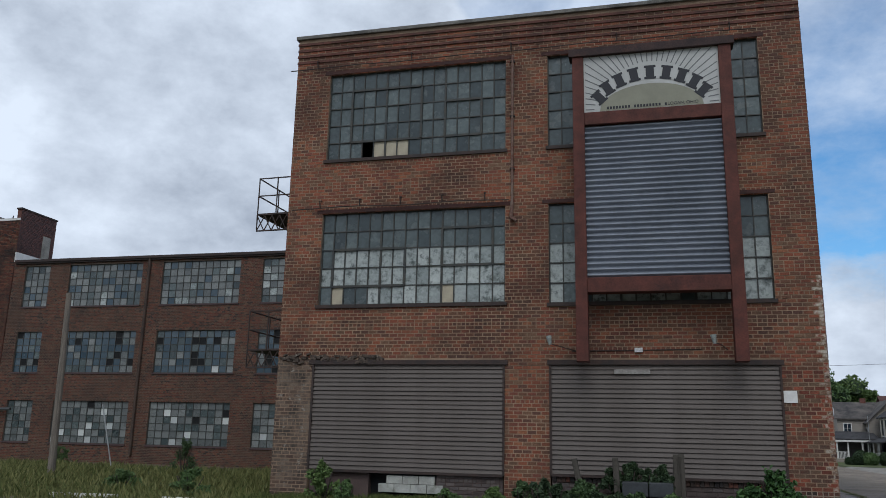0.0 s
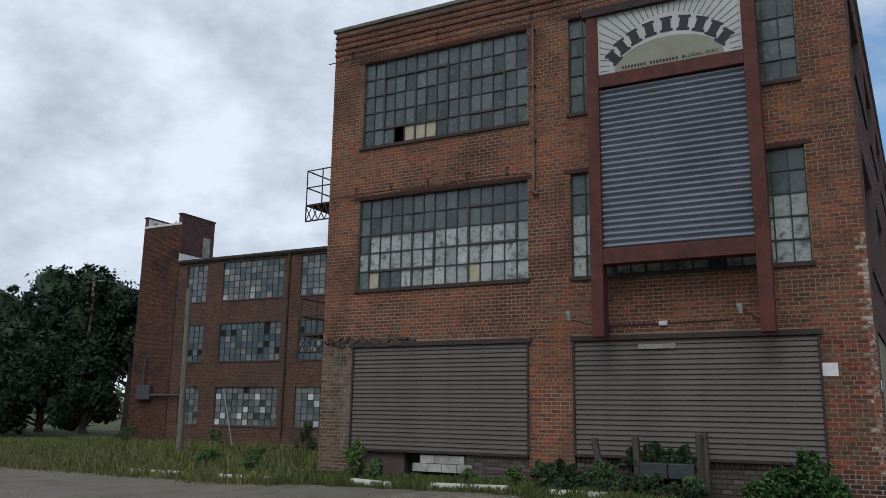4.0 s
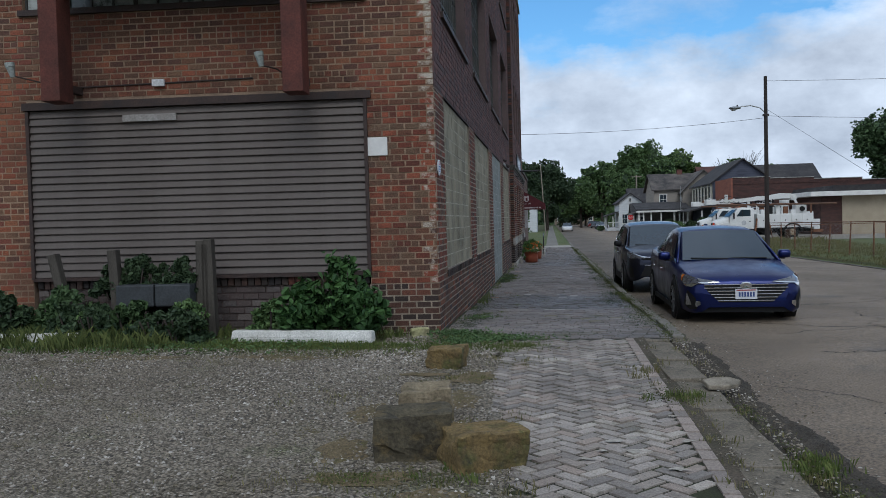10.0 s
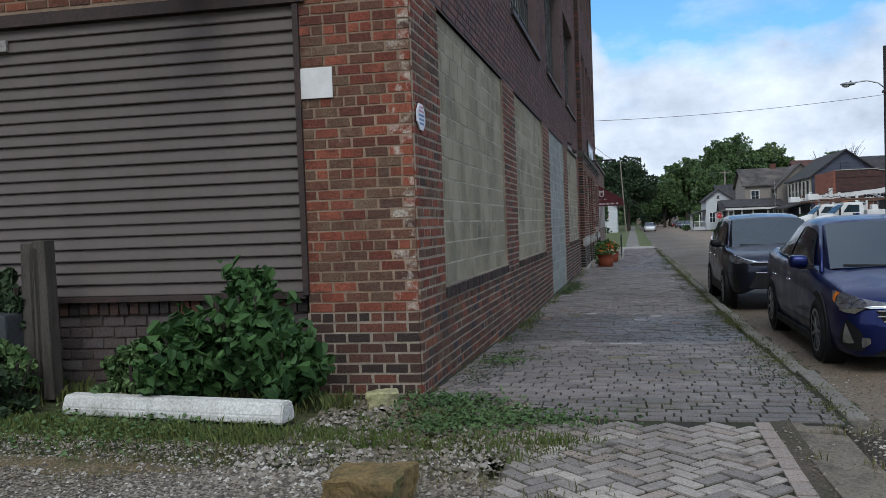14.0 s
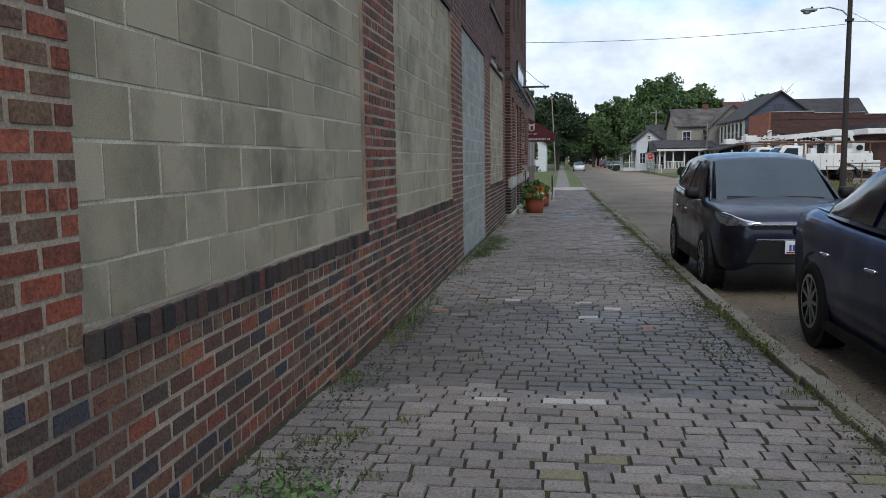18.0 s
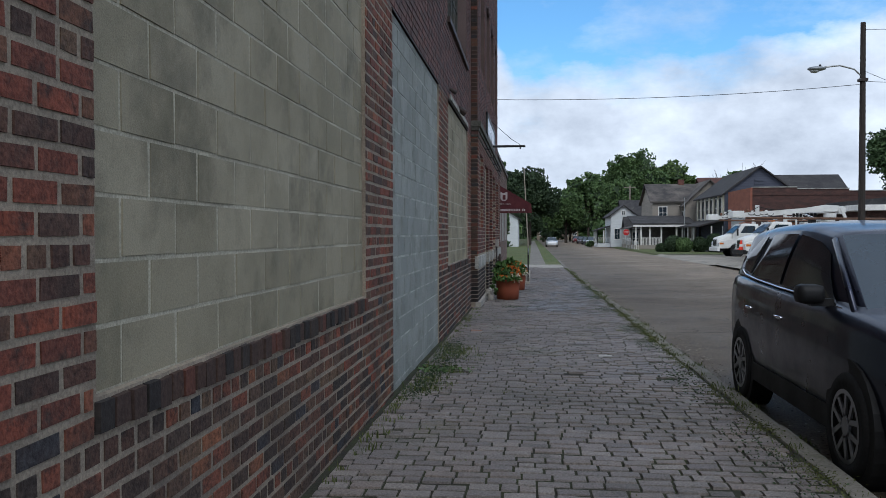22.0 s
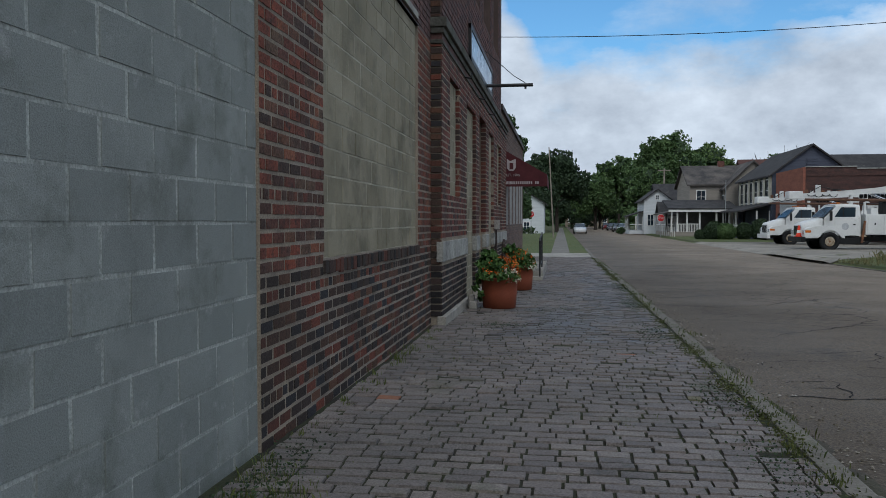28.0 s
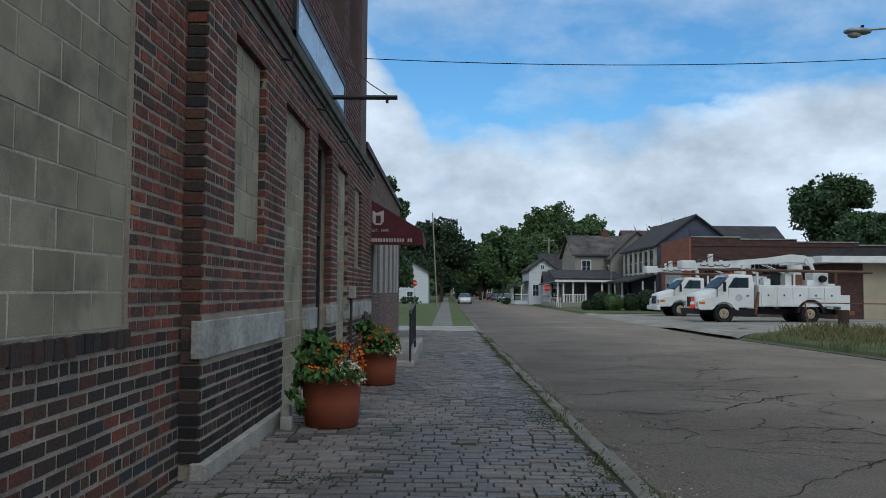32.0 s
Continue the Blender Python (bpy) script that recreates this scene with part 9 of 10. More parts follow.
spots = [(rg.uniform(-46, -13.5), rg.uniform(-2.6, 17), 0.35, 30, rg.uniform(0.7, 1.9)) for _ in range(1500)] + [(rg.uniform(-30, -13), rg.uniform(-3, 0.5), 0.22, 40, rg.uniform(0.5, 1.4)) for _ in range(420)]
blades("grass_lot", spots, 12, "tall uncut grass before the factory wing", M("grass_uncut", (0.1, 0.12, 0.03), rnd="island", ramp=((0.060, 0.080, 0.020), (0.195, 0.190, 0.072)), rough=0.8, bump=0, tone=0.1), w=0.014)
spots = [(rg.uniform(-8, 1.4), rg.uniform(-9, -2.0), 0.12, 26, rg.uniform(0.2, 0.5)) for _ in range(60)]
for gx_, gy_, gs_, gn_ in ((-1.6, -2.2, 0.45, 22), (-3.2, -2.5, 0.5, 16), (0.5, -3.6, 0.3, 16), (0.75, -2.3, 0.35, 20), (1.05, -6.7, 0.25, 14), (0.3, -6.6, 0.3, 14), (0.9, -5.3, 0.2, 8), (-0.2, -4.4, 0.4, 10), (-0.4, -1.9, 0.4, 18), (1.3, -7.6, 0.25, 10)):
    spots += [(gx_ + rg.gauss(0, gs_), gy_ + rg.gauss(0, gs_ * 0.5), 0.06, 22, rg.uniform(0.2, 0.55)) for _ in range(gn_)]
spots += [(rg.gauss(2.72, 0.05), rg.uniform(-8, -1), 0.05, 16, rg.uniform(0.2, 0.6)) for _ in range(26)] + [(rg.gauss(3.12, 0.08), rg.uniform(-8, -0.8), 0.05, 16, rg.uniform(0.15, 0.5)) for _ in range(30)] + [(2.55 + rg.gauss(0, 0.12), -3.2 + rg.gauss(0, 0.2), 0.05, 20, rg.uniform(0.3, 0.7)) for _ in range(8)] + [(0.75 + rg.gauss(0, 0.4), -1.1 + rg.gauss(0, 0.45), 0.08, 20, rg.uniform(0.15, 0.35)) for _ in range(50)]
blades("grass_gravel", spots, 13, "thin dry grass coming up through gravel and kerb joints", grass_dry, h=0.075, w=0.0035)
spots = [(KERB + rg.gauss(0.02, 0.07), rg.uniform(-0.6, 46), 0.05, 16, rg.uniform(0.15, 0.38)) for _ in range(210)]
spots += [(0.10 + abs(rg.gauss(0, 0.07)), rg.uniform(1, 21), 0.03, 10, rg.uniform(0.2, 0.4)) for _ in range(120)]
spots += [(0.25 + abs(rg.gauss(0, 0.16)), rg.uniform(11.4, 15.0), 0.06, 28, rg.uniform(0.15, 0.35)) for _ in range(50)]
spots += [(0.40 + rg.gauss(0, 0.16), 1.9 + rg.gauss(0, 0.4), 0.05, 26, rg.uniform(0.15, 0.3)) for _ in range(12)]
spots += [(rg.uniform(0.2, 3.0), rg.uniform(-0.5, 40), 0.04, 8, rg.uniform(0.05, 0.12)) for _ in range(120)]
blades("weeds_pavement", spots, 14, "small weeds in the pavement joints and along the kerb", grass_m, h=0.11, w=0.004)
spots = [s_ for s_ in [(rg.uniform(12.55, 20), rg.uniform(14, 52), 0.3, 34, rg.uniform(0.25, 0.75)) for _ in range(720)] + [(rg.uniform(13.4, 20), rg.uniform(40, 53), 0.3, 40, rg.uniform(0.6, 1.9)) for _ in range(110)] if s_[1] < 44.6 + 1.25 * (min(s_[0], 18.0) - 12.4) - 0.5]
low = [(rg.uniform(-8.5, -0.2), -1.32 - abs(rg.gauss(0, 0.22)), 0.07, 26, rg.uniform(0.3, 0.9)) for _ in range(330)] + [(-0.1 + rg.gauss(0, 0.3), -1.45 + rg.gauss(0, 0.15), 0.06, 26, rg.uniform(0.3, 0.7)) for _ in range(30)]
low += [(x + rg.gauss(0, s), y + rg.gauss(0, s * 0.5), 0.05, 26, rg.uniform(0.25, 0.7)) for x, y, s, n in ((0.5, -7.15, 0.14, 9), (0.34, -6.6, 0.08, 5), (0.8, -6.6, 0.2, 5), (0.95, -1.5, 0.3, 40), (0.4, -0.9, 0.3, 24), (3.2, -6.2, 0.12, 14), (2.62, -4.3, 0.12, 12)) for _ in range(n)]
blades("grass_low", low, 16, "low yellow-green grass at the gravel's edge", M("grass_low", (0.09, 0.12, 0.03), rnd="island", ramp=((0.055, 0.085, 0.018), (0.125, 0.150, 0.042)), rough=0.8, bump=0, tone=0.1), h=0.075, w=0.0045)
blades("grass_verge", spots, 15, "rough grass along the far side of the street", grass_dry, h=0.2, w=0.008)


def pave_top(x, y):
    return ground_z(1, y) - (0.10 if x > 3.16 else 0.0)


# clover mats at the wall corner
rc = np.random.default_rng(9)
mats_ = []
for x, y, s, n in ((0.30, -0.40, 0.22, 800), (0.75, -0.85, 0.24, 800), (0.45, -1.15, 0.2, 350), (1.25, -0.95, 0.2, 160), (-3.4, -1.65, 0.5, 700), (-1.9, -1.45, 0.5, 500), (0.45, 1.7, 0.14, 110), (0.3, 12.6, 0.15, 160), (-5.6, -1.6, 0.6, 600)):
    p = rc.normal(size=(n, 3)) * np.array([s, s * 0.7, 0.0]) + np.array([x, y, 0.0])
    p[:, 2] = [ground_z(a, b) + 0.025 + 0.03 * rc.random() for a, b in p[:, :2]]
    mats_.append(p)
tagged(link("clover_mats", leaf_mesh("clover_mats", np.concatenate(mats_), 0.026, 3, flat=0.6, droop=0.0), leaf_mid), "low bright green clover mats", "ground cover", kind="stuff")

# dark moss and small weeds at the wall's foot and along the kerb
rm = np.random.default_rng(19)
moss_ = []
for x, y, sx, sy, n in ((0.26, 12.2, 0.10, 0.5, 700), (0.30, 13.4, 0.13, 0.6, 900), (0.24, 14.6, 0.09, 0.5, 600), (0.22, 11.5, 0.07, 0.3, 350), (2.9, 15.2, 0.10, 0.5, 420), (2.95, 17.1, 0.12, 0.4, 420), (2.85, 20.8, 0.12, 0.5, 420),
                        (2.75, 4.6, 0.12, 0.4, 380), (0.42, 1.8, 0.16, 0.35, 700), (0.30, 0.7, 0.10, 0.3, 300), (0.28, 3.6, 0.08, 0.5, 360), (2.9, 6.6, 0.12, 0.5, 420), (2.85, 12.2, 0.10, 0.6, 420), (2.9, 1.2, 0.12, 0.6, 360), (2.9, 9.4, 0.10, 0.6, 380), (0.25, 5.7, 0.08, 0.4, 300), (0.9, 21.4, 0.2, 0.15, 260), (2.9, 24.5, 0.1, 0.6, 360), (3.0, 28.0, 0.1, 0.8, 360)):
    p = rm.normal(size=(n, 3)) * np.array([sx, sy, 0.0]) + np.array([x, y, 0.0])
    p[:, 0] = np.abs(p[:, 0] - 0.06) + 0.06
    p[:, 2] = [ground_z(1, b) + 0.012 + 0.022 * rm.random() for a, b in p[:, :2]]
    moss_.append(p)
ry_ = np.random.default_rng(23)
verge_ = []
for k in range(150):
    y = ry_.uniform(-0.5, 46)
    n = int(40 + 150 * max(0.0, noise.noise((y * 0.45, 3.0, 0)) + 0.35))
    p = ry_.normal(size=(n, 3)) * np.array([0.055, 0.16, 0.0]) + np.array([KERB + ry_.choice((-0.06, -0.02, 0.20)), y, 0.0])
    p[:, 2] = [(ground_z(1, b) if a < KERB + 0.15 else road_z(a, b) + 0.02) + 0.010 + 0.03 * ry_.random() for a, b in p[:, :2]]
    verge_.append(p)
for x, y, sx, sy, n in ((3.22, -6.0, 0.07, 0.5, 700), (3.30, -6.9, 0.09, 0.35, 600), (2.62, -4.3, 0.12, 0.18, 420), (3.1, -4.9, 0.06, 0.2, 200), (-1.2, -1.55, 1.0, 0.16, 1800), (-3.6, -1.75, 1.1, 0.18, 1700), (-6.5, -2.1, 1.4, 0.25, 1500), (0.50, -7.15, 0.16, 0.10, 150), (0.34, -6.62, 0.10, 0.06, 180), (0.95, -1.55, 0.35, 0.2, 800), (0.55, -0.9, 0.3, 0.25, 700), (0.85, -6.6, 0.2, 0.08, 160)):
    p = ry_.normal(size=(n, 3)) * np.array([sx, sy, 0.0]) + np.array([x, y, 0.0])
    p[:, 2] = [(pave_top(a, b) if a > 1.0 else ground_z(a, b)) + 0.012 + 0.025 * ry_.random() for a, b in p[:, :2]]
    verge_.append(p)
tagged(link("verge_moss", leaf_mesh("verge_moss", np.concatenate(verge_), 0.0115, 61, flat=0.6, droop=0.0), leafmat("leaf_moss", (0.048, 0.062, 0.016), (0.105, 0.112, 0.034))), "yellow-green moss and low grass along kerb and gravel edge", "ground cover", kind="stuff")
tagged(link("moss_mats", leaf_mesh("moss_mats", np.concatenate(moss_), 0.0125, 6, flat=0.6, droop=0.0), leaf_shade), "dark moss and tiny weeds at wall foot and kerb", "ground cover", kind="stuff")

# ---- paving, kerb stones, gravel, cracks, wall bricks ----
pave = base("pavement", "uneven old brick pavement between wall and kerb", "pavement", kind="structure")


def pave_z(x, y):
    sag = min(1.0, max(0.0, (y - 3.25) / 0.5)) * min(1.0, max(0.0, (8.6 - y) / 2.6))
    return ground_z(1, y) - 0.032 * sag + 0.018 * noise.noise((x * 0.7, y * 0.5, 3.0)) + 0.006 * noise.noise((x * 2.5, y * 2.5, 7.0)) - (0.03 * max(0.0, 0.35 - x))


xs, ys = np.linspace(-0.02, KERB + 0.02, 30), np.linspace(-8.2, 48.2, 420)
co = [(x, y, pave_z(x, y) - 0.011) for y in ys for x in xs]
n = len(xs)
bedf = [(j * n + i, j * n + i + 1, (j + 1) * n + i + 1, (j + 1) * n + i) for j in range(len(ys) - 1) for i in range(n - 1) if not (ys[j] < -0.8 and (xs[i] < 1.05 or xs[i] > 2.5))]
bed_me = quads_mesh("bed", co, bedf)
bed_me.shade_smooth()
link("bed", bed_me, paver_joint, pave)
prn = random.Random(17)
# each brick: centre x, y, z, length, width, turn and tilts
rows_ = []
pale_at = ((1.09, 7.33), (1.75, 7.15), (2.05, 6.86), (1.81, 6.29), (1.16, 3.30), (1.62, 3.36), (1.78, 3.36), (2.3, 14.2))
rust_at = ((0.31, 6.72), (2.28, 5.87), (0.5, 7.9), (0.45, 16.8), (2.5, 19.3))
lichen_at = ((2.07, 1.53), (1.54, 2.14), (2.5, 1.73), (1.7, 2.3), (2.2, 1.2), (2.68, 17.2), (2.9, 2.2))
y, k = -0.75, 0
while y < 48.1:
    h_ = 0.126 + prn.uniform(-0.008, 0.008)
    x = 0.06 - prn.uniform(0.0, 0.04) - (0.0 if k % 2 else 0.105)
    while x < KERB - 0.03:
        L = 0.200 + prn.uniform(-0.016, 0.014)
        if prn.random() < 0.20:
            L *= 0.55
        p, q = max(0.06, x), min(KERB - 0.02, x + L)
        x += L
        if q - p < 0.05 or prn.random() < 0.004:
            continue
        cx_ = (p + q) / 2
        cy_ = y + h_ / 2 + 0.05 * noise.noise((cx_ * 0.55, y * 0.35, 5.0)) + 0.02 * noise.noise((cx_ * 2.2, y * 0.9, 11.0)) + prn.uniform(-0.004, 0.004)
        turn = 0.030 * noise.noise((cx_ * 1.1, cy_ * 0.8, 21.0)) * 2 + prn.gauss(0, 0.014)
        one = (cx_, cy_, pave_z(cx_, cy_) + prn.gauss(0, 0.0035), q - p - 0.004 - prn.uniform(0, 0.006), h_ - 0.012 - prn.uniform(0, 0.009), turn, prn.gauss(0, 0.022), prn.gauss(0, 0.012))
        rows_.append(one)
    y += h_
    k += 1


def brick_matrix(b):
    return Matrix.Translation(b[:3]) @ Matrix.Rotation(b[5], 4, "Z") @ Matrix.Rotation(b[6], 4, "X") @ Matrix.Rotation(b[7], 4, "Y") @ GROUND @ Matrix.Translation((-b[3] / 2, 0, -b[4] / 2)) @ Matrix.Diagonal((b[3], 0.05, b[4], 1))


def take(spots):
    out = []
    for sx, sy in spots:
        b = min(rows_, key=lambda r: (r[0] - sx) ** 2 + (r[1] - sy) ** 2)
        rows_.remove(b)
        out.append(b)
    return out


def paving(bricks, mat, key, label=""):
    kinds = unit_boxes(key, mat, 0.03)
    for k, b in enumerate(bricks):
        ob = new("paving_brick", kinds[k * 7 % 11 % 5])
        ob.parent = pave
        ob.matrix_basis = brick_matrix(b)
        if label:
            ob["label"] = label


paving(take(pale_at), M("paver_pale", (0.42, 0.40, 0.37), (0.30, 0.285, 0.265), rough=0.75, scale=9, fine=60, bump=0.4, tone=0.3), "paver_unit_pale", "pale worn paving brick")
paving(take(rust_at), M("paver_rust", (0.30, 0.13, 0.075), (0.20, 0.10, 0.065), rough=0.8, scale=9, fine=60, bump=0.4, tone=0.3), "paver_unit_rust", "rust-red paving brick")
paving(take(lichen_at), M("paver_lichen", (0.19, 0.172, 0.105), (0.13, 0.12, 0.09), rough=0.85, scale=9, fine=60, bump=0.4, tone=0.35), "paver_unit_lichen", "paving brick yellowed by lichen")
near = [b for b in rows_ if 1.4 < b[1] < 3.4 and b[0] < 2.9][:280]
far_ = set(near)
paving(near, paver_ob, "paver_unit")
corner = np.array([(0, 1, 0), (1, 1, 0), (1, 1, 1), (0, 1, 1), (0.03, 0, 0.09), (0.97, 0, 0.09), (0.97, 0, 0.91), (0.03, 0, 0.91)])


def damp(b):
    """Bricks of the sunken stretch where water stands, and of the grimy stretch before the entrance."""
    w = noise.noise((b[0] * 0.9, b[1] * 0.6, 2.0)) + 0.5 * noise.noise((b[0] * 3.0, b[1] * 2.0, 6.0))
    return 3.5 + 0.5 * w < b[1] < 6.9 + 1.3 * w or 20.5 < b[1] + 2 * w < 36 and w + 0.5 * noise.noise((b[0] * 7.0, b[1] * 5.0, 1.0)) > -0.02


for nm, mt, lot in (("brick_rest", paver, [b for b in rows_ if b not in far_ and not damp(b)]), ("brick_damp", paver_damp, [b for b in rows_ if b not in far_ and damp(b)])):
    V = np.concatenate([corner @ np.array(m)[:3, :3].T + np.array(m)[:3, 3] for m in (brick_matrix(b) for b in lot)])
    link(nm, quads_mesh(nm, V, (BOXF[None, :5] + 8 * np.arange(len(V) // 8)[:, None, None]).reshape(-1, 4)), mt, pave, "damp dark paving bricks" if mt is paver_damp else "")["kind"] = "stuff"
# herringbone part before the wall's corner, with a border course
H45 = Matrix.Translation((1.8, -4.4, 0)) @ Matrix.Rotation(radians(45), 4, "Z") @ GROUND
Hr = Matrix.Rotation(radians(45), 3, "Z")
hb = []


a = 0.107
for i in range(-44, 45):
    for j in range(-44, 45):
        m = (i - j) % 4
        if m == 0:
            c = (i * a, (i + 2) * a, j * a, (j + 1) * a)
        elif m == 2:
            c = (i * a, (i + 1) * a, (j - 1) * a, (j + 1) * a)
        else:
            continue
        w = Hr @ Vector(((c[0] + c[1]) / 2, (c[2] + c[3]) / 2, 0)) + Vector((1.8, -4.4, 0))
        edge = hb_edge(w.y) + 0.09 * noise.noise((w.y * 1.6, 0, 0)) if w.y < -1.6 else 0.75
        if edge < w.x < 2.47 and -7.9 < w.y < -0.86 and math.hypot((w.x - 2.46) / 0.20, (w.y + 7.0) / 0.36) > 1.0:
            z = pave_z(w.x, w.y) + prn.uniform(-0.006, 0.006)
            hb.append((c[0] + 0.006, c[1] - 0.006, c[2] + 0.006, c[3] - 0.006, -(z - 0.05), -z))
border = [(2.52, 2.625, -8.0 + 0.213 * k + 0.004, -8.0 + 0.213 * k + 0.207, -(pave_z(2.6, -8 + 0.213 * k) - 0.05), -pave_z(2.6, -8 + 0.213 * k) - 0.004) for k in range(34)]
link("brick_herringbone", boxes_mesh("brick_herringbone", hb, H45, 0.006), paver_warm, pave)["kind"] = "stuff"
pieces("border_brick", border, GROUND, M("paver_border", PAVE[0], rnd="object", ramp=((0.25, 0.21, 0.18), (0.20, 0.17, 0.15), (0.29, 0.24, 0.205)), rough=0.8, scale=3, fine=60, bump=0.5, tone=0.35), pave, "border_brick_unit", 0.03)
bm = B()
rpt = random.Random(64)
for x, y, sx, sy in ((1.84, -4.76, 0.05, 0.03), (1.92, -4.72, 0.07, 0.03), (2.03, -4.80, 0.06, 0.025), (1.95, -4.92, 0.02, 0.06), (1.97, -5.06, 0.018, 0.07), (1.96, -5.28, 0.03, 0.05), (2.0, -5.68, 0.09, 0.06), (2.14, -5.62, 0.06, 0.05),
                     (2.10, -5.95, 0.09, 0.08), (1.90, -5.92, 0.05, 0.04), (1.81, -6.12, 0.10, 0.05), (2.50, -4.98, 0.07, 0.05), (2.50, -5.68, 0.09, 0.05), (2.35, -6.3, 0.10, 0.06)):
    vs = []
    for j in range(12):
        t = 2 * math.pi * j / 12
        f = rpt.uniform(0.25, 0.9)
        px, py = x + sx * f * math.cos(t), y + sy * f * math.sin(t)
        vs.append(bm.verts.new((px, py, pave_z(px, py) + 0.0085)))
    bm.faces.new(vs)
splash = part("paint_splashes", bm, M("dried_paint", (0.37, 0.34, 0.29), (0.27, 0.245, 0.205), rough=0.8, scale=14, fine=50, bump=0.3, tone=0.3), None)
tagged(splash, "splashes of pale dried paint on the brick path", "paint", kind="stuff")
# kerb
kerb = base("kerb", "worn stone kerb with moss along the street", "kerb", kind="structure")
kerb_m = M("kerb_stone", (0.20, 0.185, 0.16), (0.125, 0.115, 0.098), rough=0.9, scale=2, fine=40, bump=0.5, stain=((0.085, 0.09, 0.05), 1.5, 0.52, 0.7))
kr = random.Random(23)
y = -0.6
while y < 60:
    L = kr.uniform(1.1, 1.9)
    z = ground_z(1, y)
    ob = part("kerbstone", box(B(), 0, 0.15, 0.006, L - 0.006, -0.3, 0, bevel=0.018), kerb_m, kerb, mw=Matrix.Translation((KERB + 0.01 + kr.uniform(-0.012, 0.012), y, z + kr.uniform(-0.012, 0.006))) @ Matrix.Rotation(radians(kr.uniform(-0.5, 0.5)), 4, "Z"))
    y += L
kerb_old = M("kerb_dirty", (0.180, 0.154, 0.118), (0.118, 0.102, 0.077), rough=0.92, scale=3, fine=45, bump=0.8, tone=0.45, stain=((0.050, 0.046, 0.036), 2.4, 0.50, 0.66), stain2=((0.075, 0.080, 0.036), 3.5, 0.58, 0.72))
y = -8.0
while y < -0.9:
    L = kr.uniform(0.4, 0.9)
    ob = part("kerbstone", box(B(), 0, 0.34, 0.008, L - 0.012, -0.3, 0, bevel=0.012), kerb_old, kerb, "broken sunken kerb slab",
              mw=Matrix.Translation((2.72 + kr.uniform(-0.03, 0.03), y, ground_z(1, y) + 0.004 + kr.uniform(-0.022, 0.010))) @ Matrix.Rotation(radians(kr.uniform(-2, 2)), 4, "Z") @ Matrix.Rotation(radians(kr.uniform(-2, 3)), 4, "Y"))
    y += L
bm = prism(B(), [(-0.19, -0.10), (-0.05, -0.15), (0.10, -0.13), (0.20, -0.03), (0.17, 0.07), (0.03, 0.13), (-0.13, 0.09)], "z", 0, 0.045)
bmesh.ops.bevel(bm, geom=list(bm.edges), offset=0.008, segments=1, affect="EDGES")
slab = part("broken_slab", bm, M("slab_pale", (0.27, 0.235, 0.180), (0.18, 0.156, 0.120), rough=0.9, scale=6, fine=50, bump=0.6, tone=0.3, stain=((0.12, 0.105, 0.08), 5, 0.56, 0.7)), None, mw=Matrix.Translation((3.10, -3.75, 0.0)) @ Matrix.Rotation(radians(24), 4, "Z") @ Matrix.Rotation(radians(5), 4, "X"))
tagged(slab, "broken pale concrete slab lying by the kerb", "slab")
kerb2 = base("kerb_far", "low concrete kerb on the far side of the street", "kerb", kind="structure")
for k in range(24):
    y = 4 + 2.0 * k
    part("kerbstone", box(B(), ROAD_R, ROAD_R + 0.15, y + 0.01, y + 1.99, ground_z(1, y) - 0.4, ground_z(1, y) - 0.112, bevel=0.015), M("kerb_far_grimy", (0.11, 0.10, 0.085), (0.075, 0.07, 0.058), rough=0.95, scale=1.5, fine=30), kerb2)


# gravel and grit
def pebbles(name, spots, seed, label, mat, zf):
    rng = np.random.default_rng(seed)
    p = np.asarray(spots)
    n = len(p)
    oc = np.array([(1, 0, 0), (0, 1, 0), (-1, 0, 0), (0, -1, 0), (0, 0, 1), (0.3, 0.2, -0.6)])
    v = oc[None] * p[:, 2][:, None, None] * rng.uniform(0.6, 1.25, size=(n, 6, 3)) * np.array([1, 1, 0.7])
    an = rng.uniform(0, 6.28, n)
    c, s = np.cos(an)[:, None], np.sin(an)[:, None]
    vx, vy = v[:, :, 0] * c - v[:, :, 1] * s, v[:, :, 0] * s + v[:, :, 1] * c
    z = np.array([zf(a, b) for a, b in p[:, :2]])
    V = np.stack([vx + p[:, 0][:, None], vy + p[:, 1][:, None], v[:, :, 2] + z[:, None]], 2)
    F = np.array([(0, 1, 4), (1, 2, 4), (2, 3, 4), (3, 0, 4)])
    f = (F[None] + 6 * np.arange(n)[:, None, None]).reshape(-1, 3)
    return tagged(link(name, quads_mesh(name, V.reshape(-1, 3), f), mat), label, "gravel", kind="stuff")


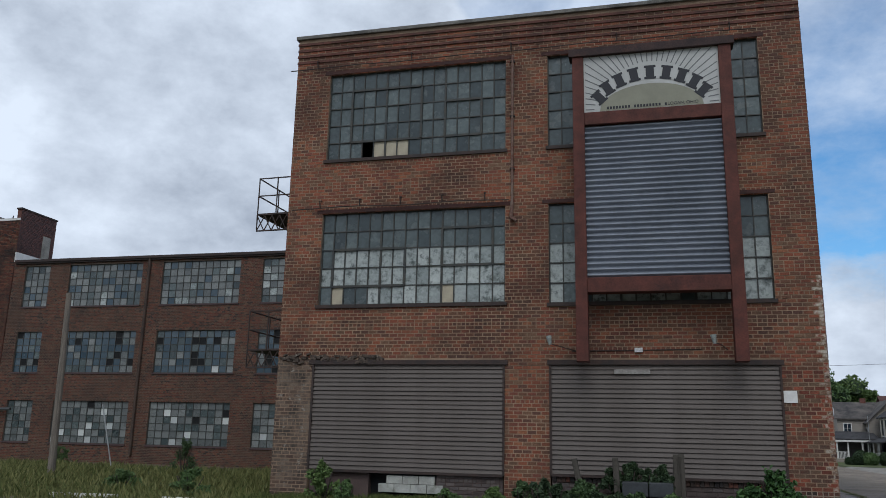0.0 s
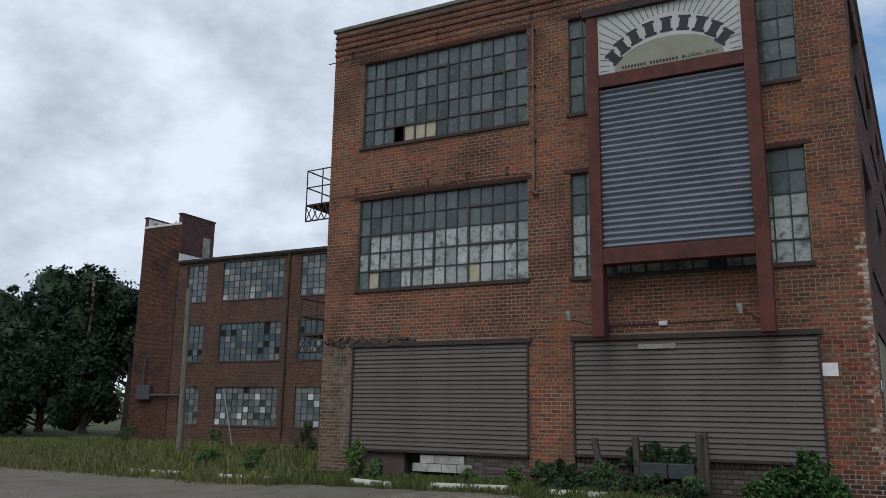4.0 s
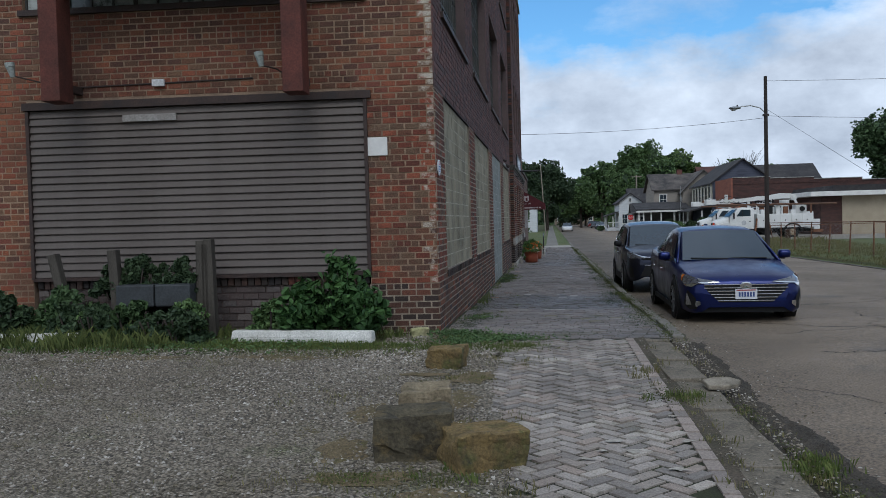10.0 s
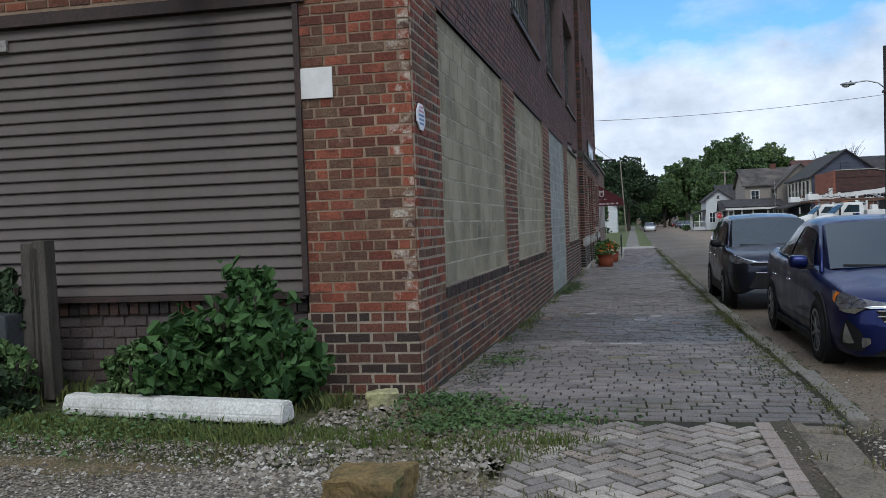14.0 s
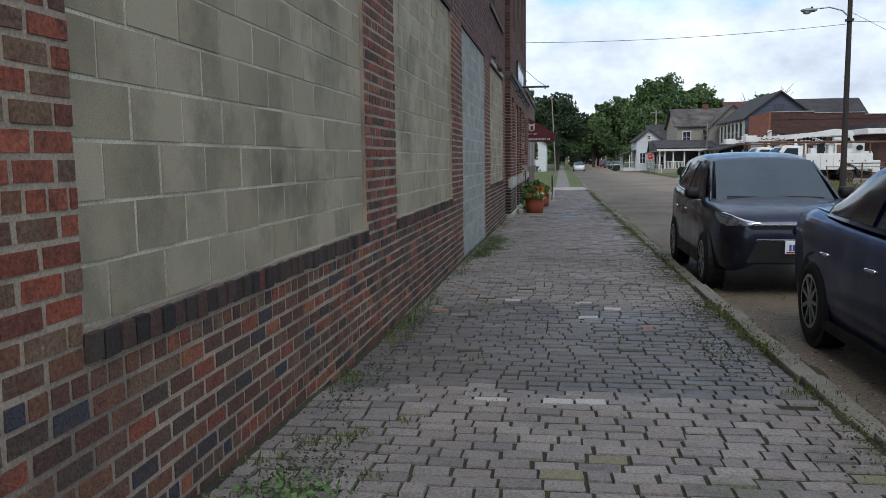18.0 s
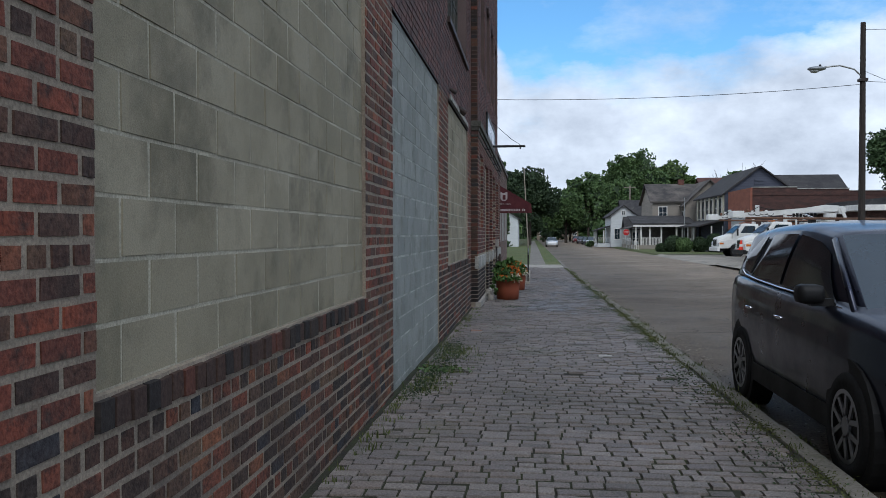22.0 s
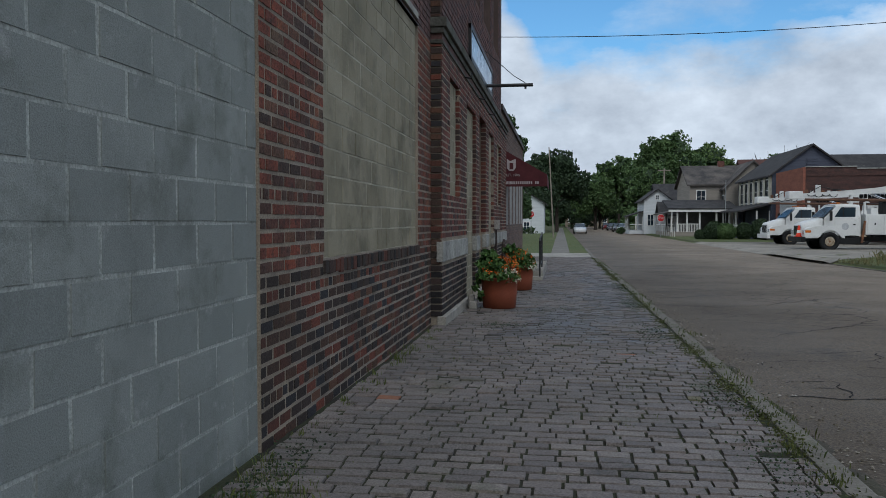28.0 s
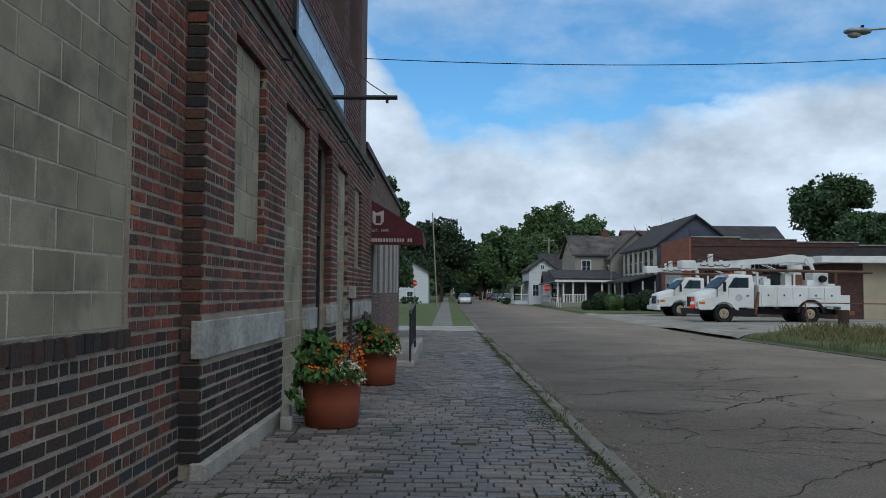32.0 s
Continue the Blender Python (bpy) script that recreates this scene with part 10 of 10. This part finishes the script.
sm = B()
rsp = random.Random(71)
for x, y, rx, ry in ((0.15, -7.2, 0.55, 0.25), (0.35, -6.6, 0.40, 0.18), (0.15, -6.0, 0.20, 0.35), (0.85, -5.4, 0.20, 0.30), (0.75, -4.4, 0.28, 0.40), (0.80, -3.4, 0.24, 0.40), (0.30, -3.25, 0.30, 0.14), (-1.6, -2.3, 0.8, 0.18), (-3.4, -2.4, 0.8, 0.16), (0.05, -4.9, 0.16, 0.4), (-5.6, -2.5, 0.9, 0.14), (0.9, -7.0, 0.25, 0.30)):
    ring = []
    for j in range(22):
        t = 2 * math.pi * j / 22
        f = rsp.uniform(0.65, 1.1)
        px, py = x + rx * f * math.cos(t), y + ry * f * math.sin(t)
        ring.append(sm.verts.new((px, py, lot_z(min(px, hb_edge(py)), py) + 0.004)))
    top = sm.verts.new((x, y, lot_z(min(x, hb_edge(y)), y) + 0.012))
    for p, q in zip(ring, ring[1:] + ring[:1]):
        sm.faces.new((p, q, top))
tagged(part("soil_patches", sm, M("bare_soil", (0.165, 0.125, 0.072), (0.115, 0.094, 0.050), rough=1.0, scale=4, fine=55, bump=1.0, dist=0.02, tone=0.6, stain=((0.075, 0.082, 0.030), 3, 0.54, 0.7))), "bare brown soil coming through the gravel", "soil", kind="stuff")
peb_m = M("pebbles", (0.3, 0.28, 0.25), rnd="island", ramp=((0.205, 0.183, 0.150), (0.28, 0.258, 0.220), (0.085, 0.075, 0.060), (0.235, 0.203, 0.156), (0.42, 0.392, 0.345), (0.120, 0.104, 0.080), (0.205, 0.182, 0.148), (0.062, 0.055, 0.047)), rough=0.9, bump=0.2, scale=0.5, c2=(0.13, 0.108, 0.078), fine=60, tone=0.15, stain=((0.095, 0.080, 0.042), 0.6, 0.53, 0.64))
rp = random.Random(31)
sp_ = []
for _ in range(78000):
    d = rp.random() ** 1.3
    x, y = rp.uniform(-8.5, 1.6), -1.7 - 9.5 * d
    if x > hb_edge(y) - 0.12 + 0.2 * rp.random() and y > -8 or noise.noise((x * 0.45, y * 0.45, 9.0)) > 0.5 + 0.3 * rp.random():
        continue
    sp_.append((x, y, rp.uniform(0.007, 0.016) * (1.5 if rp.random() < 0.10 else 1.0)))
for _ in range(9000):
    sp_.append((rp.uniform(-20, 1.2), rp.uniform(-15, -8), rp.uniform(0.014, 0.028)))
for _ in range(2500):
    sp_.append((rp.uniform(-0.6, 0.95), -0.3 - 2.2 * rp.random(), rp.uniform(0.012, 0.03)))
pebbles("gravel_stones", sp_, 41, "loose pale crushed stone on the lot", peb_m, lambda x, y: ground_z(x, y) + 0.008)
sp_ = [(3.30 + abs(rp.gauss(0, 0.28)), rp.uniform(-8, 30), rp.uniform(0.006, 0.016)) for _ in range(3500)] + [(rp.gauss(2.72, 0.05), rp.uniform(-8, -0.8), rp.uniform(0.004, 0.012)) for _ in range(700)] + [(rp.gauss(3.2, 0.12), rp.uniform(-8, -0.8), rp.uniform(0.004, 0.016)) for _ in range(1800)]
pebbles("gutter_grit", sp_, 42, "loose grit and stones in the gutter", peb_m, lambda x, y: (road_z(x, y) if x > 3.27 else ground_z(1, y)) + 0.004)
dirt = sheet("gutter_dirt", list(np.linspace(3.25, 3.61, 10)), list(np.linspace(-0.7, 46, 420)), lambda x, y: road_z(x, y) + 0.016 - 0.10 * (x - 3.25) + 0.022 * noise.noise((x * 6, y * 2.2, 0)), M("gutter_dirt", (0.062, 0.054, 0.043), (0.055, 0.058, 0.030), rough=1.0, scale=1.2, fine=40, bump=0.7), "dark silt and moss in the gutter")
def silt_z(x, y):
    """A low ridge of silt whose outer edge wanders over the asphalt."""
    rim = 3.42 + 0.16 * noise.noise((y * 0.9, 0, 2.0)) + 0.05 * noise.noise((y * 4.0, 0, 6.0)) + 0.22 * math.exp(-((y + 6.6) / 1.0) ** 2)
    top = 0.028 + 0.030 * abs(noise.noise((x * 9, y * 7, 4.0))) + 0.018 * noise.noise((x * 28, y * 24, 1.0))
    return road_z(3.3, y) + (top if x < rim else top - 0.45 * (x - rim))


silt = sheet("gutter_dirt", list(np.linspace(3.02, 3.85, 30)), list(np.linspace(-9, -0.6, 260)), silt_z, M("gutter_silt", (0.072, 0.060, 0.045), (0.045, 0.039, 0.031), rough=1.0, scale=5.0, fine=70, bump=1.0, dist=0.02, tone=0.6, stain=((0.065, 0.066, 0.028), 2.0, 0.58, 0.72)), "dark crumbly silt beside the broken kerb")
strip = sheet("tree_strip", [2.60, 2.66, 2.76], list(np.linspace(-8.2, -0.7, 14)), lambda x, y: pave_z(x, y) - 0.004 + 0.01 * noise.noise((x * 4, y * 2, 0)), M("strip_dirt", (0.085, 0.068, 0.050), (0.055, 0.050, 0.032), rough=1.0, scale=1.5, fine=45, bump=0.8, tone=0.5), "bare dirt strip beside the broken kerb")

# cracks in the asphalt
bm = B()
rk = random.Random(55)


def crack(x, y, ang, length, w, depth):
    """One wandering crack; it throws off thinner branches."""
    home, prev, run = ang, None, 0.0
    while run < length:
        ang = home + 0.55 * (ang - home) + rk.gauss(0, 0.50)
        home += rk.gauss(0, 0.05)
        st = rk.uniform(0.04, 0.11)
        run += st
        x, y = x + st * math.cos(ang), y + st * math.sin(ang)
        if not 3.62 < x < 12.2:
            return
        ww = w * rk.uniform(0.35, 1.5) * (1 - 0.6 * run / length)
        z = road_z(x, y) + 0.004
        pr = (bm.verts.new((x - ww * math.sin(ang), y + ww * math.cos(ang), z)), bm.verts.new((x + ww * math.sin(ang), y - ww * math.cos(ang), z)))
        if prev:
            bm.faces.new((prev[0], prev[1], pr[1], pr[0]))
        prev = pr
        if depth and rk.random() < 0.055:
            crack(x, y, home + rk.choice((-1, 1)) * rk.uniform(0.6, 1.5), length * rk.uniform(0.2, 0.55), w * 0.72, depth - 1)


for count, x0, x1, y0, y1, size in ((26, 4.2, 10.5, -5.5, 7.0, 4.0), (36, 4.2, 11.5, 24.5, 42.0, 5.0), (36, 4.0, 11.8, 7.0, 26.0, 3.0), (40, 4.2, 11.8, 42.0, 75.0, 4.0)):
    for c in range(count):
        crack(rk.uniform(x0, x1), rk.uniform(y0, y1), rk.choice((0.15, math.pi / 2 + 0.15, math.pi)) + rk.gauss(0, 0.35), size * rk.uniform(0.5, 1.5), rk.choice((0.008, 0.010, 0.015)), 2)
ck = part("road_cracks", bm, M("crack_tar", (0.028, 0.027, 0.027), (0.02, 0.02, 0.02), rough=1.0, spec=0.1, bump=0))
tagged(ck, "branching dark cracks in the asphalt", "cracks", kind="stuff")

# the bricks of the corner that the walker passes closest
part("foot_mortar", obox(B(), FRONT, -0.985, -0.012, -0.0085, 0.02, -0.4, 0.70), M("mortar_pale", (0.36, 0.305, 0.235), (0.22, 0.185, 0.145), rough=0.95, scale=3.0, fine=80, bump=0.5, stain=((0.16, 0.14, 0.11), 4.0, 0.58, 0.75)), wall_front, "pale mortar")
pieces("brick", [c for c in fr_near[:300] if c[3] <= 0.72], FRONT, M("brick_foot_single", DRK, spec=0.2, rnd="object", ramp=(DRK, BLK, (0.10, 0.052, 0.038), (0.066, 0.042, 0.034), (0.14, 0.058, 0.040), (0.045, 0.034, 0.030)), rough=0.9, scale=9.0, fine=70, bump=0.8, tone=0.5, dist=0.01, stain=((0.40, 0.36, 0.30), 12.0, 0.66, 0.78)), wall_front, "brick_unit_foot", 0.025)
pieces("brick", [c for c in fr_near[:300] if c[1] < -0.06 and c[3] > 0.72], FRONT, brick_pier_ob, wall_front, "brick_unit_pier", 0.025)
pieces("brick", [c for c in fr_near[:300] if c[1] >= -0.06 and c[3] > 0.72], FRONT, brick_edge_ob, wall_front, "brick_unit_edge", 0.025)
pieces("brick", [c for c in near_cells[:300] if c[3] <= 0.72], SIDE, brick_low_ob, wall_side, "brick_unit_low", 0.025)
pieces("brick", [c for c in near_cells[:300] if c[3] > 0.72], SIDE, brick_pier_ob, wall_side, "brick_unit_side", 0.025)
if len(near_cells) > 300:
    link("brick_rest", boxes_mesh("brick_rest", near_cells[300:], SIDE), brick_low, wall_side)["kind"] = "stuff"
